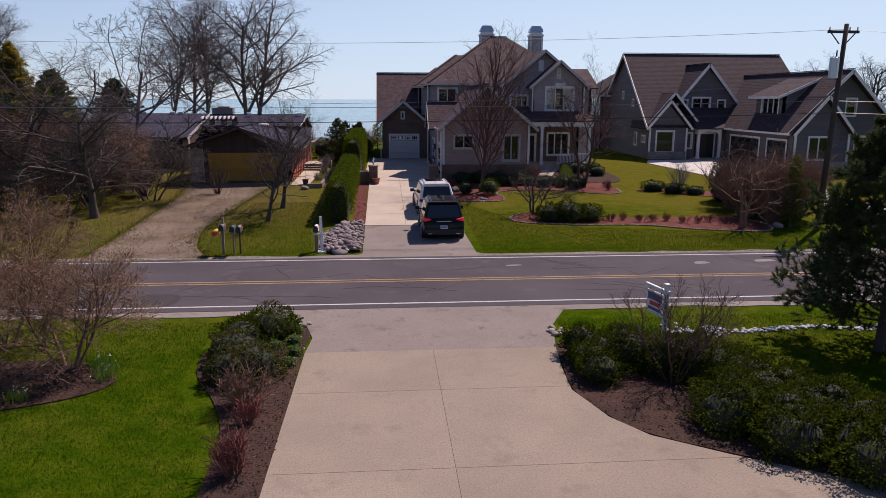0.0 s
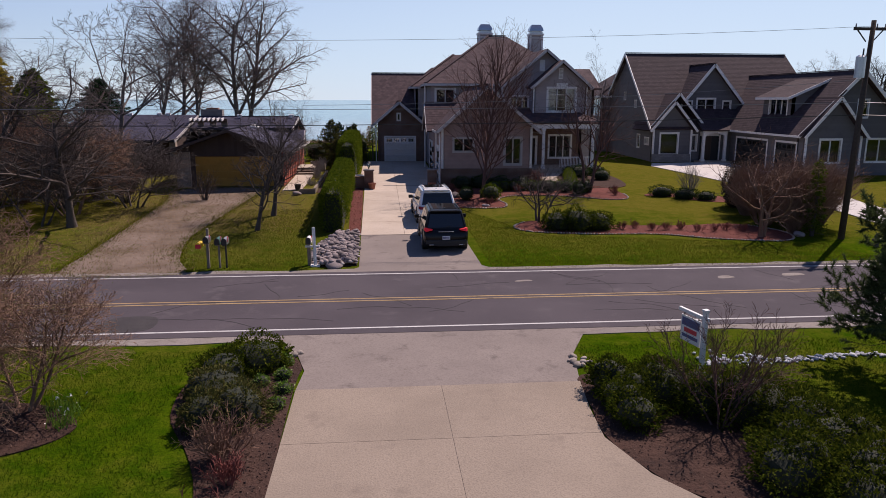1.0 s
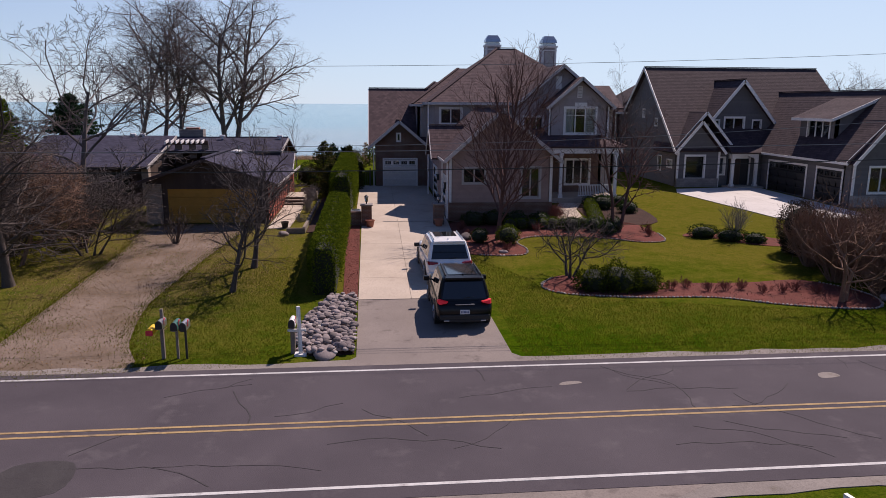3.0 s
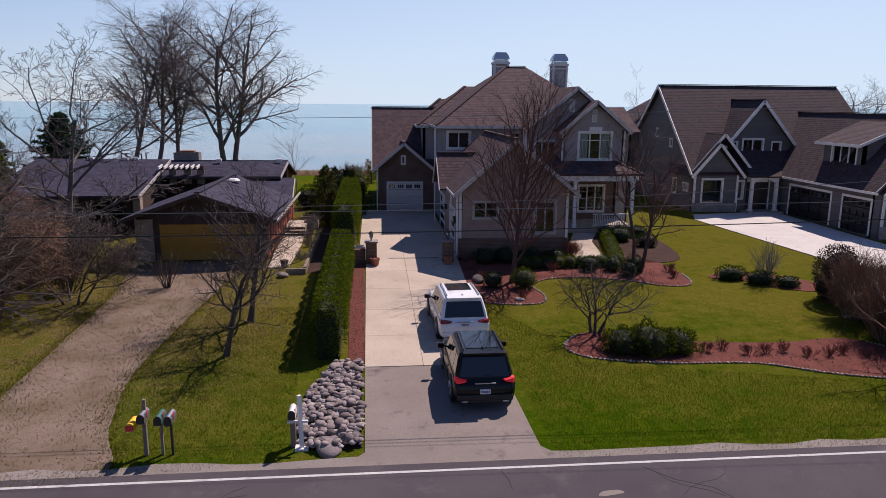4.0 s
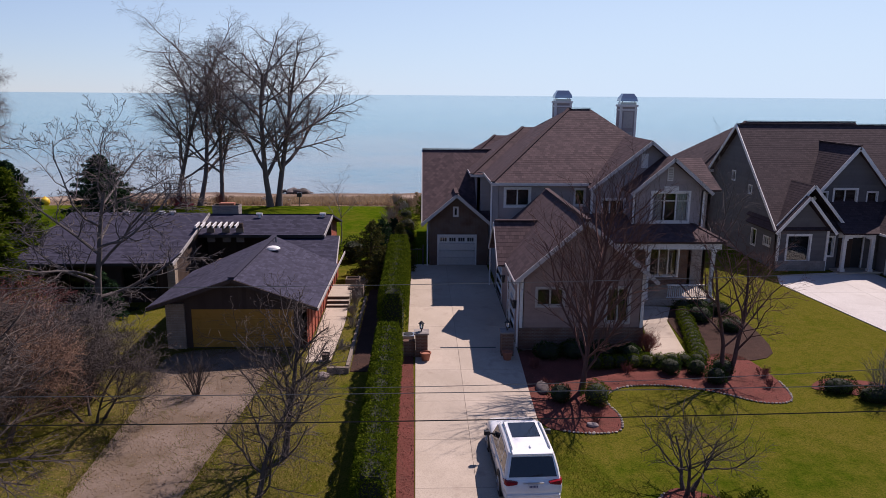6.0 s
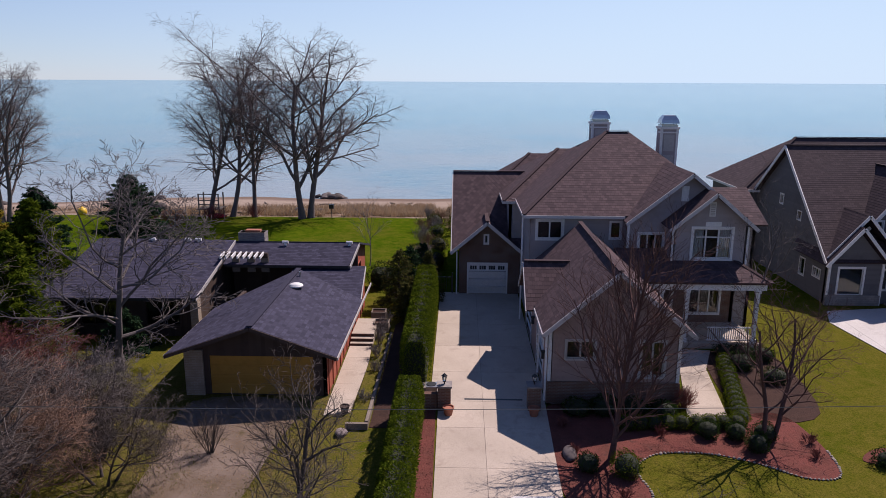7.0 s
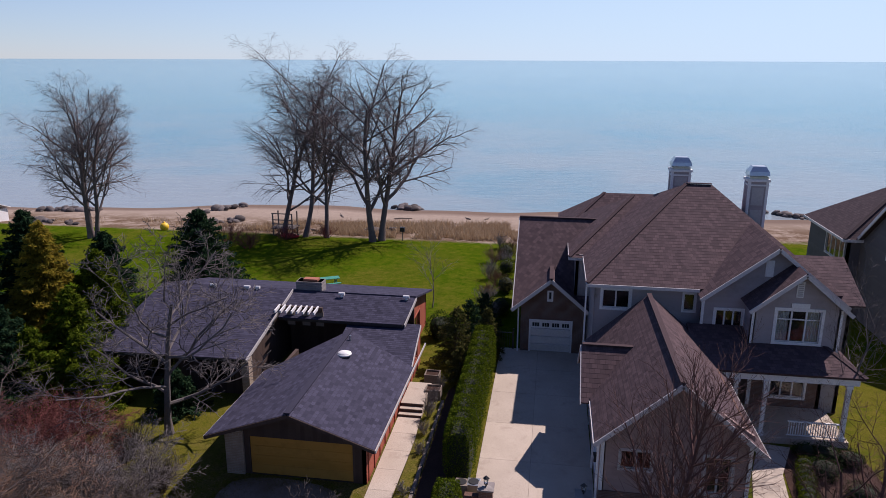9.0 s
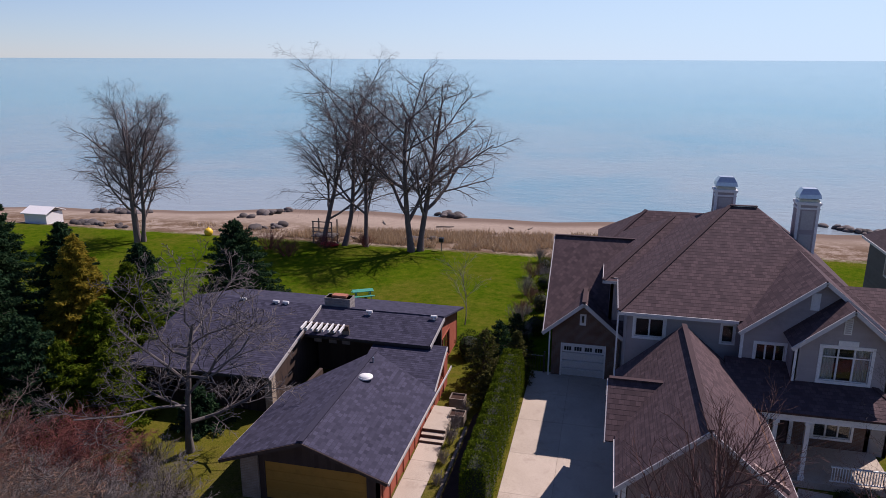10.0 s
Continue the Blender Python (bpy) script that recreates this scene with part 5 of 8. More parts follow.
# garage wing towards the road
m = at(32.3, 67.4, 0, "W")
wall("wall", m, [(0, 0.2), (11.3, 0.2), (11.3, 3.5), (0, 3.5)], [(1.2, 0.25, 6.2, 2.55), (7.6, 0.25, 10.4, 2.55)], M["greysiding"], R)
for u0, u1 in ((1.2, 6.2), (7.6, 10.4)):
    garage_door(R, m, u0, 0.27, u1, 2.55, M["dark"], 4)
    casing(R, m, u0, 0.25, u1, 2.55, 0.16)
roof_face([(31.8, 67.5, 3.25), (31.8, 55.8, 3.25), (36.6, 56.0, 8.15), (36.6, 73.0, 8.15)], RR, R)
roof_face([(41.4, 56.0, 3.25), (41.4, 73.0, 3.25), (36.6, 73.0, 8.15), (36.6, 56.0, 8.15)], RR, R)
m = at(32.3, 56.7, 0, "S")
wall("wall", m, [(0, 0.2), (8.6, 0.2), (8.6, 3.6), (4.3, 7.9), (0, 3.6)], [(5.6, 1.2, 7.6, 2.9), (4.5, 4.6, 5.3, 5.9)], M["greysiding"], R)
window(m, 5.6, 1.2, 7.6, 2.9, R, 2, 1, 0.13)
window(m, 4.5, 4.6, 5.3, 5.9, R, 1, 1, 0.1)
trim_edges(R, [((31.8, 55.97, 3.12), (36.6, 55.97, 8.02)), ((36.6, 55.97, 8.02), (41.4, 55.97, 3.12))], h=0.24)
trim_edges(R, [((31.77, 55.8, 3.15), (31.77, 67.5, 3.15))], h=0.16, name="gutter")
m = at(32.35, 55.95, 0, "S")
wall("wall", m, [(0, 0.2), (4.5, 0.2), (4.5, 3.2), (2.25, 5.8), (0, 3.2)], [(1.25, 1.2, 2.85, 2.9)], M["greysiding"], R)
window(m, 1.25, 1.2, 2.85, 2.9, R, 2, 1, 0.13)
box_part("stone_skirt", (-0.05, 4.55, 0.2, 1.0, 0.0, 0.1), M["stone"], R, "", m)
gable_roof_y(R, RR, 32.0, 37.1, 55.45, 60.5, 3.15, 3.15, 34.57, 6.15)
for x in (32.35, 36.75):
    bm = bmesh.new()
    box(bm, x - 0.02, x + 0.14, 55.87, 55.96, 0.2, 3.2)
    part("corner_board", bm, M["white"], R)
# shed dormer
m = at(33.2, 63.9, 0, "W")
wall("wall", m, [(0, 4.0), (4.4, 4.0), (4.4, 6.15), (0, 6.15)], [(1.0, 4.65, 3.6, 6.0)], M["greysiding"], R)
window(m, 1.0, 4.65, 3.6, 6.0, R, 3, 1, 0.13)
wall("wall", at(33.2, 59.5, 0, "S"), [(0, 4.4), (3.0, 6.9), (3.0, 7.3), (0, 6.15)], [], M["greysiding"], R)
roof_face([(32.6, 64.2, 6.1), (32.6, 59.2, 6.1), (36.4, 59.2, 7.75), (36.4, 64.2, 7.75)], M["roof_right"], R)
trim_edges(R, [((32.58, 59.2, 6.0), (32.58, 64.2, 6.0)), ((32.6, 59.18, 6.0), (36.4, 59.18, 7.65))], h=0.2)
for a, b in (((24.75, YR, 10.46), (41.4, YR, 10.46)), ((36.6, 56.0, 8.2), (36.6, 73.0, 8.2)), ((31.0, 68.9, 9.2), (31.0, 74.2, 9.2)), ((29.6, 84.5, 10.35), (40, 84.5, 10.35)), ((23.7, 80.0, 6.36), (29.6, 84.5, 10.35))):
    bm = bmesh.new()
    beam(bm, a, b, 0.28, 0.05)
    part("ridge_cap", bm, RR, R)
R.matrix_basis = Matrix.Translation((0, 0, 0.55)) @ R.matrix_basis


# ---- plants ----
def sweep(lines):
    """Tubes round many polylines at once: (points, radii) each. Returns vertices and faces."""
    groups = {}
    for pts, rad in lines:
        n = 6 if rad[0] > 0.07 else (4 if rad[0] > 0.02 else 3)
        groups.setdefault((len(pts), n), []).append((pts, rad))
    V, F, base = [], [], 0
    for (k, n), items in groups.items():
        P = np.array([[tuple(p) for p in it[0]] for it in items])
        Rr = np.array([it[1] for it in items])
        T = np.gradient(P, axis=1)
        T /= np.linalg.norm(T, axis=2, keepdims=True) + 1e-9
        ref = np.where(np.abs(T[..., 2:3]) > 0.9, np.array([1.0, 0, 0]), np.array([0, 0, 1.0]))
        A = np.cross(T, ref)
        A /= np.linalg.norm(A, axis=2, keepdims=True) + 1e-9
        B = np.cross(T, A)
        ang = np.arange(n) * 2 * math.pi / n
        ring = P[:, :, None, :] + Rr[:, :, None, None] * (np.cos(ang)[None, None, :, None] * A[:, :, None, :] + np.sin(ang)[None, None, :, None] * B[:, :, None, :])
        m = len(items)
        V.append(ring.reshape(-1, 3))
        idx = np.arange(m * k * n).reshape(m, k, n) + base
        a, b = idx[:, :-1, :], idx[:, 1:, :]
        F.append(np.stack([a, np.roll(a, -1, 2), np.roll(b, -1, 2), b], -1).reshape(-1, 4))
        base += m * k * n
    return np.concatenate(V), np.concatenate(F)


def grow(rng, p, d, L, r, lvl, S, out, tips, rmin=0.004):
    """One branch and all that grows from it. S: per level (pieces, wobble, lift, children, angle, length, first)."""
    seg, wob, lift, kids, ang, ratio, first = S[lvl]
    pts, rad, dirs = [p], [r], [d]
    last = lvl == len(S) - 1
    for i in range(seg):
        d = (d + Vector((rng.gauss(0, wob), rng.gauss(0, wob), rng.gauss(0, wob) + lift))).normalized()
        p = p + d * (L / seg)
        pts.append(p)
        dirs.append(d)
        f = (i + 1) / seg
        rad.append(max(rmin, r * (1 - f * (0.6 if not last else 0.75))))
    out.append((pts, rad))
    if last:
        tips.append((p, d))
        return
    spin = rng.uniform(0, 6.28)
    for c in range(kids):
        f = first + (1 - first) * (c + rng.uniform(0.1, 0.9)) / kids
        i = min(seg - 1, int(f * seg))
        t = f * seg - i
        q = pts[i].lerp(pts[i + 1], t)
        dd = dirs[i + 1]
        side = dd.orthogonal().normalized()
        spin += 2.4 + rng.uniform(-0.5, 0.5)
        side = Matrix.Rotation(spin, 3, dd) @ side
        a = radians(ang * rng.uniform(0.7, 1.25))
        nd = (dd * math.cos(a) + side * math.sin(a)).normalized()
        rr = (rad[i] * (1 - t) + rad[i + 1] * t) * rng.uniform(0.5, 0.72)
        grow(rng, q, nd, L * ratio * rng.uniform(0.75, 1.2) * (1.15 - 0.45 * f), rr, lvl + 1, S, out, tips, rmin)


STYLES = {
    # tall lakeside willow or cottonwood, fine hanging ends
    "tall": [(9, 0.05, 0.05, 12, 40, 0.54, 0.2), (7, 0.09, 0.05, 8, 42, 0.5, 0.2), (5, 0.12, 0.02, 7, 44, 0.5, 0.15), (4, 0.15, -0.06, 6, 46, 0.6, 0.1), (4, 0.16, -0.14, 0, 0, 0, 0)],
    "spread": [(7, 0.07, 0.04, 11, 55, 0.72, 0.24), (6, 0.15, 0.05, 7, 48, 0.5, 0.2), (5, 0.18, 0.05, 6, 48, 0.5, 0.2), (4, 0.2, 0.04, 6, 45, 0.5, 0.2), (3, 0.2, 0.02, 0, 0, 0, 0)],
    "airy": [(6, 0.09, 0.03, 7, 46, 0.62, 0.22), (6, 0.15, 0.07, 6, 44, 0.52, 0.15), (5, 0.17, 0.05, 5, 44, 0.52, 0.15), (4, 0.18, 0.03, 4, 42, 0.55, 0.2), (3, 0.16, 0.02, 0, 0, 0, 0)],
    "upright": [(7, 0.03, 0.03, 26, 36, 0.5, 0.12), (6, 0.07, 0.12, 10, 28, 0.42, 0.12), (5, 0.1, 0.08, 7, 30, 0.45, 0.12), (3, 0.1, 0.05, 0, 0, 0, 0)],
    "young": [(6, 0.06, 0.03, 10, 46, 0.62, 0.22), (6, 0.14, 0.06, 8, 46, 0.5, 0.15), (5, 0.17, 0.05, 6, 44, 0.5, 0.15), (3, 0.18, 0.03, 3, 40, 0.6, 0.2), (3, 0.18, 0.0, 0, 0, 0, 0)],
    "open": [(8, 0.06, 0.03, 13, 48, 0.46, 0.24), (6, 0.14, 0.04, 8, 46, 0.5, 0.15), (5, 0.17, 0.03, 5, 45, 0.5, 0.15), (4, 0.18, 0.0, 4, 42, 0.55, 0.15), (3, 0.18, -0.03, 0, 0, 0, 0)],
    "crooked": [(4, 0.16, 0.02, 7, 60, 1.1, 0.3), (6, 0.25, 0.03, 6, 50, 0.5, 0.2), (5, 0.28, 0.03, 5, 50, 0.5, 0.2), (3, 0.28, 0.02, 0, 0, 0, 0)],
    "vase": [(6, 0.09, 0.05, 8, 26, 0.5, 0.3), (5, 0.12, 0.06, 6, 30, 0.5, 0.2), (4, 0.14, 0.05, 4, 34, 0.5, 0.2), (3, 0.16, 0.04, 0, 0, 0, 0)],
    "bush": [(5, 0.10, 0.05, 6, 30, 0.55, 0.25), (4, 0.14, 0.06, 5, 34, 0.5, 0.2), (3, 0.16, 0.04, 0, 0, 0, 0)],
}


def bare_tree(name, x, y, h, style, mat, label, seed, trunk=0.14, stems=1, lean=0.12, spread=0.3, first=0.62, buds=None, group="", budn=1, budsize=0.05, width=1.0, rmin=0.005):
    """A leafless tree: trunk and branches; stems: how many trunks rise from the root."""
    rng = random.Random(seed)
    z = gz(x, y)
    root = thing(name, (x, y, z), label, name.replace("_", " "), group)
    trunks, limbs, tips = [], [], []
    for s in range(stems):
        a = s * 6.28 / max(1, stems) + rng.uniform(0, 1.2)
        off = spread if stems > 1 else 0.0
        d = Vector((math.cos(a) * lean, math.sin(a) * lean, 1)).normalized()
        out = []
        grow(rng, Vector((x + math.cos(a) * off, y + math.sin(a) * off, z - 0.1)), d, h * first * rng.uniform(0.88, 1.05), trunk, 0, STYLES[style], out, tips, rmin)
        pts, rad = out[0]
        flare = [(p, r) for p, r in zip(pts, rad)]
        flare[0] = (flare[0][0], flare[0][1] * 1.35)
        trunks.append(([f[0] for f in flare], [f[1] for f in flare]))
        limbs += out[1:]
    if width != 1.0:
        for ls in (trunks, limbs):
            for pts, rad in ls:
                for i, p in enumerate(pts):
                    pts[i] = Vector((x + (p.x - x) * width, y + (p.y - y) * width, p.z))
    for t in trunks:
        v, f = sweep([t])
        mesh_np("trunk", v, f, mat, root, smooth=True)
    v, f = sweep(limbs)
    mesh_np("crown", v, f, mat, root)
    if buds:
        rs = np.random.RandomState(seed)
        tp = np.array([tuple(t[0]) for t in tips])
        P = np.repeat(tp, budn, 0) + rs.normal(0, 0.06, (len(tp) * budn, 3))
        v, f = leaf_cards(P, rs, budsize, None)
        mesh_np("bud_spray", v, f, buds, root)
    return root


def leaf_cards(P, rs, size, N=None, slim=0.45):
    """Small pointed leaves at the places P, tilted at random or leaning to the directions N."""
    n = len(P)
    D = rs.normal(0, 1, (n, 3))
    if N is not None:
        D = D * 0.6 + N * 1.0
    D /= np.linalg.norm(D, axis=1, keepdims=True)
    S = np.cross(D, rs.normal(0, 1, (n, 3)))
    S /= np.linalg.norm(S, axis=1, keepdims=True) + 1e-9
    L = size * rs.uniform(0.6, 1.4, (n, 1))
    V = np.stack([P - D * L * 0.5, P + S * L * slim * 0.5, P + D * L * 0.6, P - S * L * slim * 0.5], 1).reshape(-1, 3)
    F = np.arange(n * 4).reshape(n, 4)
    return V, F


def blob_leaves(rs, c, r, n, rough=0.16, top=0.0):
    """Leaf places on an uneven ellipsoid, with their outward directions."""
    D = rs.normal(0, 1, (n, 3))
    D /= np.linalg.norm(D, axis=1, keepdims=True)
    ph = rs.uniform(0, 6.28, (5, 3))
    k = 1 + rough * sum(np.sin(D @ (rs.normal(0, 1, 3) * (2.5 + i)) + ph[i, 0]) for i in range(5)) / 2.2
    rad = k * rs.uniform(0.72, 1.08, n) ** 0.5
    P = np.array(c) + D * np.array(r) * rad[:, None]
    return P, D


def shrub(name, blobs, mat, label, seed, size=0.08, density=220, core=None, group="", slim=0.45, rough=0.16, category="shrub"):
    """A leafy shrub: blobs of (x, y, z over ground, rx, ry, rz)."""
    rs = np.random.RandomState(seed)
    x, y = blobs[0][0], blobs[0][1]
    root = thing(name, (x, y, gz(x, y)), label, category, group)
    Ps, Ns = [], []
    bm = bmesh.new()
    for bx, by, bz, rx, ry, rz in blobs:
        z0 = gz(bx, by)
        n = int(density * 4 * math.pi * ((rx * ry) ** 1.6 + (rx * rz) ** 1.6 + (ry * rz) ** 1.6) ** (1 / 1.6) / 3 ** (1 / 1.6))
        P, D = blob_leaves(rs, (bx, by, z0 + bz), (rx, ry, rz), n, rough)
        keep = P[:, 2] > z0 + 0.02
        Ps.append(P[keep])
        Ns.append(D[keep])
        g = bmesh.ops.create_icosphere(bm, subdivisions=2, radius=1.0)
        for v in g["verts"]:
            k = 0.8 + 0.12 * noise.noise(v.co * 2.3 + Vector((bx, by, seed)))
            q = Vector((bx + v.co.x * rx * k, by + v.co.y * ry * k, z0 + bz + v.co.z * rz * k))
            q.z = max(q.z, z0 - 0.05)
            v.co = q
    # solid filler, coloured as dark as the shaded inside of the shrub
    part("core", bm, core or M["core"], root, "solid dark core with the inner shade in its colour")
    V, F = leaf_cards(np.concatenate(Ps), rs, size, np.concatenate(Ns), slim)
    mesh_np("foliage", V, F, mat, root)
    return root


def hedge(name, x0, x1, y0, y1, h, mat, label, seed, size=0.085, density=300, wob=0.42):
    """A clipped hedge: a long rounded block with uneven leafy faces."""
    rs = np.random.RandomState(seed)
    xc, hw = (x0 + x1) / 2, (x1 - x0) / 2
    root = thing(name, (xc, (y0 + y1) / 2, gz(xc, (y0 + y1) / 2)), label, "hedge")
    per = 2 * h + 2 * hw
    n = int(density * per * (y1 - y0))
    Y = rs.uniform(y0, y1, n)
    s = rs.uniform(0, 1, n) * math.pi
    ex = 0.45
    cx = np.sign(np.cos(s)) * np.abs(np.cos(s)) ** ex
    cz = np.abs(np.sin(s)) ** ex
    lump = np.abs(np.sin(math.pi * (Y - y0) / 1.18 + 0.25 * np.sin(Y * 2.3))) ** 0.6
    bul = 0.78 + wob * 0.75 * lump + rs.normal(0, 0.04, n)
    endk = np.clip(np.minimum(Y - y0, y1 - Y) / 0.5, 0.0, 1.0) ** 0.4
    P = np.stack([xc + cx * hw * bul * (0.75 + 0.25 * endk), Y, np.array([gz(xc, v) for v in Y]) + 0.05 + cz * (h - 0.05) * (0.9 + 0.11 * lump) * (0.8 + 0.2 * endk)], 1)
    ne = int(density * 2 * hw * h)
    for ye, sg in ((y0, -1), (y1, 1)):
        Q = np.stack([rs.uniform(x0 + 0.1, x1 - 0.1, ne), ye + sg * rs.uniform(-0.12, 0.06, ne), gz(xc, ye) + rs.uniform(0.05, h * 0.92, ne)], 1)
        P = np.concatenate([P, Q])
    nt_ = int(density * 2.2 * hw * (y1 - y0))
    Yt = rs.uniform(y0 + 0.1, y1 - 0.1, nt_)
    Xt = rs.uniform(-0.85, 0.85, nt_)
    Zt = np.array([gz(xc, v) for v in Yt]) + h * (0.9 + 0.11 * np.abs(np.sin(math.pi * (Yt - y0) / 1.18 + 0.25 * np.sin(Yt * 2.3))) ** 0.6 - 0.06 * Xt ** 4) + rs.normal(0, 0.04, nt_)
    P = np.concatenate([P, np.stack([xc + Xt * hw, Yt, Zt], 1)])
    N = np.stack([(P[:, 0] - xc) / hw, np.zeros(len(P)), np.full(len(P), 0.5)], 1)
    bm = bmesh.new()
    k = max(2, int((y1 - y0) / 0.8))
    rings = []
    for i in range(k + 1):
        y = y0 + 0.1 + (y1 - y0 - 0.2) * i / k
        g = gz(xc, y)
        rings.append([bm.verts.new((xc + a * hw * 0.74, y, g + b * h * 0.87 - (0.1 if b == 0 else 0))) for a, b in ((-1, 0), (-1, 0.8), (-0.65, 1), (0.65, 1), (1, 0.8), (1, 0))])
    for a, b in zip(rings, rings[1:]):
        for i in range(5):
            bm.faces.new((a[i], a[i + 1], b[i + 1], b[i]))
    bm.faces.new(rings[0])
    bm.faces.new(rings[-1][::-1])
    bmesh.ops.recalc_face_normals(bm, faces=bm.faces)
    # solid block under the leaves; its near-black colour is the hedge's inner shade
    part("core", bm, M["core"], root, "solid dark core with the inner shade in its colour")
    V, F = leaf_cards(P, rs, size, N, 0.5)
    mesh_np("foliage", V, F, mat, root)
    return root


def conifer(name, x, y, h, r, mat, label, seed, dens=1.0, low=0.04, card=0.22, droop=-0.25, trunkmat=None):
    """A conifer: trunk, whorls of boughs and sprays of needles along them."""
    rng = random.Random(seed)
    rs = np.random.RandomState(seed)
    z = gz(x, y)
    root = thing(name, (x, y, z), label, "conifer")
    lines, P, N = [], [], []
    v, f = sweep([([Vector((x, y, z - 0.1)), Vector((x + rng.uniform(-.1, .1), y, z + h * 0.5)), Vector((x, y, z + h))], [0.035 * h * 0.5 + 0.05, 0.02 * h * 0.5 + 0.03, 0.01])])
    mesh_np("trunk", v, f, trunkmat or M["bark"], root, smooth=True)
    k = int(h * 9 * dens)
    for i in range(k):
        t = low + (1 - low) * (i + rng.random()) / k
        L = r * (1 - t) ** 0.75 * rng.uniform(0.72, 1.12) + 0.12
        a = i * 2.4 + rng.uniform(-0.4, 0.4)
        d = Vector((math.cos(a), math.sin(a), 0.25 - droop * 0 + (t - 0.5) * 0.5))
        p = Vector((x, y, z + h * t))
        pts = [p]
        for s in range(4):
            d = (d + Vector((rng.gauss(0, 0.08), rng.gauss(0, 0.08), droop * 0.35))).normalized()
            p = p + d * (L / 4)
            pts.append(p)
        pts[-1] = pts[-1] + Vector((0, 0, 0.04 * L))
        lines.append((pts, [0.012 + 0.012 * L, 0.012 + 0.008 * L, 0.012, 0.009, 0.005]))
        m = int((26 + 60 * L) * dens)
        for s in range(m):
            f0 = rng.uniform(0.12, 1.02) * 4
            j = min(3, int(f0))
            q = pts[j].lerp(pts[j + 1], f0 - j)
            side = Vector((-math.sin(a), math.cos(a), 0)) * rng.gauss(0, 0.17 * L * (1.15 - f0 / 4.2) + 0.05)
            P.append(tuple(q + side + Vector((0, 0, rng.gauss(-0.03, 0.07)))))
            dd = Vector((math.cos(a), math.sin(a), -0.25)) + side.normalized() * 0.8 if side.length > 1e-3 else Vector((math.cos(a), math.sin(a), 0))
            N.append(tuple(dd.normalized()))
    v, f = sweep(lines)
    mesh_np("bough_frame", v, f, trunkmat or M["bark"], root)
    V, F = leaf_cards(np.array(P), rs, card, np.array(N), 0.32)
    mesh_np("foliage", V, F, mat, root)
    return root


def pine(name, x, y, h, r, label, seed):
    """A young pine with long needles in tufts at the ends of its twigs."""
    rng = random.Random(seed)
    rs = np.random.RandomState(seed)
    z = gz(x, y)
    root = thing(name, (x, y, z), label, "pine tree")
    v, f = sweep([([Vector((x, y, z - 0.1)), Vector((x + 0.1, y + 0.05, z + h * 0.5)), Vector((x, y, z + h))], [0.13, 0.08, 0.02])])
    mesh_np("trunk", v, f, M["bark"], root, smooth=True)
    out, tips = [], []
    S = [(5, 0.10, 0.05, 10, 42, 0.42, 0.2), (4, 0.14, 0.08, 5, 40, 0.5, 0.2), (3, 0.12, 0.1, 0, 0, 0, 0)]
    for i in range(int(h * 12)):
        t = 0.08 + 0.9 * (i + rng.random()) / (h * 12)
        a = i * 2.4 + rng.uniform(-0.4, 0.4)
        L = r * (1 - t) ** 0.6 * rng.uniform(0.7, 1.15) + 0.15
        grow(rng, Vector((x, y, z + h * t)), Vector((math.cos(a), math.sin(a), 0.12)).normalized(), L, 0.03, 0, S, out, tips)
    v, f = sweep(out)
    mesh_np("bough_frame", v, f, M["bark"], root)
    n = 62
    B = np.repeat(np.array([tuple(t[0]) for t in tips]), n, 0)
    D = np.repeat(np.array([tuple(t[1]) for t in tips]), n, 0)
    D = D * 0.7 + rs.normal(0, 0.55, D.shape)
    D /= np.linalg.norm(D, axis=1, keepdims=True)
    B = B - np.repeat(np.array([tuple(t[1]) for t in tips]), n, 0) * rs.uniform(0, 0.22, (len(B), 1))
    L = rs.uniform(0.09, 0.17, (len(B), 1))
    Sd = np.cross(D, rs.normal(0, 1, D.shape))
    Sd /= np.linalg.norm(Sd, axis=1, keepdims=True)
    V = np.stack([B - Sd * 0.011, B + Sd * 0.011, B + D * L], 1).reshape(-1, 3)
    mesh_np("foliage", V, np.arange(len(V)).reshape(-1, 3), M["pineneedle"], root)
    return root


def twig_shrub(name, x, y, h, r, mat, label, seed, stems=14, group="", buds=None):
    """A leafless shrub of many thin stems from the ground."""
    rng = random.Random(seed)
    z = gz(x, y)
    root = thing(name, (x, y, z), label, "shrub", group)
    out, tips = [], []
    for s in range(stems):
        a = rng.uniform(0, 6.28)
        k = rng.uniform(0.1, 1.0)
        d = Vector((math.cos(a) * r / h * k, math.sin(a) * r / h * k, 1)).normalized()
        grow(rng, Vector((x + math.cos(a) * 0.18 * r * k, y + math.sin(a) * 0.18 * r * k, z - 0.05)), d, h * rng.uniform(0.55, 0.85), 0.012 + 0.006 * h, 0, STYLES["bush"], out, tips, 0.005)
    v, f = sweep(out)
    mesh_np("stem_crown", v, f, mat, root)
    if buds:
        rs = np.random.RandomState(seed)
        tp = np.array([tuple(t[0]) for t in tips])
        V, F = leaf_cards(tp, rs, 0.07)
        mesh_np("bud_spray", V, F, buds, root)
    return root


def scatter(poly, n, rs):
    xs_, ys_ = [p[0] for p in poly], [p[1] for p in poly]
    out = []
    while len(out) < n:
        x, y = rs.uniform(min(xs_), max(xs_)), rs.uniform(min(ys_), max(ys_))
        if inside(poly, x, y):
            out.append((x, y))
    return out


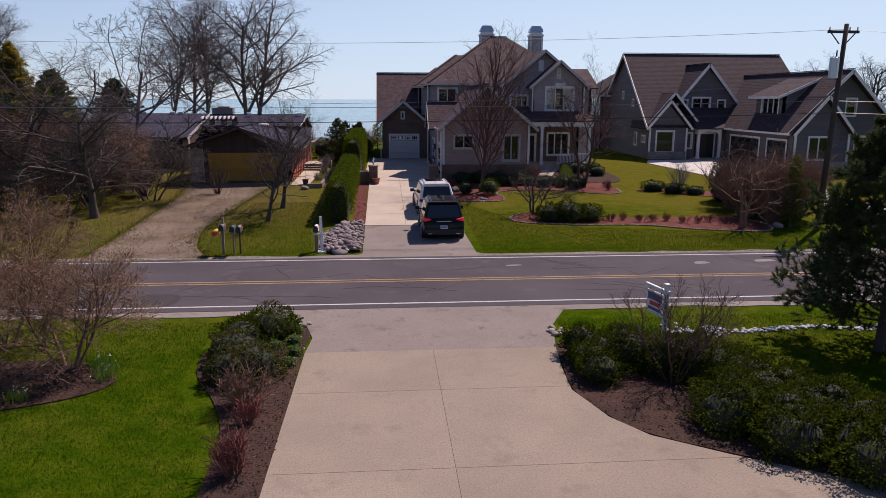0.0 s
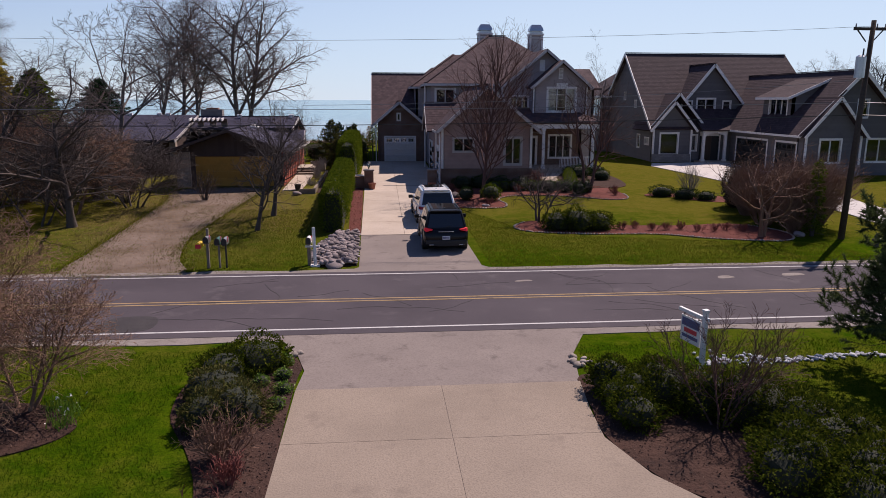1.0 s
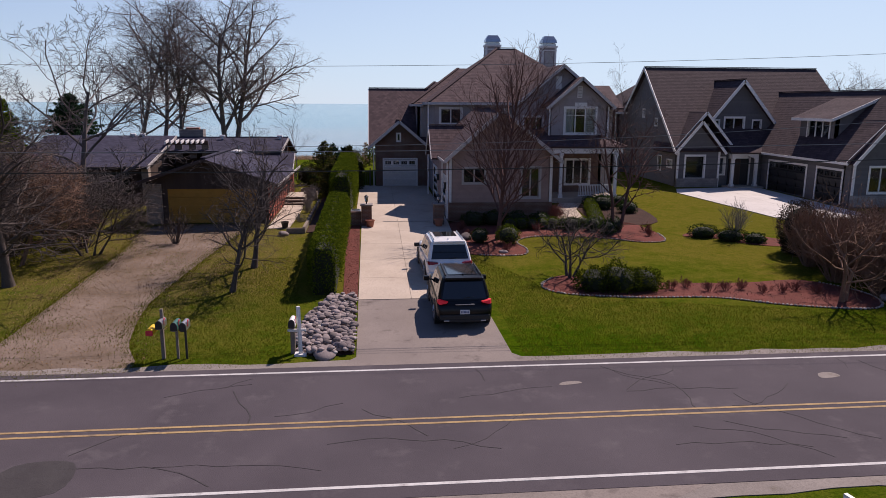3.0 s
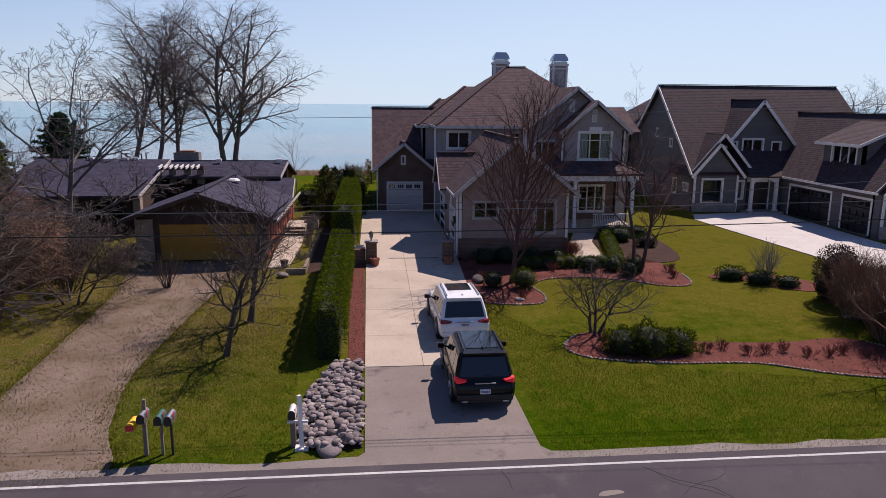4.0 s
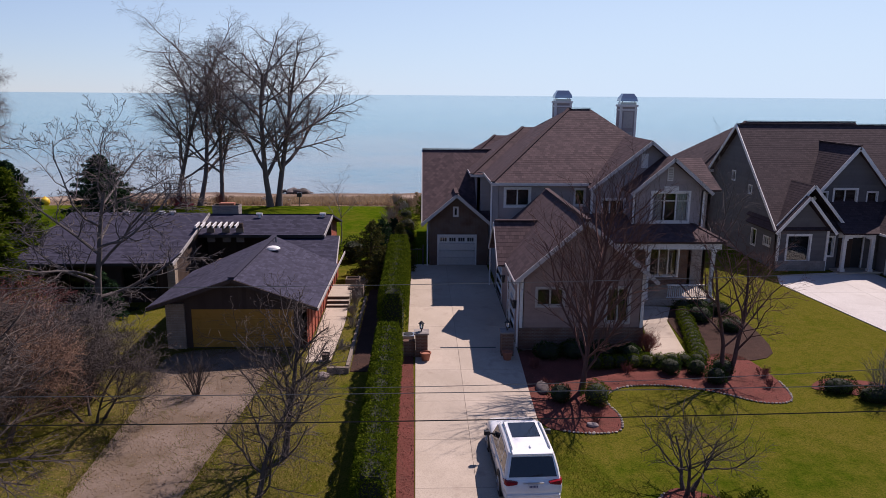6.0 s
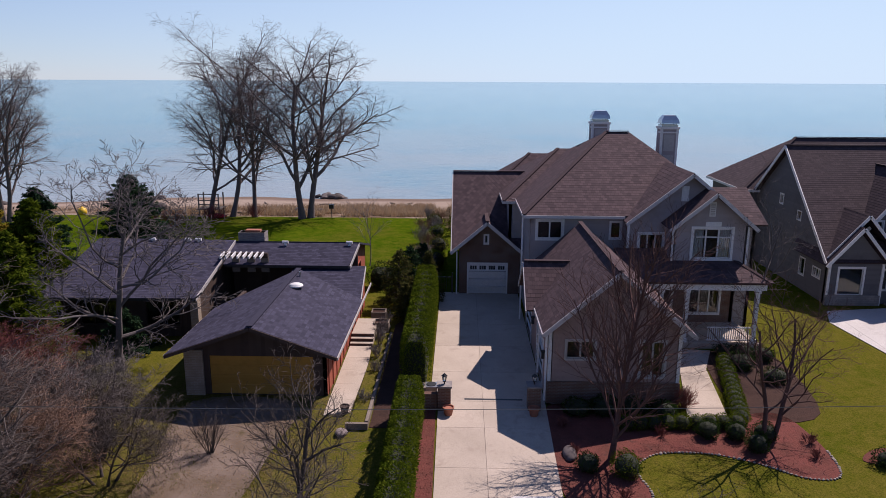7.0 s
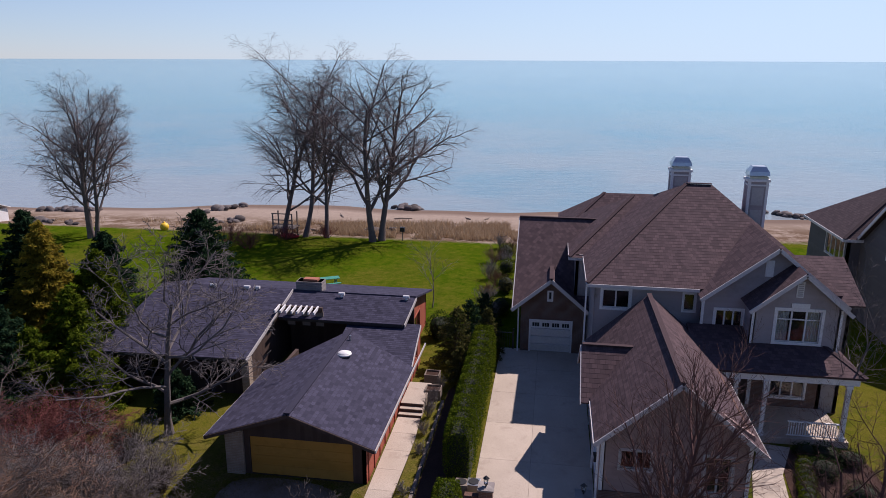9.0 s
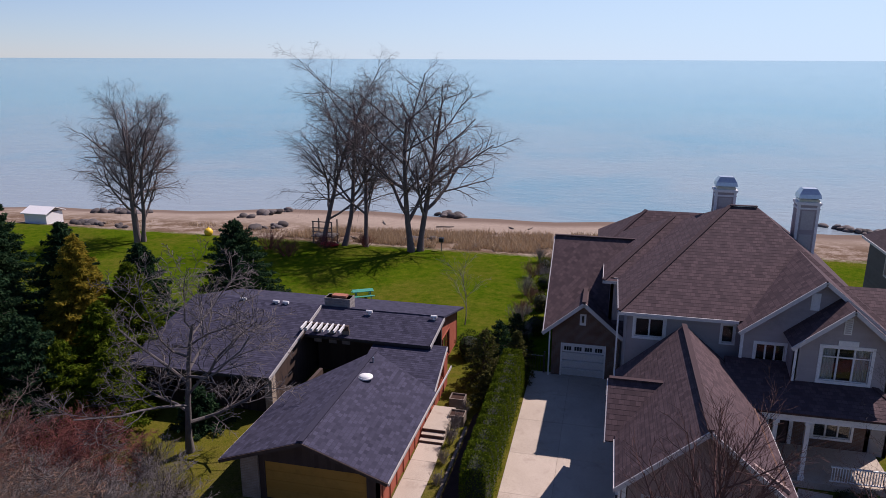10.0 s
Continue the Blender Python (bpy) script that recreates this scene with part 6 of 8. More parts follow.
def blades(name, pts, mat, label, rs, h0, h1, w, lean=0.5, category="grass"):
    """Upright blades of grass or reeds, as one object."""
    n = len(pts)
    P = np.array([(x, y, gz(x, y)) for x, y in pts])
    a = rs.uniform(0, 6.28, n)
    H = rs.uniform(h0, h1, n)[:, None]
    S = np.stack([np.cos(a), np.sin(a), np.zeros(n)], 1)
    T = np.stack([rs.normal(0, lean, n), rs.normal(0, lean, n), np.ones(n)], 1)
    V = np.stack([P - S * w, P + S * w, P + T * H], 1).reshape(-1, 3)
    ob = mesh_np(name, V, np.arange(n * 3).reshape(n, 3), mat)
    return tagged(ob, label, category, kind="stuff")


# -- near side of the road --
g1 = "bronze-budded garden trees"
bare_tree("ornamental_tree", -7.3, 18.9, 3.9, "young", M["tantwig"], "small multi-stemmed tree with bronze spring buds in a mulch bed", 11, 0.045, 4, 0.4, 0.12, 0.6, M["bud"], g1, 1, 0.045, 1.2, 0.004)
bare_tree("ornamental_tree", -9.6, 20.6, 5.0, "young", M["tantwig"], "small multi-stemmed tree with bronze spring buds in a mulch bed", 12, 0.045, 4, 0.4, 0.12, 0.6, M["bud"], g1, 1, 0.045, 1.2, 0.004)
bare_tree("ornamental_tree", -10.6, 17.4, 5.4, "young", M["tantwig"], "small multi-stemmed tree with bronze spring buds in a mulch bed", 13, 0.045, 4, 0.4, 0.12, 0.6, M["bud"], g1, 1, 0.045, 1.2, 0.004)
bare_tree("ornamental_tree", 6.75, 16.95, 2.3, "vase", M["redbark"], "small vase-shaped bare tree with reddish twigs among the yews", 14, 0.026, 6, 0.42, 0.06, 0.78, None, "", 1, 0.04, 1.1, 0.0035)
yl = "dark green spreading yew beside the driveway"
shrub("yew", [(-2.85, 20.9, 0.28, 0.75, 0.7, 0.48), (-3.5, 20.2, 0.28, 0.6, 0.7, 0.45)], M["yewgreen"], yl, 21, 0.065, 950, group="yews by the drive", rough=0.24)
shrub("yew", [(-3.4, 19.0, 0.3, 0.75, 0.7, 0.52), (-2.8, 18.1, 0.28, 0.65, 0.65, 0.48), (-3.35, 17.8, 0.28, 0.5, 0.5, 0.46)], M["juniper"], "bronze-green spreading juniper beside the driveway", 22, 0.065, 950, group="yews by the drive", rough=0.24)
for i, (x, y) in enumerate(((-2.15, 20.2), (-2.05, 19.4), (-2.6, 19.85), (-2.2, 21.1), (-2.1, 18.6))):
    shrub("perennial_clump", [(x, y, 0.1, 0.2, 0.2, 0.16)], M["freshleaf"], "small mound of fresh green leaves in mulch", 30 + i, 0.06, 700, group="perennials", category="plant")
twig_shrub("bare_shrub", -2.75, 16.5, 0.95, 0.8, M["tantwig"], "leafless tan-stemmed shrub in brown mulch", 41, 26, "dormant shrubs")
twig_shrub("bare_shrub", -2.5, 15.5, 0.6, 0.5, M["redtwig"], "leafless russet-stemmed shrub in brown mulch", 42, 16, "dormant shrubs")
twig_shrub("bare_shrub", -2.35, 13.6, 0.9, 0.6, M["redtwig"], "leafless russet-stemmed shrub in brown mulch", 43, 22, "dormant shrubs")
rngh = random.Random(3)
HEDGE = [(5.25, 18.75, 0.6), (6.05, 18.3, 0.7), (6.9, 17.9, 0.72), (7.7, 17.3, 0.78), (8.1, 16.4, 0.8), (8.2, 15.5, 0.8), (8.7, 14.6, 0.82), (9.3, 13.8, 0.85), (7.35, 15.2, 0.72), (7.9, 14.1, 0.75), (8.8, 13.1, 0.78), (5.2, 18.0, 0.5), (9.9, 13.0, 0.8), (7.0, 14.75, 0.62), (7.7, 13.7, 0.65), (8.7, 12.75, 0.7), (9.5, 12.4, 0.7), (5.15, 17.2, 0.45)]
for i, (x, y, r) in enumerate(HEDGE):
    r *= 1.1
    shrub("yew", [(x, y, 0.3, r, r * 0.95, r * 0.72), (x + rngh.uniform(-.35, .35), y + rngh.uniform(-.35, .35), 0.5, r * 0.6, r * 0.6, r * 0.55)], M["yewgreen"], "dark green feathery yew in a row along the driveway", 50 + i, 0.062, 950, group="yew row", rough=0.26)
pine("pine_tree", 12.9, 18.6, 6.2, 2.4, "dark green long-needled pine at the lawn's edge", 71)
twig_shrub("dormant_stalks", -7.9, 17.6, 0.4, 0.5, M["tantwig"], "cut dry stalks in brown mulch", 44, 10)
for i, (x, y) in enumerate(((-6.3, 18.6), (-6.15, 18.1), (-6.6, 18.9), (-7.6, 17.0), (-8.3, 16.8))):
    rs = np.random.RandomState(80 + i)
    root = thing("daffodil_clump", (x, y, gz(x, y)), "clump of green bulb leaves with a few pale flowers", "plant", "bulb clumps")
    pts = np.array([(x + rs.normal(0, 0.13), y + rs.normal(0, 0.13)) for _ in range(70)])
    P = np.array([(a, b, gz(a, b)) for a, b in pts])
    T = np.stack([rs.normal(0, .35, 70), rs.normal(0, .35, 70), np.ones(70)], 1) * rs.uniform(.2, .36, (70, 1))
    S = np.stack([np.cos(pts[:, 0] * 40), np.sin(pts[:, 0] * 40), np.zeros(70)], 1) * 0.014
    mesh_np("foliage", np.stack([P - S, P + S, P + T], 1).reshape(-1, 3), np.arange(210).reshape(-1, 3), M["freshleaf"], root)
    V, F = leaf_cards((P + T)[:9], rs, 0.06)
    mesh_np("flower_head", V, F, M["white"], root, "pale flowers")

# -- the yards across the road --
sl = "leafless young tree on the lawn with forking grey branches"
bare_tree("young_tree", -5.75, 38.5, 7.2, "young", M["bark"], sl, 101, 0.11, 1, 0.05, first=0.6, group="lawn trees", width=1.15)
bare_tree("young_tree", -5.5, 42.2, 7.6, "young", M["bark"], sl, 102, 0.13, 1, 0.08, first=0.6, group="lawn trees", width=1.1)
bare_tree("shade_tree", -14.8, 39.9, 8.6, "spread", M["bark"], "spreading leafless shade tree on dry lawn", 103, 0.2, 1, 0.05, first=0.62, width=1.65, rmin=0.006)
bare_tree("shade_tree", -19.6, 41.8, 9.5, "spread", M["bark"], "spreading leafless shade tree on dry lawn", 104, 0.2, 1, 0.05, first=0.62, width=1.6, rmin=0.006)
bare_tree("shade_tree", -17.8, 55.4, 11.0, "spread", M["greybark"], "grey-barked leafless tree before the low house", 105, 0.2, 1, 0.05, 0.15, 0.74, width=1.12, rmin=0.011)
bare_tree("birch_tree", 17.2, 60.0, 10.8, "airy", M["greybark"], "slender grey leafless birch between two houses", 109, 0.07, 1, 0.04, 0.12, 0.72, width=0.75, rmin=0.0035)
bare_tree("pear_tree", 6.4, 47.3, 9.5, "upright", M["redbark"], "upright leafless pear tree with dense reddish twigs in red mulch", 106, 0.12, 1, 0.02, first=0.8, width=1.25)
bare_tree("lawn_tree", 13.4, 48.9, 8.6, "airy", M["redbark"], "two-trunked leafless tree in a mulch bed", 107, 0.11, 2, 0.1, 0.22, 0.66, rmin=0.004)
bare_tree("crab_apple", 8.3, 39.8, 3.7, "crooked", M["bark"], "low crooked leafless crab apple in a mulch island", 108, 0.07, 3, 0.3, 0.12, 0.55)
for i, (x, y, h, r, st) in enumerate(((19.6, 38.4, 2.6, 1.6, 60), (20.6, 36.6, 3.0, 1.7, 60), (21.0, 39.4, 2.8, 1.7, 60), (19.8, 36.2, 1.6, 1.0, 40), (21.9, 37.8, 3.2, 1.8, 60), (20.0, 41.0, 2.6, 1.3, 55))):
    twig_shrub("forsythia", x, y, h * 1.12, r, M["tantwig"], "tall dense leafless shrub with tan-brown stems", 700 + i, int(st * 1.7), "shrub screen by the road")
shrub("juniper", [(20.85, 43.3, 1.2, 1.0, 1.0, 1.4), (20.9, 43.4, 0.6, 0.9, 0.9, 0.7)], M["bronze"], "tall dense dark bronze rounded shrub in a mulch bed", 124, 0.08, 520, rough=0.1)
shrub("juniper", [(21.3, 41.2, 1.1, 1.1, 1.2, 1.3), (22.2, 39.6, 1.2, 1.2, 1.3, 1.4)], M["bronze"], "dense dark bronze shrub in a thicket by the road", 128, 0.08, 480, rough=0.2)
bare_tree("young_tree", 17.9, 35.6, 4.8, "crooked", M["tantwig"], "leafless tan-barked small tree at the end of a mulch island", 127, 0.09, 2, 0.2, 0.12, 0.6)
conifer("arborvitae", 20.4, 35.6, 3.5, 0.7, M["arbor"], "slender yellow-green arborvitae among bare shrubs", 125, 1.2, card=0.13)
shrub("yew", [(8.8, 37.9, 0.35, 0.8, 0.75, 0.6), (9.7, 37.8, 0.42, 0.95, 0.85, 0.68), (10.7, 37.8, 0.35, 0.8, 0.75, 0.6)], M["yewgreen"], "low dark clipped yew mound in a mulch island", 126, 0.075, 620, rough=0.24)
for i in range(9):
    x, y = 11.9 + i * 0.72, 37.7 - 0.12 * i + 0.3 * math.sin(i * 2)
    twig_shrub("barberry", x, y, 0.5, 0.4, M["redtwig"], "small leafless russet shrub in red mulch", 130 + i, 9, "island shrubs")
for i, (x, y, r) in enumerate(((5.3, 46.5, 0.5), (6.8, 46.2, 0.62), (9.6, 50.9, 0.5), (11.0, 49.3, 0.5), (12.2, 49.2, 0.48), (13.3, 49.0, 0.55), (12.7, 48.2, 0.5))):
    shrub("boxwood", [(x, y, r * 0.75, r, r, r * 0.85)], M["arbor"] if i == 1 else M["yew"], "round clipped boxwood in red mulch", 150 + i, 0.06, 520, group="clipped boxwoods")
for i, (x, y, r) in enumerate(((5.6, 51.2, 0.7), (6.9, 51.3, 0.75), (8.2, 51.2, 0.7), (9.6, 51.4, 0.6), (14.9, 58.4, 0.6), (15.8, 58.2, 0.7), (16.8, 57.8, 0.7), (15.2, 56.6, 0.8), (16.3, 54.9, 0.7))):
    shrub("boxwood", [(x, y, r * 0.5, r, r * 0.9, r * 0.65)], M["yew"], "dark green foundation shrub by the house wall", 160 + i, 0.065, 420, group="foundation shrubs")
for k, line in enumerate(([(7.6 + 0.62 * i, 49.9 + 0.03 * i) for i in range(9)], [(12.9 + 0.12 * i, 50.6 + 0.5 * i) for i in range(14)])):
    shrub("boxwood_hedge", [(x, y, 0.3, 0.45, 0.4, 0.38) for x, y in line], M["arbor"], "low clipped boxwood hedge along the front walk", 170 + 30 * k, 0.06, 480, group="clipped hedges", rough=0.1)
twig_shrub("barberry", 10.7, 51.9, 1.1, 0.75, M["redtwig"], "round leafless russet shrub by the front walk", 171, 40)
twig_shrub("bare_shrub", 19.3, 46.5, 2.2, 1.0, M["palebark"], "leafless vase-shaped shrub on the lawn", 172, 12)
shrub("yew", [(17.8, 47.3, 0.25, 0.8, 0.5, 0.42), (18.9, 46.4, 0.25, 0.8, 0.55, 0.42), (20.0, 45.8, 0.22, 0.6, 0.5, 0.36)], M["yew"], "low dark yew along a small mulch bed", 173, 0.075, 420)
for i, (x, y) in enumerate(((6.4, 44.6), (7.0, 47.3), (5.0, 47.7), (9.0, 49.3), (14.9, 47.6), (15.2, 48.9), (4.8, 50.0))):
    twig_shrub("barberry", x, y, 0.55, 0.45, M["redtwig"], "small leafless russet shrub in red mulch", 180 + i, 12, "bed shrubs")
hedge("arborvitae_hedge", -2.7, -1.5, 37.8, 50.9, 2.1, M["arbor"], "clipped arborvitae hedge along the driveway", 190)
hedge("arborvitae_hedge", -2.75, -1.35, 53.2, 66.0, 3.0, M["arbor"], "tall clipped arborvitae hedge along the driveway", 191)
for i, (x, y, h, r) in enumerate(((-3.9, 66.4, 3.8, 2.1), (-3.4, 69.0, 3.4, 1.7), (-2.0, 67.6, 3.4, 1.3), (-2.6, 71.8, 3.0, 1.6), (-3.3, 63.6, 2.4, 1.3))):
    conifer("spruce", x, y, h, r, M["spruce" if i % 2 else "juniper"], "dark green bushy evergreen beside the hedge", 200 + i, 1.5, card=0.16)
for i in range(13):
    x, y = -2.6 + 0.9 * math.sin(i * 1.9), 74 + i * 1.75
    if i % 3 == 1:
        shrub("boxwood", [(x, y, 0.7, 0.8, 0.8, 0.8)], M["arbor"] if i % 2 else M["juniper"], "rounded green shrub along the lot line", 210 + i, 0.09, 260, group="lot line shrubs")
    else:
        twig_shrub("bare_shrub", x, y, 1.7, 1.2, M["tantwig"] if i % 2 else M["palebark"], "leafless tangled shrub along the lot line", 210 + i, 20, "lot line shrubs")
for i, (x, y) in enumerate(((-0.6, 88), (-1.0, 91), (-0.2, 94), (0.6, 97))):
    conifer("arborvitae", x, y, 2.3, 0.7, M["reed"] if i % 2 else M["arbor"], "narrow tan and green evergreen by the lot line", 230 + i, 1.1, card=0.14)
bare_tree("sapling", -7.2, 76.4, 5.6, "vase", M["palebark"], "thin leafless sapling on the back lawn", 240, 0.045, 1, 0.02, first=0.95, width=1.3)
shrub("yew", [(-5.6, 70.5, 0.8, 1.0, 1.0, 0.95)], M["yew"], "rounded dark shrub beside the low house", 241, 0.09, 300)

# -- thickets and conifers beside the low house --
for i, (x, y, h, r, m) in enumerate(((-14.5, 46.8, 2.0, 1.6, "tantwig"), (-16.6, 48.2, 2.4, 2.0, "redtwig"), (-18.8, 49.6, 3.0, 2.2, "redtwig"), (-21.4, 50.4, 3.2, 2.4, "redtwig"), (-20.2, 47.0, 3.0, 2.2, "tantwig"), (-23.5, 48.4, 3.4, 2.4, "redtwig"), (-17.2, 45.2, 2.2, 1.8, "tantwig"), (-25.8, 51.0, 3.2, 2.2, "redtwig"), (-23.6, 44.8, 3.4, 2.4, "tantwig"), (-10.2, 47.3, 1.8, 0.9, "redtwig"), (-15.6, 50.6, 1.8, 1.4, "tantwig"), (-18.6, 52.6, 2.2, 1.8, "tantwig"), (-27.6, 48.0, 4.0, 2.8, "redtwig"), (-26.0, 43.6, 4.2, 2.8, "tantwig"), (-20.8, 43.0, 3.2, 2.4, "redtwig"), (-22.8, 53.6, 3.0, 2.2, "redtwig"))):
    m = "bark" if x > -19 else ("redbark" if m == "redtwig" and y < 48 else m)
    twig_shrub("bare_shrub", x, y, h, r, M[m], "dense leafless thicket shrub with " + {"redtwig": "red", "redbark": "dark reddish", "bark": "grey-brown", "tantwig": "tan"}[m] + " twigs", 250 + i, 40 if i != 9 else 14, "thicket")
for i, (x, y, h, r, m) in enumerate(((-28.4, 61.0, 8.8, 2.4, "larch"), (-32.5, 57.0, 10.0, 3.0, "spruce"), (-25.2, 58.6, 6.0, 2.0, "arbor"), (-27.4, 55.6, 6.0, 2.3, "spruce"), (-29.4, 52.8, 5.6, 2.4, "arbor"), (-26.2, 76.0, 6.6, 2.9, "spruce"), (-35.5, 62.0, 11.0, 3.0, "spruce"), (-23.2, 56.4, 4.4, 1.8, "arbor"), (-26.0, 62.5, 7.0, 2.2, "arbor"), (-18.6, 57.8, 2.2, 1.2, "spruce"), (-31.0, 63.0, 9.0, 2.8, "spruce"), (-28.2, 66.6, 7.0, 2.4, "spruce"), (-31.4, 54.0, 7.5, 2.6, "spruce"), (-34.5, 52.5, 8.5, 2.8, "arbor"), (-26.0, 56.2, 4.6, 2.0, "arbor"))):
    r *= 1.5
    h *= 1.1
    conifer("spruce" if m == "spruce" else ("larch" if m == "larch" else "arborvitae"), x, y, h, r, M[m], {"spruce": "tall dark green spruce with drooping boughs", "larch": "feathery yellow-green conifer beside dark spruces", "arbor": "bushy green conifer in a shelter belt"}[m], 270 + i, 1.8, card=0.24)

for i, (x, y, h, m) in enumerate(((-13.6, 45.2, 4.2, "bark"), (-16.2, 43.2, 5.6, "tantwig"), (-18.4, 46.6, 5.6, "greybark"), (-21.2, 45.4, 6.2, "tantwig"), (-15.9, 48.6, 4.4, "greybark"), (-20.2, 50.0, 5.0, "redtwig"), (-24.0, 47.2, 6.0, "redbark"), (-16.6, 40.4, 5.0, "bark"))):
    bare_tree("thicket_tree", x, y, h, "young", M[m], "small leafless multi-stemmed tree in a tangled thicket", 370 + i, 0.055, 4, 0.5, 0.3, 0.7, group="thicket trees", width=1.2, rmin=0.006)

# -- lakeside trees --
for i, (x, y, h, st, tr, sd) in enumerate(((-16.6, 96.0, 20.4, 2, 0.34, 301), (-22.4, 96.6, 19.4, 1, 0.25, 302), (-24.8, 96.4, 20.4, 1, 0.27, 303), (-27.4, 96.8, 19.6, 1, 0.28, 304), (-47.5, 92.4, 17.6, 3, 0.24, 305))):
    bare_tree("willow", x, y, h, "tall", M["willowbark"], "tall leafless lakeside willow with fine hanging twigs", sd, tr, st, 0.13, 0.4, 0.72, group="lakeside willows", width=1.05 if x < -40 else 1.25, rmin=0.0055)
bare_tree("birch_tree", 62.0, 102.0, 13.2, "open", M["palebark"], "pale leafless tree far off by the lake", 331, 0.18, 2, 0.12, 0.3, 0.8)
bare_tree("birch_tree", 55.0, 80.0, 11.0, "open", M["bark"], "leafless tree beyond the dark house", 332, 0.18, 2, 0.12, 0.3, 0.8)
bare_tree("birch_tree", 47.0, 62.0, 9.0, "open", M["bark"], "leafless tree beyond the dark house", 333, 0.15, 2, 0.12, 0.3, 0.8)
for i, (x, y, h, r) in enumerate(((-29, 91, 2.2, 2.4), (-32, 93, 2.4, 2.6), (-26.5, 95, 1.8, 2.0), (-34, 90, 2.0, 2.2), (-22.5, 96.5, 1.6, 1.6))):
    twig_shrub("bare_shrub", x, y, h, r, M["redtwig"], "reddish leafless shrub at the edge of the back lawn", 340 + i, 30, "lawn edge shrubs")

# -- reeds and near grass --
rs = np.random.RandomState(77)
rp = [p for p in scatter([(-34, 100), (-14, 98.8), (0, 100), (14, 99), (18, 107), (2, 113), (-12, 111), (-30, 107)], 34000, rs) if noise.noise(Vector((p[0] * 0.25, p[1] * 0.25, 3))) > -0.25]
blades("dune_grass", rp, M["reed"], "dry tan dune grass above the beach", rs, 0.3, 0.95, 0.04, 0.4)
rp = [p for p in scatter([(-60, 101), (-40, 101), (-27, 103), (-27, 108), (-60, 106)], 3000, rs) if noise.noise(Vector((p[0] * 0.2, p[1] * 0.2, 7))) > 0.1]
blades("dune_grass", rp, M["reed"], "thin dry dune grass on the sand", rs, 0.2, 0.6, 0.03, 0.35)
near_lawns = [(-16, 11.5), (-2.9, 11.5), (-3.2, 15), (-4.4, 17.5), (-4.5, 20.8), (-3.2, 22.2), (-16, 22.2)]
rp = [p for p in scatter(near_lawns, 60000, rs) if not inside(BED_LOOP["bed_round"], *p)]
blades("grass", rp, M["blade"], "short green lawn grass", rs, 0.03, 0.075, 0.006, 0.5)
rp = [p for p in scatter([(5.2, 21.9), (16, 21.9), (16, 12.5), (10.6, 12.8), (9.4, 15.8), (8.1, 17.9), (6.3, 19.7), (5.1, 20.4)], 34000, rs)]
blades("grass", rp, M["blade"], "short green lawn grass", rs, 0.03, 0.075, 0.006, 0.5)
rp = scatter([(4.4, 30.4), (21, 30.4), (20, 34), (15, 35), (10, 36.2), (7, 37), (6.5, 39.5), (4.4, 44)], 36000, rs) + scatter([(-7.2, 30.4), (-2.8, 30.6), (-3, 37), (-3.6, 44), (-7.4, 44), (-7.8, 36)], 22000, rs)
blades("grass", rp, M["blade_dry"], "short yellow-green lawn grass with worn places", rs, 0.03, 0.08, 0.008, 0.5)
rp = []
for a, b in zip(GRAVEL, GRAVEL[1:] + GRAVEL[:1]):
    rp += [(a[0] + (b[0] - a[0]) * t + rs.normal(0, 0.22), a[1] + (b[1] - a[1]) * t + rs.normal(0, 0.22)) for t in rs.uniform(0, 1, int(260 * math.dist(a, b)))]
rp += [p for p in scatter(GRAVEL, 9000, rs) if noise.noise(Vector((p[0] * 0.7, p[1] * 0.25, 5))) > 0.12]
blades("grass", rp, M["blade_dry"], "thin grass creeping over the gravel drive", rs, 0.03, 0.09, 0.012, 0.6)
# bark chips that stand out of the mulch
for nm in ("bed_near_left", "bed_round", "bed_near_right", "bed_front", "bed_island", "bed_drive"):
    pts = np.array([(x, y, gz(x, y) + 0.035) for x, y in scatter(BED_LOOP[nm], 2600 if "near" in nm else 1500, rs)])
    V, F = leaf_cards(pts + rs.normal(0, 0.006, pts.shape), rs, 0.05, None, 0.5)
    tagged(mesh_np("bark_chips", V, F, M["chip_red"] if "near" not in nm and "round" not in nm else M["chip_brown"]), "loose shredded bark chips", "mulch", kind="stuff")

lp = scatter([(-13.2, 30.3), (-6.8, 30.3), (-7.2, 38), (-5.8, 48), (-6.0, 52), (-14.5, 52), (-14.5, 40)], 9000, rs) + scatter([(-16, 38), (-3.6, 38), (-3.6, 50), (-18, 52)], 6000, rs)
pts = np.array([(x, y, gz(x, y) + 0.03) for x, y in lp])
V, F = leaf_cards(pts, rs, 0.045, None, 0.6)
tagged(mesh_np("leaf_litter", V, F, M["leaf_litter"]), "scattered dead brown leaves on gravel and lawn", "leaves", kind="stuff")


# ---- cars ----
def paint(name, c, metal=0.0, rough=0.25, coat=0.5):
    mat, nt, b = material(name, rough, metal, 0.25)
    b.inputs["Coat Weight"].default_value = coat
    b.inputs["Coat Roughness"].default_value = 0.04
    p = world_pos(nt)
    col = mixc(nt, ramp(nt, noise_at(nt, p, 3.0, 5), 0.45, 0.8), c, tuple(v * 0.9 + 0.004 for v in c))
    nt.links.new(col, b.inputs["Base Color"])
    return mat


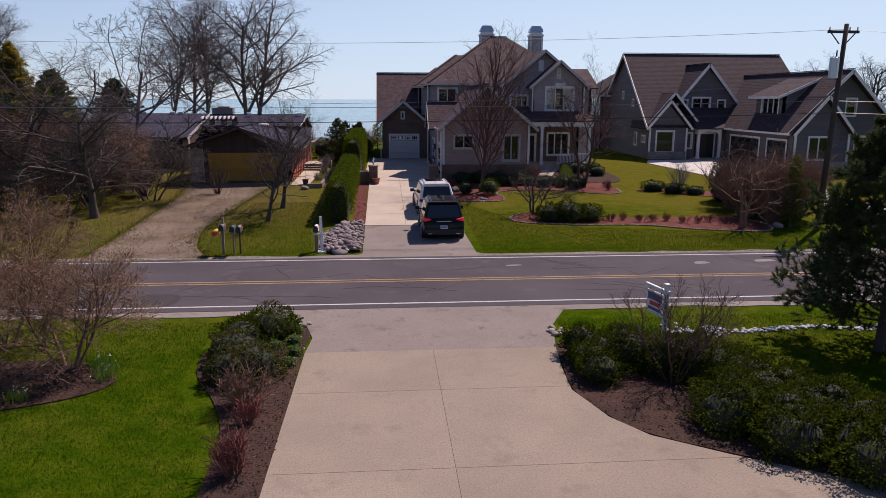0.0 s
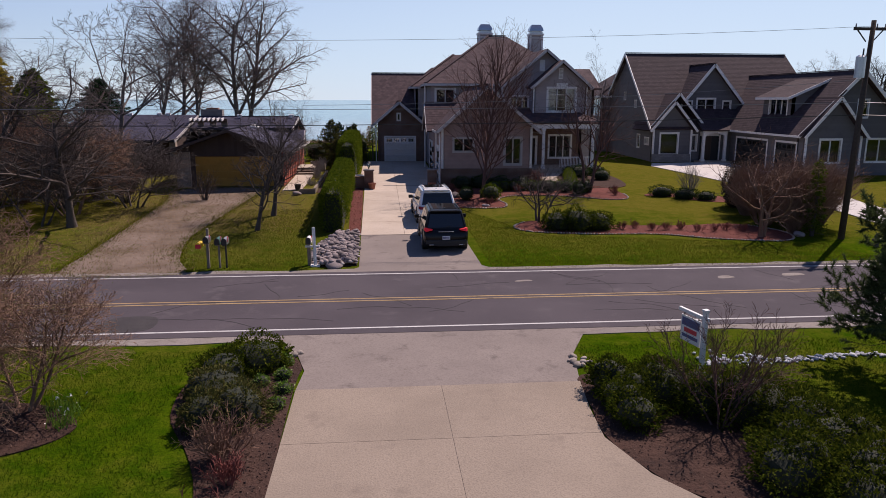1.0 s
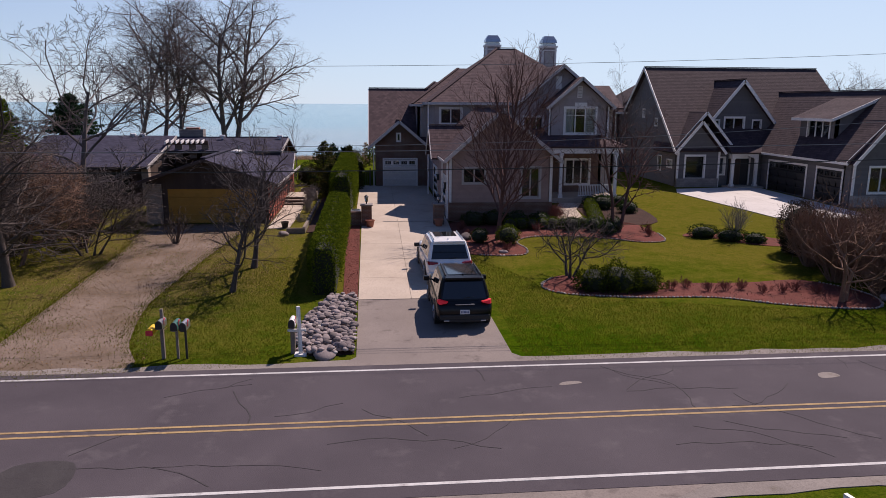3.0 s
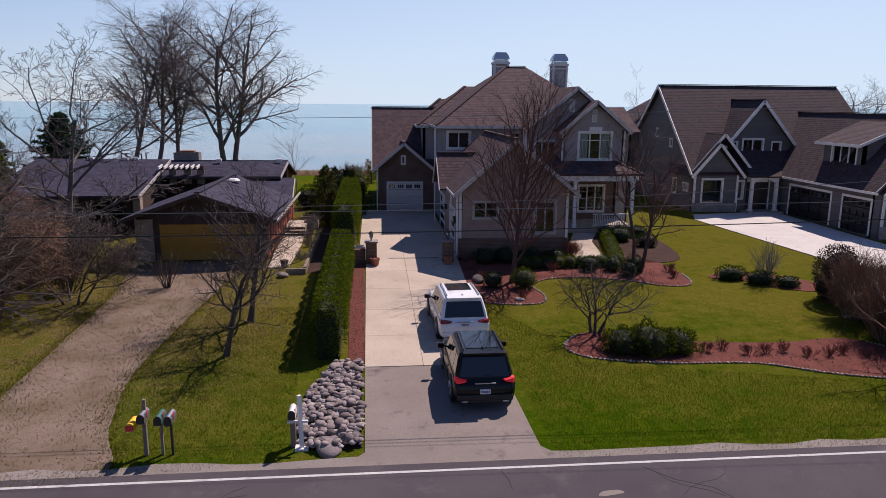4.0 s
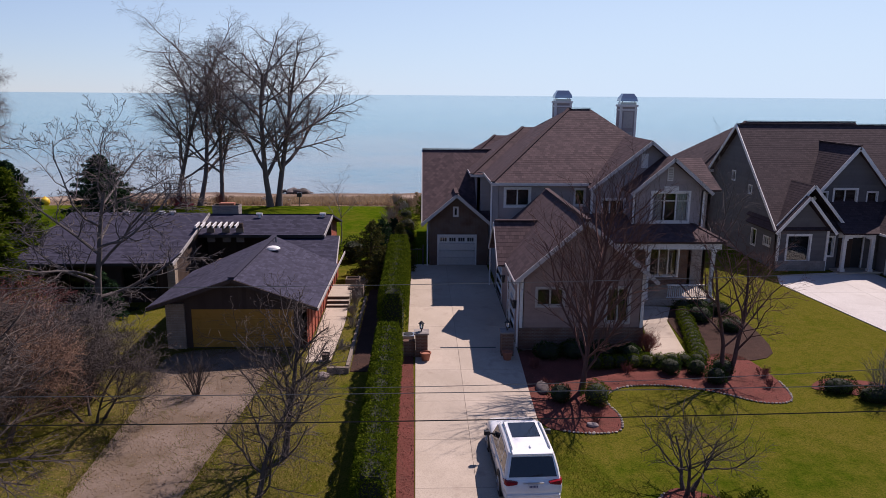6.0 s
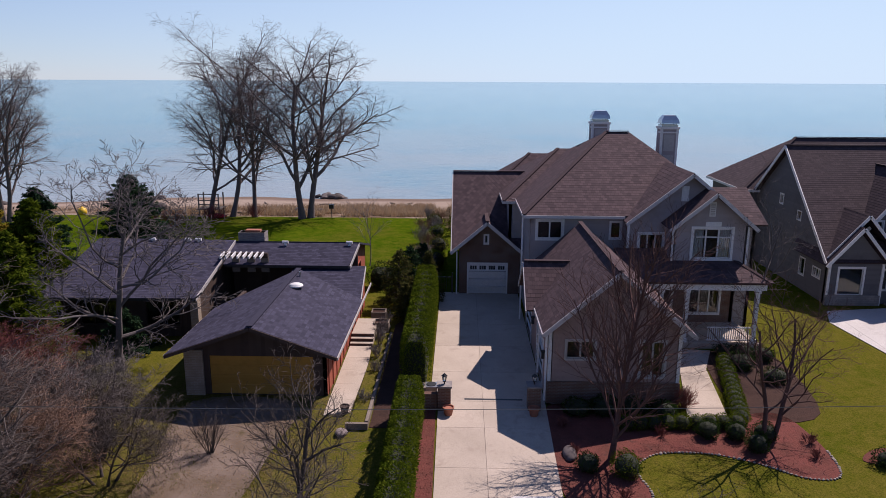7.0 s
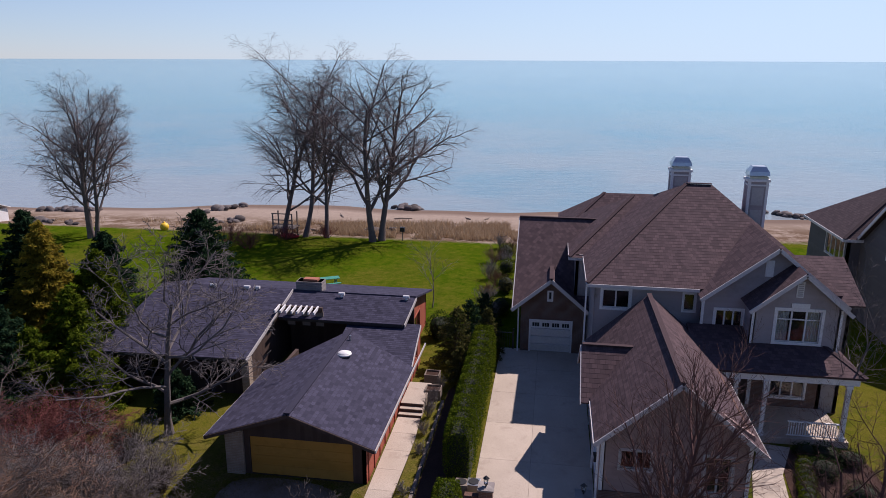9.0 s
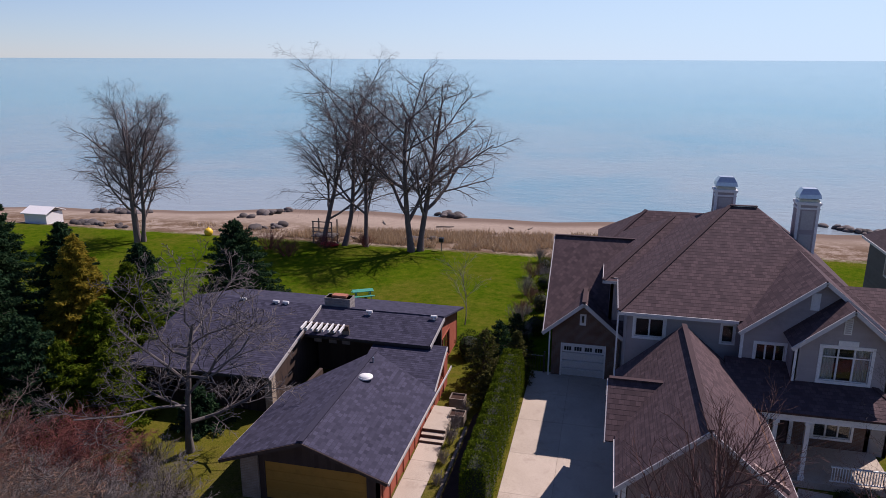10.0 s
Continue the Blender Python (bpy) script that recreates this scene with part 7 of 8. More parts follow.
M["car_white"] = paint("white_car_paint", (0.78, 0.78, 0.78))
M["car_black"] = paint("black_car_paint", (0.004, 0.004, 0.005), 0.0, 0.3, 0.12)
M["car_glass"] = plain("tinted_car_glass", (0.012, 0.014, 0.016), 0.04, 0.0, 0.8)
M["tail"] = plain("red_tail_lamp", (0.22, 0.006, 0.012), 0.2)
M["tail_lit"] = bpy.data.materials.new("lit_tail_lamp")
M["tail_lit"].use_nodes = True
tb = M["tail_lit"].node_tree.nodes["Principled BSDF"]
tb.inputs["Base Color"].default_value = (0.5, 0.01, 0.02, 1)
tb.inputs["Emission Color"].default_value = (1.0, 0.03, 0.05, 1)
tb.inputs["Emission Strength"].default_value = 0.12
M["rim"] = plain("alloy_rim", (0.45, 0.45, 0.47), 0.3, 0.9)
M["plastic"] = plain("black_bumper_plastic", (0.012, 0.012, 0.013), 0.6)
M["plate"] = plain("number_plate", (0.6, 0.62, 0.66), 0.4)
M["bar"] = plain("plate_bar", (0.06, 0.08, 0.2), 0.5)


def loft(bm, rings, cap=True):
    vs = [[bm.verts.new(p) for p in r] for r in rings]
    for a, b in zip(vs, vs[1:]):
        for i in range(len(a)):
            bm.faces.new((a[i], a[(i + 1) % len(a)], b[(i + 1) % len(b)], b[i]))
    if cap:
        bm.faces.new(vs[0][::-1])
        bm.faces.new(vs[-1])


def suv(x, y, turn, L, W, Hh, body, label, lit, hood, roof_dark, spoiler, tail_up):
    """A sport utility vehicle seen from behind; its nose points to +y before the turn."""
    z = gz(x, y) + 0.045
    root = thing("car", (x, y, z), label, "car")
    T = Matrix.Translation((x, y, z)) @ Matrix.Rotation(radians(turn), 4, 'Z')
    hw = W / 2

    def put(bm, name, mat, parent=root, lab="", smooth=False):
        bmesh.ops.recalc_face_normals(bm, faces=bm.faces)
        bmesh.ops.transform(bm, matrix=T, verts=bm.verts)
        return part(name, bm, mat, parent, lab, smooth)

    # lower body: rounded sections along the length
    belt = 0.56 * Hh
    st = [(0.00, 0.34, 0.62, 0.80, 0.95), (0.03, 0.30, 0.80, 0.92, 0.985), (0.14, 0.27, belt, 0.985, 0.97), (0.6, 0.25, belt + 0.02, 1.0, 0.965), (L * 0.5, 0.24, belt, 1.0, 0.96), (L * 0.66, 0.24, belt - 0.02, 1.0, 0.95), (L * 0.72, 0.25, hood + 0.05, 0.995, 0.93), (L * 0.86, 0.26, hood, 0.98, 0.9), (L * 0.95, 0.28, hood - 0.12, 0.93, 0.84), (L, 0.36, hood - 0.28, 0.8, 0.72)]
    bm = bmesh.new()
    rings = []
    for yy, zb, zt, kb, kt in st:
        m_ = (zb + zt) / 2
        half = [(hw * kb * 0.86, zb), (hw * kb * 0.97, zb + 0.09), (hw * kb, m_ - 0.05), (hw * kb, m_ + 0.08), (hw * (kt + kb) / 2, zt - 0.09), (hw * kt * 0.955, zt - 0.015), (hw * kt * 0.8, zt)]
        rings.append([(a, yy, c) for a, c in half] + [(-a, yy, c) for a, c in half[::-1]])
    loft(bm, rings)
    bo = put(bm, "body", body, smooth=True)
    # cabin
    y0, y1, y2, y3 = 0.16 if tail_up else 0.12, 0.52, L * 0.56, L * 0.70
    b0, r0 = hw * 0.94, hw * 0.74
    zr = Hh
    bm = bmesh.new()
    rings = []
    for f, k in ((0.0, 0.0), (0.35, 0.30), (0.7, 0.68), (0.92, 0.93), (1.0, 1.0)):
        ya, yb = y0 + (y1 - y0) * k, y3 + (y2 - y3) * k
        w = b0 + (r0 - b0) * k ** 1.2 - (0.07 if f == 1.0 else 0)
        zz = belt - 0.02 + (zr - belt + 0.02) * f
        yb -= 0.1 if f == 1.0 else 0
        ya += 0.1 if f == 1.0 else 0
        ym = (ya + yb) / 2
        rings.append([(-w * 0.93, ya, zz), (w * 0.93, ya, zz), (w, ya + 0.14, zz), (w, ym, zz + (0.015 if f > 0.9 else 0)), (w, yb - 0.18, zz), (w * 0.9, yb, zz), (-w * 0.9, yb, zz), (-w, yb - 0.18, zz), (-w, ym, zz + (0.015 if f > 0.9 else 0)), (-w, ya + 0.14, zz)])
    loft(bm, rings)
    put(bm, "cabin", body, smooth=False)

    def on_side(s, f0, f1, a0, a1, b0_, b1_):
        """A pane on the cabin's side between heights f and lengths."""
        vs = []
        for f, ya, yb in ((f0, a0, a1), (f1, b0_, b1_)):
            w = b0 + (r0 - b0) * f ** 1.2 + 0.012
            zz = belt + (zr - belt) * f
            vs += [(s * w, ya, zz), (s * w, yb, zz)]
        bm_ = bmesh.new()
        q = [bm_.verts.new(v) for v in (vs[0], vs[1], vs[3], vs[2])]
        fc = bm_.faces.new(q)
        r = bmesh.ops.extrude_face_region(bm_, geom=[fc])
        bmesh.ops.translate(bm_, verts=[g for g in r["geom"] if isinstance(g, bmesh.types.BMVert)], vec=(-s * 0.03, 0, 0))
        put(bm_, "side_window", M["car_glass"])

    for s in (-1, 1):
        on_side(s, 0.08, 0.78, L * 0.42, L * 0.655, L * 0.43, L * 0.575)
        on_side(s, 0.08, 0.78, L * 0.225, L * 0.405, L * 0.235, L * 0.41)
        on_side(s, 0.12, 0.74, 0.36, L * 0.21, 0.62, L * 0.215)
    # rear window, windscreen
    for nm, ya, yb, k0, k1, sg in (("rear_window", y0, y1, 0.1, 0.78, -1), ("windscreen", y3, y2, 0.08, 0.86, 1)):
        bm = bmesh.new()
        vs = []
        for k in (k0, k1):
            w = (b0 + (r0 - b0) * k ** 1.2) * 0.86
            zz = belt - 0.02 + (zr - belt + 0.02) * (k if sg > 0 else k * 1.02)
            yy = ya + (yb - ya) * k + sg * 0.02
            vs += [(-w, yy, zz), (w, yy, zz)]
        fc = bm.faces.new([bm.verts.new(v) for v in (vs[0], vs[1], vs[3], vs[2])])
        r = bmesh.ops.extrude_face_region(bm, geom=[fc])
        bmesh.ops.translate(bm, verts=[g for g in r["geom"] if isinstance(g, bmesh.types.BMVert)], vec=(0, -sg * 0.03, 0))
        put(bm, nm, M["car_glass"])
    # roof: glass panel, rails, spoiler, aerial
    bm = bmesh.new()
    if roof_dark:
        box(bm, -r0 * 0.66, r0 * 0.66, y2 - 1.25, y2 - 0.2, zr + 0.004, zr + 0.022, bevel=0.006)
        put(bm, "sunroof", M["car_glass"])
    else:
        box(bm, -r0 * 0.72, r0 * 0.72, y1 + 0.25, y2 - 0.2, zr + 0.004, zr + 0.02, bevel=0.006)
        put(bm, "glass_roof", M["car_glass"])
    for s in (-1, 1):
        bm = bmesh.new()
        xx = s * r0 * 0.86
        tube(bm, (xx, y1 + 0.15, zr + 0.05), (xx, y2 - 0.25, zr + 0.05), 0.02, n=8)
        for yy in (y1 + 0.15, (y1 + y2) / 2, y2 - 0.25):
            box(bm, xx - 0.018, xx + 0.018, yy - 0.06, yy + 0.06, zr - 0.02, zr + 0.05)
        put(bm, "roof_rail", M["dark"] if not roof_dark else M["steel"])
    bm = bmesh.new()
    box(bm, -r0 * 0.9, r0 * 0.9, y1 - 0.22, y1 + 0.14, zr - 0.05, zr + 0.01, bevel=0.018)
    put(bm, "spoiler", body)
    bm = bmesh.new()
    box(bm, -0.025, 0.025, y1 + 0.16, y1 + 0.3, zr, zr + 0.06, bevel=0.012)
    put(bm, "aerial", body)
    # rear: lamps, plate, bumper, wiper
    for s in (-1, 1):
        bm = bmesh.new()
        zl = belt - (0.08 if tail_up else 0.15)
        xi = 0.64 if tail_up else 0.54
        ring = [(xi, 0.01, 0.05), (xi + 0.14, 0.0, 0.025), (0.9, 0.02, 0.0), (0.965, 0.12, 0.02), (0.985, 0.3, 0.06)]
        top = [(xi, 0.02, 0.085), (xi + 0.14, 0.02, 0.11), (0.89, 0.05, 0.135), (0.955, 0.14, 0.14), (0.98, 0.34, 0.1)]
        loft(bm, [[(s * hw * a, y_ - 0.03, zl + c), (s * hw * d, e - 0.03, zl + f), (s * hw * d * 0.93, e + 0.1, zl + f), (s * hw * a * 0.93, y_ + 0.1, zl + c)] for (a, y_, c), (d, e, f) in zip(ring, top)])
        put(bm, "tail_lamp", M["tail_lit"] if lit else M["tail"])
    bm = bmesh.new()
    pz = belt - (0.42 if tail_up else 0.26)
    box(bm, -0.16, 0.16, -0.025, 0.02, pz, pz + 0.15, bevel=0.005)
    pl = put(bm, "number_plate", M["plate"])
    bm = bmesh.new()
    for i in range(6):
        box(bm, -0.13 + i * 0.045, -0.1 + i * 0.045, -0.031, -0.024, pz + 0.04, pz + 0.11)
    put(bm, "plate_bar", M["bar"], pl)
    bm = bmesh.new()
    box(bm, -hw * 0.9, hw * 0.9, -0.05, 0.16, 0.33, 0.52, bevel=0.04)
    put(bm, "rear_bumper", M["plastic"] if not roof_dark else body)
    bm = bmesh.new()
    box(bm, -hw * 0.6, hw * 0.6, -0.06, 0.1, 0.27, 0.36, bevel=0.02)
    put(bm, "bumper_insert", M["plastic"])
    for s in (-1, 1):
        bm = bmesh.new()
        box(bm, s * 0.62 - 0.09, s * 0.62 + 0.09, -0.075, 0.0, 0.3, 0.34, bevel=0.012)
        put(bm, "exhaust", M["steel"])
    bm = bmesh.new()
    beam(bm, (-0.02, y0 + 0.02, belt + 0.08), (0.32, y0 + 0.05, belt + 0.12), 0.02, 0.02)
    put(bm, "rear_wiper", M["rubber"])
    bm = bmesh.new()
    box(bm, -hw * 0.34, hw * 0.34, -0.014, 0.03, belt - 0.1, belt - 0.075)
    put(bm, "badge_bar", M["steel"])
    # mirrors
    for s in (-1, 1):
        bm = bmesh.new()
        box(bm, s * (hw + 0.13) - 0.11, s * (hw + 0.13) + 0.11, L * 0.635, L * 0.665, belt + 0.02, belt + 0.19, bevel=0.03)
        beam(bm, (s * hw * 0.92, L * 0.655, belt + 0.06), (s * (hw + 0.06), L * 0.65, belt + 0.07), 0.05, 0.05)
        put(bm, "wing_mirror", body if not roof_dark else M["dark"])
    # door seams and sill
    for s in (-1, 1):
        bm = bmesh.new()
        for yy in (L * 0.215, L * 0.415, L * 0.66):
            box(bm, s * hw * 1.0 - 0.004, s * hw * 1.0 + 0.003, yy, yy + 0.012, 0.42, belt - 0.12)
        box(bm, s * hw * 0.99 - 0.02, s * hw * 0.99 + 0.015, L * 0.26, L * 0.72, 0.27, 0.36)
        put(bm, "sill_and_seams", M["plastic"])
        for yy in (L * 0.39, L * 0.6):
            bm = bmesh.new()
            box(bm, s * hw - 0.01, s * hw + 0.03, yy - 0.09, yy + 0.09, belt - 0.16, belt - 0.12, bevel=0.01)
            put(bm, "door_handle", body)
    # wheels
    for s in (-1, 1):
        for yy in (L * 0.2, L * 0.8):
            cx = s * (hw - 0.115)
            bm = bmesh.new()
            tube(bm, (cx - 0.02 - 0.115 * 1, yy, 0.385), (cx + 0.02 + 0.115, yy, 0.385), 0.44, 0.44, 28)
            put(bm, "wheel_arch", M["plastic"])
            bm = bmesh.new()
            tube(bm, (cx - 0.115, yy, 0.37), (cx + 0.14 if s > 0 else cx + 0.115, yy, 0.37), 0.37, 0.37, 28) if s > 0 else tube(bm, (cx - 0.14, yy, 0.37), (cx + 0.115, yy, 0.37), 0.37, 0.37, 28)
            bmesh.ops.bevel(bm, geom=[e for e in bm.edges if len(e.link_faces) == 2 and e.calc_face_angle(0) > 1.0], offset=0.03, segments=2, affect='EDGES')
            wh = put(bm, "wheel", M["rubber"])
            bm = bmesh.new()
            o = cx + s * 0.143
            tube(bm, (o - s * 0.03, yy, 0.37), (o, yy, 0.37), 0.25, 0.25, 24)
            for k in range(5):
                a = k * 1.2566
                beam(bm, (o + s * 0.004, yy, 0.37), (o + s * 0.004, yy + 0.23 * math.cos(a), 0.37 + 0.23 * math.sin(a)), 0.06, 0.02)
            put(bm, "rim", M["rim"], wh)
    return root


suv(2.87, 33.3, 0.0, 4.6, 1.88, 1.7, M["car_black"], "black sport utility vehicle with lit tail lamps on the driveway", True, 1.0, False, True, True)
suv(2.98, 38.9, 2.0, 4.8, 1.93, 1.74, M["car_white"], "white sport utility vehicle with a dark sunroof on the driveway", False, 1.08, True, True, False)


# ---- roadside ----
def stone(bm, x, y, z, r, rng, flat=0.65):
    g = bmesh.ops.create_icosphere(bm, subdivisions=2, radius=r)
    q = Euler((rng.uniform(0, 6), rng.uniform(0, 6), rng.uniform(0, 6))).to_matrix()
    off = Vector((rng.uniform(0, 50), rng.uniform(0, 50), 0))
    sc = Vector((rng.uniform(0.8, 1.3), rng.uniform(0.75, 1.1), rng.uniform(0.7, 1.0)))
    for v in g["verts"]:
        k = 1 + 0.16 * noise.noise(v.co / r * 1.3 + off) + rng.uniform(-0.03, 0.03)
        c = q @ Vector((v.co.x * sc.x, v.co.y * sc.y, v.co.z * sc.z)) * k
        v.co = Vector((x + c.x, y + c.y, z + c.z * flat))


STONES = []
for i in range(14):
    bm = bmesh.new()
    stone(bm, 0, 0, 0, 1.0, random.Random(400 + i), 0.7)
    me = bpy.data.meshes.new("stone")
    bm.to_mesh(me)
    me.polygons.foreach_set("use_smooth", [True] * len(me.polygons))
    bm.free()
    STONES.append(me)


def stone_mesh_set(mat):
    out = []
    for me in STONES:
        c = me.copy()
        c.materials.append(mat)
        out.append(c)
    return out


def lay_stone(meshes, x, y, z, r, rng, parent):
    ob = new("stone", rng.choice(meshes))
    ob.parent = parent
    ob.matrix_parent_inverse = parent.matrix_basis.inverted()
    ob.matrix_basis = Matrix.LocRotScale((x, y, z), Euler((rng.uniform(-.3, .3), rng.uniform(-.3, .3), rng.uniform(0, 6.28))), (r * rng.uniform(0.8, 1.35), r, r * rng.uniform(0.75, 1.0)))
    return ob


M["rock_each"] = rough_surface("field_stone_each", (0.27, 0.225, 0.22), (0.18, 0.15, 0.147), 2.5, 22, 0.85, (0.12, 0.09, 0.088), 0.5, vary=0.4)
M["pale_each"] = rough_surface("pale_stone_each", (0.33, 0.285, 0.25), (0.26, 0.225, 0.2), 2.5, 22, 0.85, None, 0.4, vary=0.3)
M["white_each"] = rough_surface("white_stone_each", (0.46, 0.48, 0.52), (0.36, 0.37, 0.41), 2.5, 22, 0.75, None, 0.3, vary=0.3)
M["shore_each"] = rough_surface("shore_rock_each", (0.15, 0.13, 0.125), (0.1, 0.085, 0.08), 1.5, 12, 0.85, None, 0.5, vary=0.4)
rng = random.Random(61)
rock_poly = [(-1.7, 37.3), (-0.85, 37.3), (-0.78, 31.4), (-1.9, 31.2), (-2.5, 31.7), (-2.75, 33.5), (-2.4, 35.6)]
bank = thing("rock_bed", (-1.6, 33.8, gz(-1.6, 33.8)), "bank of rounded grey field stones beside the driveway", "rocks")
set_a = stone_mesh_set(M["rock_each"])
rs = np.random.RandomState(62)
for x, y in scatter(rock_poly, 299, rs):
    hgt = 0.22 * clamp(min(x + 2.9, 0.2 - x) / 1.0, 0, 1)
    lay_stone(set_a, x, y, gz(x, y) + hgt * rng.uniform(0.5, 1.0) + 0.04, rng.uniform(0.085, 0.145), rng, bank)
RV, RF = [], []
for x, y in scatter(rock_poly, 650, rs):
    co = np.array([tuple(v.co) for v in STONES[len(RV) % len(STONES)].vertices])
    tri_ = np.array([tuple(p.vertices) for p in STONES[len(RV) % len(STONES)].polygons])
    r = rng.uniform(0.05, 0.11)
    hgt = 0.22 * clamp(min(x + 2.9, 0.2 - x) / 1.0, 0, 1)
    RF.append(tri_ + len(co) * len(RV))
    RV.append(co * np.array([r * rng.uniform(0.9, 1.4), r, r * 0.8]) + np.array([x, y, gz(x, y) + hgt * rng.uniform(0.2, 0.7) + 0.03]))
tagged(mesh_np("small_stones", np.concatenate(RV), np.concatenate(RF), M["rock"], smooth=True), "small rounded grey stones filling the rock bed", "stones", kind="stuff")
sheet("rock_bed_soil", rock_poly, M["darkmulch"], "dark soil under the field stones", 0.03)
for x, y, r in ((-1.65, 31.3, 0.33), (4.75, 47.6, 0.38), (6.2, 44.3, 0.2), (19.8, 35.6, 0.3), (-5.0, 49.0, 0.3)):
    b_ = new("boulder", set_a[int(r * 100) % len(set_a)])
    b_.matrix_basis = Matrix.LocRotScale((x, y, gz(x, y) + r * 0.3), Euler((0.1, 0.2, x)), (r * 1.35, r, r * 0.85))
    tagged(b_, "rounded pinkish-grey granite boulder", "boulder", "boulders")
# stone edging of the front bed and of the island
set_p = stone_mesh_set(M["pale_each"])
for nm, cond in (("bed_front", lambda x, y: y < 48.3 and x > 4.9), ("bed_island", lambda x, y: y < 38.3 or x < 7.6)):
    lp = BED_LOOP[nm]
    ed = thing("stone_edging", (lp[0][0], lp[0][1], gz(*lp[0])), "row of pale stones edging a mulch bed", "edging")
    for a, b in zip(lp, lp[1:] + lp[:1]):
        n = max(1, int(math.dist(a, b) / 0.13))
        for k in range(n):
            x, y = a[0] + (b[0] - a[0]) * k / n, a[1] + (b[1] - a[1]) * k / n
            if cond(x, y):
                lay_stone(set_p, x, y, gz(x, y) + 0.035, rng.uniform(0.05, 0.075), rng, ed)
set_w = stone_mesh_set(M["white_each"])
wr = thing("stone_swale", (10, 20.3, 0), "ribbon of white and grey stones in the lawn swale", "stones")
for i in range(290):
    x = rng.uniform(8.0, 15.5)
    wdt = 0.42 if x < 9.8 else 0.15
    lay_stone(set_w, x, 20.45 + 0.12 * math.sin(x * 1.7) + rng.gauss(0, wdt * 0.55), 0.03, rng.uniform(0.025, 0.07), rng, wr)
for cx, cy, n in ((4.95, 20.75, 14), (-2.0, 21.75, 10)):
    wr2 = thing("stone_pile", (cx, cy, 0), "small pile of pale stones at the driveway corner", "stones")
    for i in range(n):
        lay_stone(set_p, cx + rng.gauss(0, 0.16), cy + rng.gauss(0, 0.2), 0.05, rng.uniform(0.06, 0.11), rng, wr2)


def mailbox_shape(bm, x, y, z, w, h, L):
    """A rural mailbox: a half-round vault lying along y."""
    rings = []
    for yy in (y - L / 2, y + L / 2):
        r = [(x - w / 2, yy, z), (x - w / 2, yy, z + h * 0.5)]
        r += [(x - w / 2 * math.cos(a), yy, z + h * 0.5 + h * 0.5 * math.sin(a)) for a in (0.5, 1.05, 1.57, 2.09, 2.64)]
        r += [(x + w / 2, yy, z + h * 0.5), (x + w / 2, yy, z)]
        rings.append(r)
    loft(bm, rings)


def mailbox(x, y, zt, mat, label, post_mat, thick=0.1, flag=True):
    z = gz(x, y)
    root = thing("mailbox", (x, y, z), label, "mailbox", "roadside mailboxes")
    box_part("post", (x - thick / 2, x + thick / 2, y - thick / 2, y + thick / 2, z - 0.05, z + zt), post_mat, root, bevel=0.008)
    box_part("support", (x - 0.08, x + 0.08, y - 0.26, y + 0.22, z + zt, z + zt + 0.03), post_mat, root)
    bm = bmesh.new()
    mailbox_shape(bm, x, y - 0.03, z + zt + 0.032, 0.19, 0.24, 0.5)
    bx = part("box", bm, mat, root, smooth=False)
    bm = bmesh.new()
    mailbox_shape(bm, x, y - 0.29, z + zt + 0.036, 0.2, 0.25, 0.02)
    part("box_door", bm, M["dark"], bx)
    if flag:
        bm = bmesh.new()
        box(bm, x + 0.1, x + 0.11, y - 0.12, y - 0.09, z + zt + 0.12, z + zt + 0.3)
        box(bm, x + 0.1, x + 0.112, y - 0.12, y - 0.01, z + zt + 0.25, z + zt + 0.31)
        part("flag", bm, M["redplastic"], bx)
    return root


mb = mailbox(-6.4, 31.45, 0.98, M["steel"], "tall wooden mailbox post with metal box and newspaper tube", M["wood"])
box_part("post_top", (-6.44, -6.36, 31.5, 31.58, 0.9, 1.55), M["wood"], mb)
bm = bmesh.new()
mailbox_shape(bm, -6.68, 31.4, 0.86, 0.2, 0.2, 0.45)
tb_ = part("newspaper_tube", bm, M["yellow"], mb, "yellow plastic newspaper tube")
box_part("tube_rim", (-6.78, -6.58, 31.15, 31.17, 0.85, 1.0), M["redplastic"], tb_)
mailbox(-5.98, 31.45, 0.92, M["greenmetal"], "green metal mailbox on a slim grey post", M["wood"], 0.07)
mailbox(-5.72, 31.42, 0.92, M["steel"], "silver metal mailbox on a slim dark post", M["dark"], 0.06)
wm = mailbox(-2.62, 31.65, 0.86, M["white"], "white mailbox hung on a leaning white wooden post", M["wood"], 0.14)
bm = bmesh.new()
beam(bm, (-2.38, 31.45, 0.0), (-2.42, 31.5, 1.55), 0.09, 0.09)
beam(bm, (-2.75, 31.52, 0.8), (-2.2, 31.46, 0.82), 0.06, 0.07)
box(bm, -2.56, -2.2, 31.32, 31.62, 0.0, 0.09)
part("cross_post", bm, M["white"], wm, "white cross-armed post")

# estate sign: white post with arm and hanging panel, its writing as bars
sg = thing("yard_sign", (7.5, 19.4, 0), "white post sign with a hanging red and white panel", "sign")
SM = Matrix.Translation((7.5, 19.4, 0)) @ Matrix.Rotation(radians(-78), 4, 'Z')
box_part("post", (-0.05, 0.05, -0.05, 0.05, -0.05, 1.62), M["white"], sg, m=SM, bevel=0.01)
box_part("finial", (-0.065, 0.065, -0.065, 0.065, 1.62, 1.68), M["white"], sg, m=SM, bevel=0.01)
box_part("arm", (-0.95, 0.12, -0.035, 0.035, 1.42, 1.5), M["white"], sg, m=SM)
pn = box_part("panel", (-0.85, -0.12, -0.012, 0.012, 0.72, 1.34), M["white"], sg, m=SM)
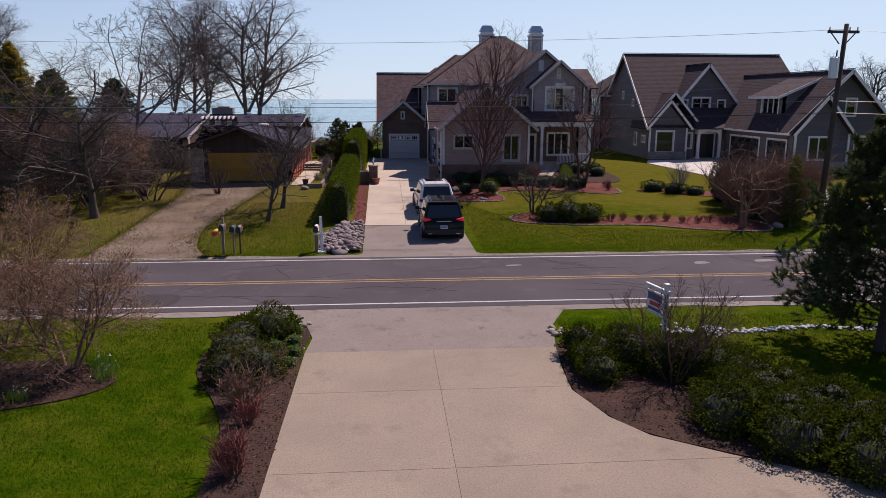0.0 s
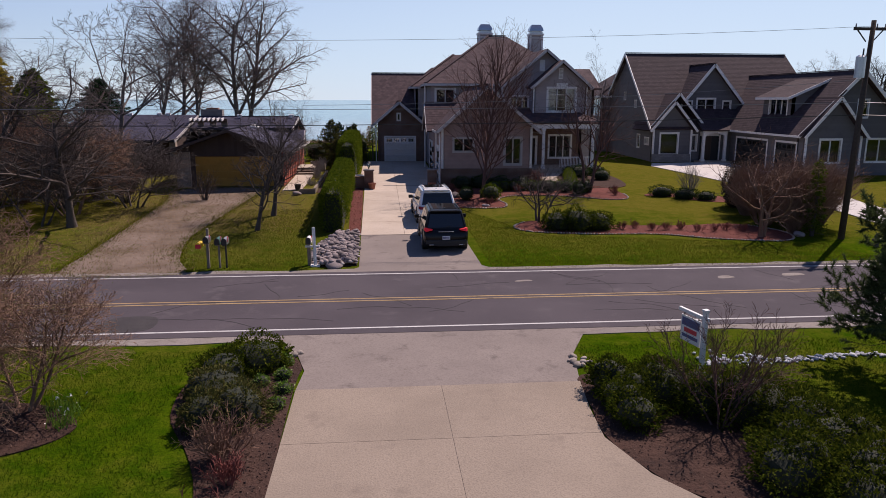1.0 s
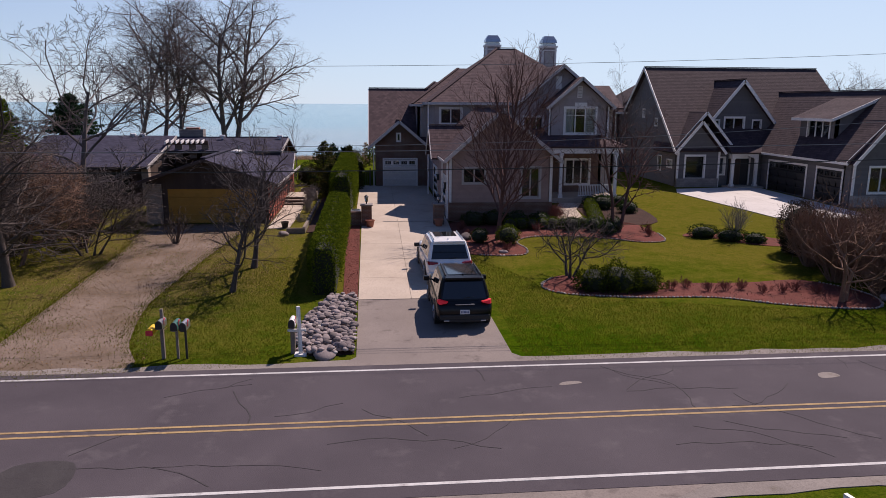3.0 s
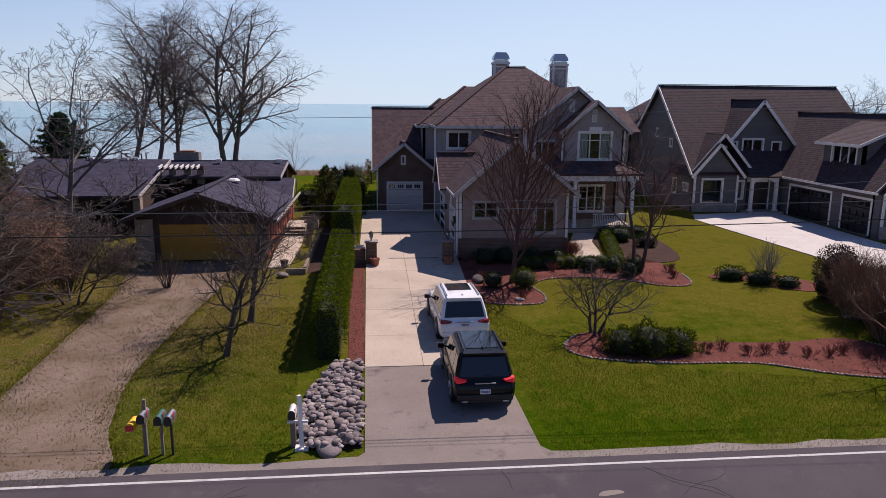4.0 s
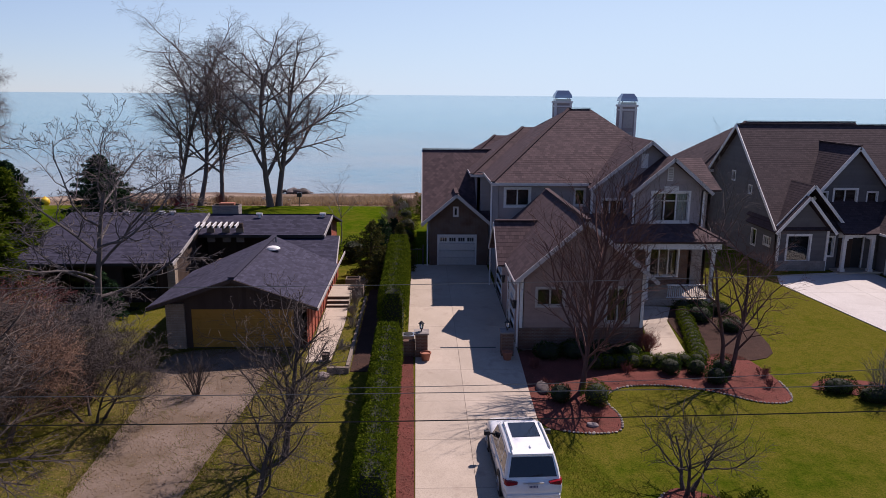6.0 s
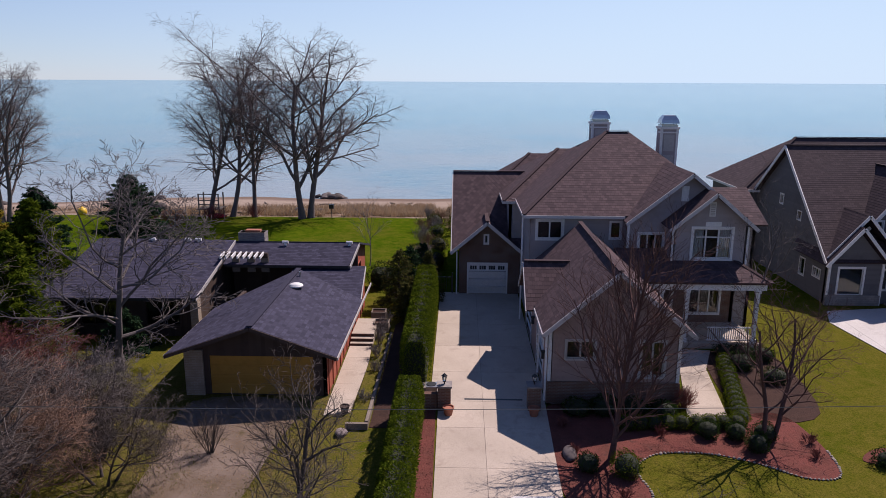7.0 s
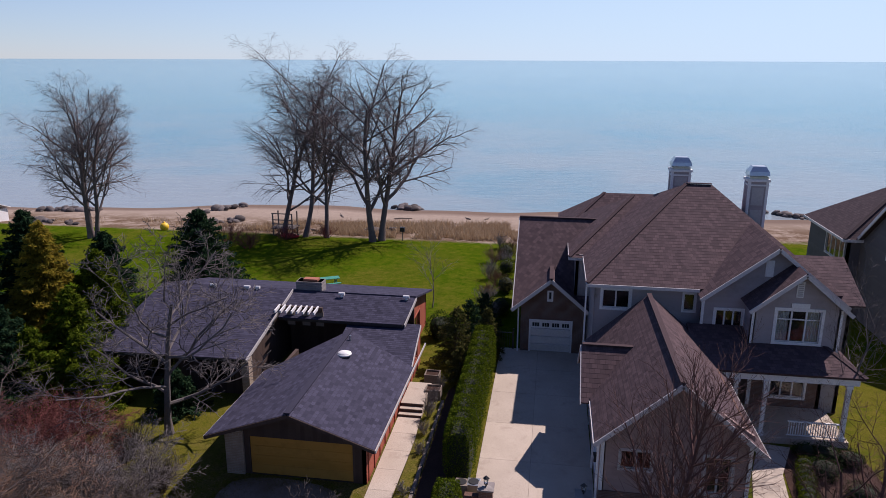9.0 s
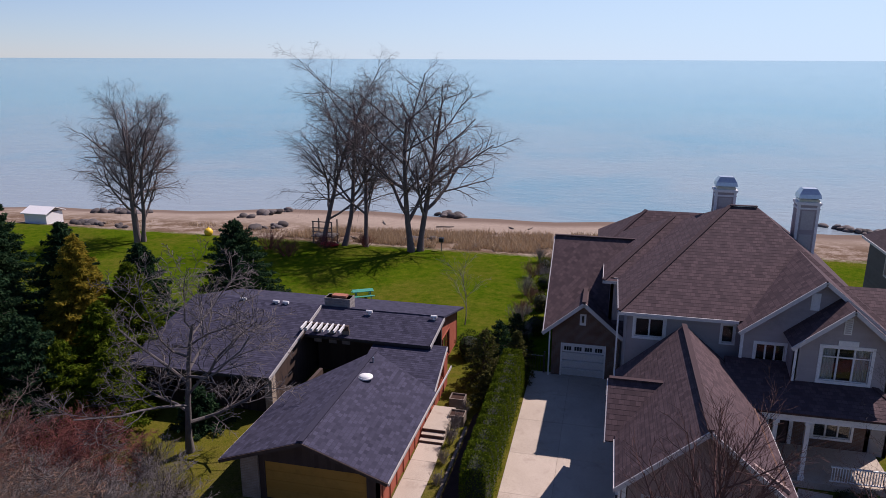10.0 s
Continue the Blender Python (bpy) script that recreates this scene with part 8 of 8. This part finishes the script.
for dx0, dx1, z0, z1, m in ((-0.81, -0.16, 1.1, 1.29, "bar"), (-0.72, -0.25, 0.95, 1.06, "redplastic"), (-0.78, -0.2, 0.82, 0.9, "bar")):
    box_part("panel_bar", (dx0, dx1, -0.016, 0.016, z0, z1), M[m], pn, m=SM)
for x in (-0.75, -0.22):
    box_part("hanger", (x - 0.01, x + 0.01, -0.01, 0.01, 1.34, 1.42), M["dark"], sg, m=SM)

# utility pole and wires
PX, PY = 21.6, 34.9
up = thing("utility_pole", (PX, PY, gz(PX, PY)), "dark weathered wooden utility pole with crossarm and transformer", "utility pole")
bm = bmesh.new()
tube(bm, (PX - 0.2, PY, -0.2), (PX + 0.12, PY, 9.8), 0.15, 0.1, 14)
part("pole", bm, M["polewood"], up, smooth=True)
box_part("crossarm", (PX - 0.75, PX + 0.75, PY - 0.06, PY + 0.06, 9.38, 9.5), M["polewood"], up)
for x in (PX - 0.68, PX + 0.3, PX + 0.68):
    bm = bmesh.new()
    tube(bm, (x, PY, 9.5), (x, PY, 9.66), 0.035, 0.025)
    part("insulator", bm, M["trim"], up)
bm = bmesh.new()
tube(bm, (PX - 0.34, PY - 0.1, 7.35), (PX - 0.34, PY - 0.1, 8.25), 0.21, 0.21, 20)
tube(bm, (PX - 0.34, PY - 0.1, 8.25), (PX - 0.34, PY - 0.1, 8.33), 0.22, 0.12, 20)
tr_ = part("transformer", bm, M["steel"], up, "grey metal can transformer")
bm = bmesh.new()
tube(bm, (PX - 0.3, PY - 0.15, 8.3), (PX - 0.3, PY - 0.15, 8.6), 0.04, 0.03)
part("bushing", bm, M["dark"], tr_)
bm = bmesh.new()
beam(bm, (PX + 0.15, PY, 8.9), (PX + 0.6, PY, 9.4), 0.04, 0.04)
beam(bm, (PX - 0.15, PY, 8.9), (PX - 0.6, PY, 9.4), 0.04, 0.04)
part("brace", bm, M["dark"], up)


def wire(x0, z0, x1, z1, sag, r, y0, y1, mat):
    pts = []
    for i in range(25):
        t = i / 24
        pts.append(Vector((x0 + (x1 - x0) * t, y0 + (y1 - y0) * t, z0 + (z1 - z0) * t - sag * 4 * t * (1 - t))))
    v, f = sweep([(pts, [r] * 25)])
    tagged(mesh_np("overhead_wire", v, f, mat), "thin overhead wire strung between utility poles", "wire", "overhead wires")


M["wire"] = plain("weathered_wire", (0.25, 0.24, 0.24), 0.5, 0.3)
for zz, sg_, r, dy, m in ((9.55, 0.85, 0.008, 0.0, "wire"), (6.3, 0.35, 0.012, 0.1, "wire"), (5.75, 0.45, 0.018, -0.1, "dark")):
    wire(PX, zz, PX - 62, zz - 0.1, sg_, r, PY + dy, PY + dy, M[m])
    wire(PX, zz, PX + 62, zz - 0.1, sg_, r, PY + dy, PY + dy, M[m])
wire(PX, 7.3, -3.0, 6.1, 0.25, 0.009, PY + 0.05, PY + 0.05, M["wire"])
hy = thing("hydrant", (21.9, 33.2, 0.02), "small dark green fire hydrant on the verge", "hydrant")
bm = bmesh.new()
tube(bm, (21.9, 33.2, 0), (21.9, 33.2, 0.5), 0.11, 0.1, 14)
tube(bm, (21.9, 33.2, 0.5), (21.9, 33.2, 0.68), 0.13, 0.04, 14)
part("barrel", bm, M["dark"], hy)
bm = bmesh.new()
tube(bm, (21.7, 33.2, 0.38), (22.1, 33.2, 0.38), 0.06, 0.06, 10)
part("outlet", bm, M["dark"], hy)


# ---- drive pillars, pots, walk of the low house ----
def pillar(x, y, lantern=True):
    z = gz(x, y) + 0.03
    root = thing("brick_pillar", (x, y, z), "brown brick gate pillar with stone cap and lantern", "pillar", "drive pillars")
    box_part("shaft", (x - 0.3, x + 0.3, y - 0.3, y + 0.3, z - 0.1, z + 1.15), M["brick"], root)
    box_part("cap", (x - 0.36, x + 0.36, y - 0.36, y + 0.36, z + 1.15, z + 1.23), M["stone"], root, bevel=0.015)
    bm = bmesh.new()
    tube(bm, (x, y, z + 1.23), (x, y, z + 1.36), 0.035)
    box(bm, x - 0.08, x + 0.08, y - 0.08, y + 0.08, z + 1.36, z + 1.4)
    for a in (-1, 1):
        for b in (-1, 1):
            beam(bm, (x + a * 0.07, y + b * 0.07, z + 1.4), (x + a * 0.1, y + b * 0.1, z + 1.62), 0.015, 0.015)
    tube(bm, (x, y, z + 1.62), (x, y, z + 1.76), 0.16, 0.02, 4)
    la = part("lantern", bm, M["dark"], root, "black metal lantern")
    bm = bmesh.new()
    tube(bm, (x, y, z + 1.41), (x, y, z + 1.61), 0.06, 0.085, 8)
    part("lantern_glass", bm, M["glass"], la)


def pot(x, y, r, h, mat, label, dirt=True):
    z = gz(x, y) + 0.045
    root = thing("plant_pot", (x, y, z), label, "plant pot", "pots")
    bm = bmesh.new()
    rings = []
    for k, zz in ((0.68, 0), (0.95, h * 0.85), (1.05, h * 0.86), (1.05, h), (0.9, h), (0.86, h * 0.85)):
        rings.append([(x + r * k * math.cos(a * 0.3927), y + r * k * math.sin(a * 0.3927), z + zz) for a in range(16)])
    loft(bm, rings)
    part("pot", bm, mat, root)


pillar(-0.55, 51.5)
pillar(3.65, 51.6)
box_part("low_wall", (-1.5, -0.86, 51.35, 51.65, 0.4, 1.38), M["brick"], thing("low_wall", (-1.2, 51.5, 0.58), "short brown brick wall joining the gate pillar", "wall"))
pot(-0.35, 50.85, 0.26, 0.4, M["terracotta"], "terracotta pot beside the brick pillar")
pot(3.6, 50.9, 0.26, 0.4, M["terracotta"], "terracotta pot beside the brick pillar")
for x, y in ((-1.75, 52.4), (-1.2, 52.5)):
    bn = thing("air_conditioner", (x, y, gz(x, y)), "grey metal air conditioner unit behind the hedge", "air conditioner", "cooling units")
    box_part("cabinet", (x - 0.3, x + 0.3, y - 0.3, y + 0.3, gz(x, y), gz(x, y) + 0.75), M["wood"] if x < -1.5 else M["steel"], bn, bevel=0.02)
    bm = bmesh.new()
    tube(bm, (x, y, gz(x, y) + 0.75), (x, y, gz(x, y) + 0.78), 0.24, 0.24, 18)
    part("fan_grille", bm, M["dark"], bn)
gate = thing("metal_gate", (-1.0, 69.2, 0.84), "dark metal garden gate beside the garage", "gate")
for x in (-1.6, -0.4):
    box_part("gate_post", (x - 0.05, x + 0.05, 69.15, 69.25, 0.75, 2.35), M["dark"], gate)
for i in range(7):
    x = -1.5 + i * 0.17
    box_part("picket", (x, x + 0.03, 69.18, 69.21, 0.9, 2.1), M["dark"], gate)
box_part("gate_rail", (-1.6, -0.4, 69.17, 69.22, 2.0, 2.05), M["dark"], gate)

wp = [(-6.1, 50.6), (-4.9, 50.9), (-4.75, 56.5), (-4.9, 59.0), (-6.15, 59.0)]
wk = sheet("garden_walk", wp, M["concrete"], "pale concrete walk beside the red-boarded house", 0.03)
slabs(wk, wp, [-7, -4], [50.5, 52.2, 53.9, 55.6, 57.3, 59.05], M["concrete"], 0.05)
stp = thing("garden_steps", (-5.6, 60, 0.68), "broad concrete landing with timber-faced steps", "steps")
for i, (y0, y1, z1) in enumerate(((59.0, 59.35, 0.88), (59.35, 59.7, 1.05), (59.7, 62.4, 1.22))):
    box_part("step", (-6.15, -4.85, y0, y1, 0.5, z1), M["concrete"], stp)
    box_part("riser", (-6.15, -4.85, y0 - 0.02, y0, 0.6, z1 - 0.04), M["darkwood"], stp)
tm = thing("timber_edging", (-4.5, 54, 0.6), "low weathered timber edging beside a garden walk", "edging")
for i in range(5):
    box_part("timber", (-4.05, -3.9, 49.6 + i * 2.3, 51.85 + i * 2.3, 0.4, 0.86), M["wood"], tm, bevel=0.01)
box_part("timber", (-4.9, -3.9, 49.4, 49.55, 0.4, 0.82), M["wood"], tm)
bm = bmesh.new()
box(bm, -4.75, -4.05, 49.6, 61.0, 0.4, 0.76)
tagged(part("planter_soil", bm, M["ground"]), "raised grassy strip behind timber edging", "soil", kind="structure")
pot(-5.15, 50.9, 0.22, 0.34, M["darkwood"], "dark pot at the corner of the garden walk")
for i, (x, y, h) in enumerate(((-4.4, 57.4, 0.5), (-4.45, 59.2, 0.6), (-4.5, 60.6, 0.7), (-4.3, 55.4, 0.3), (-4.4, 52.0, 0.25), (-4.35, 62.4, 0.6))):
    twig_shrub("bare_shrub", x, y, h + 0.5, 0.5, M["palebark"], "small leafless garden shrub behind timber edging", 500 + i, 12, "garden strip shrubs")
for i, (x, y) in enumerate(((-4.6, 61.6), (-5.0, 63.6))):
    pl_ = thing("planter_box", (x, y, 0.73), "low wooden planter box beside the landing", "planter", "planters")
    bm = bmesh.new()
    for d in ((x - 0.45, x + 0.45, y - 0.4, y - 0.35), (x - 0.45, x + 0.45, y + 0.35, y + 0.4), (x - 0.45, x - 0.4, y - 0.35, y + 0.35), (x + 0.4, x + 0.45, y - 0.35, y + 0.35)):
        box(bm, *d, 0.65, 1.35)
    part("sides", bm, M["wood"], pl_)
    box_part("soil", (x - 0.4, x + 0.4, y - 0.35, y + 0.35, 0.7, 1.25), M["darkmulch"], pl_)

# ---- back lawn and beach ----
pt = thing("picnic_table", (-16.9, 80.2, 0.89), "green painted picnic table on the back lawn", "picnic table")
TT = Matrix.Translation((-16.9, 80.2, 0.89)) @ Matrix.Rotation(0.5, 4, 'Z')
for i in range(5):
    box_part("tabletop_board", (-0.9, 0.9, -0.38 + i * 0.155, -0.24 + i * 0.155, 0.72, 0.76), M["teal"], pt, m=TT)
for s in (-1, 1):
    for k in range(2):
        box_part("bench_board", (-0.9, 0.9, s * 0.72 - 0.14 + k * 0.15, s * 0.72 - 0.01 + k * 0.15, 0.42, 0.46), M["teal"], pt, m=TT)
for x in (-0.6, 0.6):
    bm = bmesh.new()
    for s in (-1, 1):
        beam(bm, TT @ Vector((x, s * 0.7, 0)), TT @ Vector((x, s * 0.25, 0.72)), 0.05, 0.1)
    beam(bm, TT @ Vector((x, -0.85, 0.38)), TT @ Vector((x, 0.85, 0.38)), 0.05, 0.1)
    part("leg_frame", bm, M["teal"], pt)
dk = thing("beach_platform", (-27.5, 97.4, gz(-27.5, 97.4)), "weathered wooden beach platform with railing", "platform")
z = gz(-27.5, 97.4)
for x in (-28.6, -26.4):
    for y in (96.8, 98.4):
        box_part("post", (x - 0.06, x + 0.06, y - 0.06, y + 0.06, z - 0.6, z + 2.6), M["wood"], dk)
box_part("deck", (-28.8, -26.2, 96.6, 98.6, z + 0.9, z + 0.98), M["wood"], dk)
for zz in (1.4, 1.85, 2.55):
    box_part("rail", (-28.7, -26.3, 96.72, 96.78, z + zz, z + zz + 0.1), M["wood"], dk)
bm = bmesh.new()
beam(bm, (-28.5, 96.7, z), (-27.4, 96.7, z + 1.0), 0.1, 0.12)
part("stair", bm, M["wood"], dk)
ky = thing("kayak", (-26.6, 95.7, 0.95), "red plastic kayak lying by the beach platform", "kayak")
bm = bmesh.new()
rings = []
for t in range(9):
    f = t / 8
    w = 0.34 * math.sin(math.pi * (0.06 + 0.88 * f))
    rings.append([(-27.4 + 2.2 * f + 0, 95.7 + w * math.cos(a * 0.785), 1.15 + 0.22 * math.sin(a * 0.785) * (w / 0.24)) for a in range(8)])
loft(bm, rings)
part("hull", bm, M["redplastic"], ky, smooth=True)
by = thing("buoy", (-42.0, 97.4, 0.7), "round yellow buoy on the lawn's edge", "buoy")
bm = bmesh.new()
bmesh.ops.create_uvsphere(bm, u_segments=18, v_segments=10, radius=0.5, matrix=Matrix.Translation((-42.0, 97.4, 1.15)))
tube(bm, (-42.0, 97.4, 1.6), (-42.0, 97.4, 1.75), 0.08)
part("float", bm, M["yellow"], by, smooth=True)
sh = thing("shed", (-66.5, 99.5, 0), "small white shed by the beach", "shed")
z = gz(-66.5, 99.5)
box_part("wall", (-68.2, -65.0, 98.2, 101.0, z - 0.2, z + 1.5), M["white"], sh)
for y0, y1 in ((97.9, 99.6), (101.3, 99.6)):
    bm = bmesh.new()
    vs = [bm.verts.new(v) for v in ((-68.5, y0, z + 1.45), (-64.7, y0, z + 1.45), (-64.7, y1, z + 2.1), (-68.5, y1, z + 2.1))]
    f = bm.faces.new(vs)
    r = bmesh.ops.extrude_face_region(bm, geom=[f])
    bmesh.ops.translate(bm, verts=[g for g in r["geom"] if isinstance(g, bmesh.types.BMVert)], vec=(0, 0, 0.08))
    part("roof", bm, M["white"], sh)
set_s = stone_mesh_set(M["shore_each"])
for i, (x0, y0, x1, y1, n, r, lab) in enumerate(((32, 130.5, 45, 122.5, 60, 0.55, "dark rock jetty at the water's edge"), (-21, 124.5, -17.5, 123.5, 34, 0.55, "pile of dark shore rocks"), (-47, 112, -43, 121, 16, 0.6, "scattered dark rocks on the beach"), (-70, 112, -62, 113.5, 40, 0.6, "pile of dark shore rocks"), (8, 126.5, 13, 128, 24, 0.5, "dark rock jetty at the water's edge"), (-63, 101, -55, 100, 26, 0.5, "low heap of beach stones"), (-40, 104, -37, 108, 14, 0.55, "scattered dark rocks on the beach"), (-19, 101.5, -17, 105, 8, 0.5, "half-buried rocks above the beach"))):
    pile = thing("rock_pile", ((x0 + x1) / 2, (y0 + y1) / 2, -1.3), lab, "rocks", "shore rocks")
    for k in range(n):
        t = rng.random()
        x, y = x0 + (x1 - x0) * t + rng.gauss(0, 0.5), y0 + (y1 - y0) * t + rng.gauss(0, 0.5)
        lay_stone(set_s, x, y, max(gz(x, y), -1.55) + rng.uniform(0, 0.3), r * rng.uniform(0.5, 1.5), rng, pile)
for i in range(14):
    x, y = rng.uniform(-34, 4), rng.uniform(101, 118)
    a = rng.uniform(0, 3.14)
    lg = thing("driftwood", (x, y, gz(x, y)), "bleached driftwood log on the sand", "driftwood", "driftwood logs")
    L = rng.uniform(0.8, 2.6)
    v, f = sweep([([Vector((x + math.cos(a) * L * (k - 1.5) / 3, y + math.sin(a) * L * (k - 1.5) / 3, gz(x, y) + 0.1 + 0.04 * math.sin(k * 2))) for k in range(4)], [0.11, 0.1, 0.09, 0.05])])
    mesh_np("log", v, f, M["wood"], lg)
bf = thing("bird_feeder", (-14.0, 97.0, 0.85), "small dark post feeder on the back lawn", "bird feeder")
box_part("post", (-14.04, -13.96, 96.96, 97.04, 0.75, 2.4), M["wood"], bf)
box_part("tray", (-14.25, -13.75, 96.75, 97.25, 1.85, 2.3), M["dark"], bf)
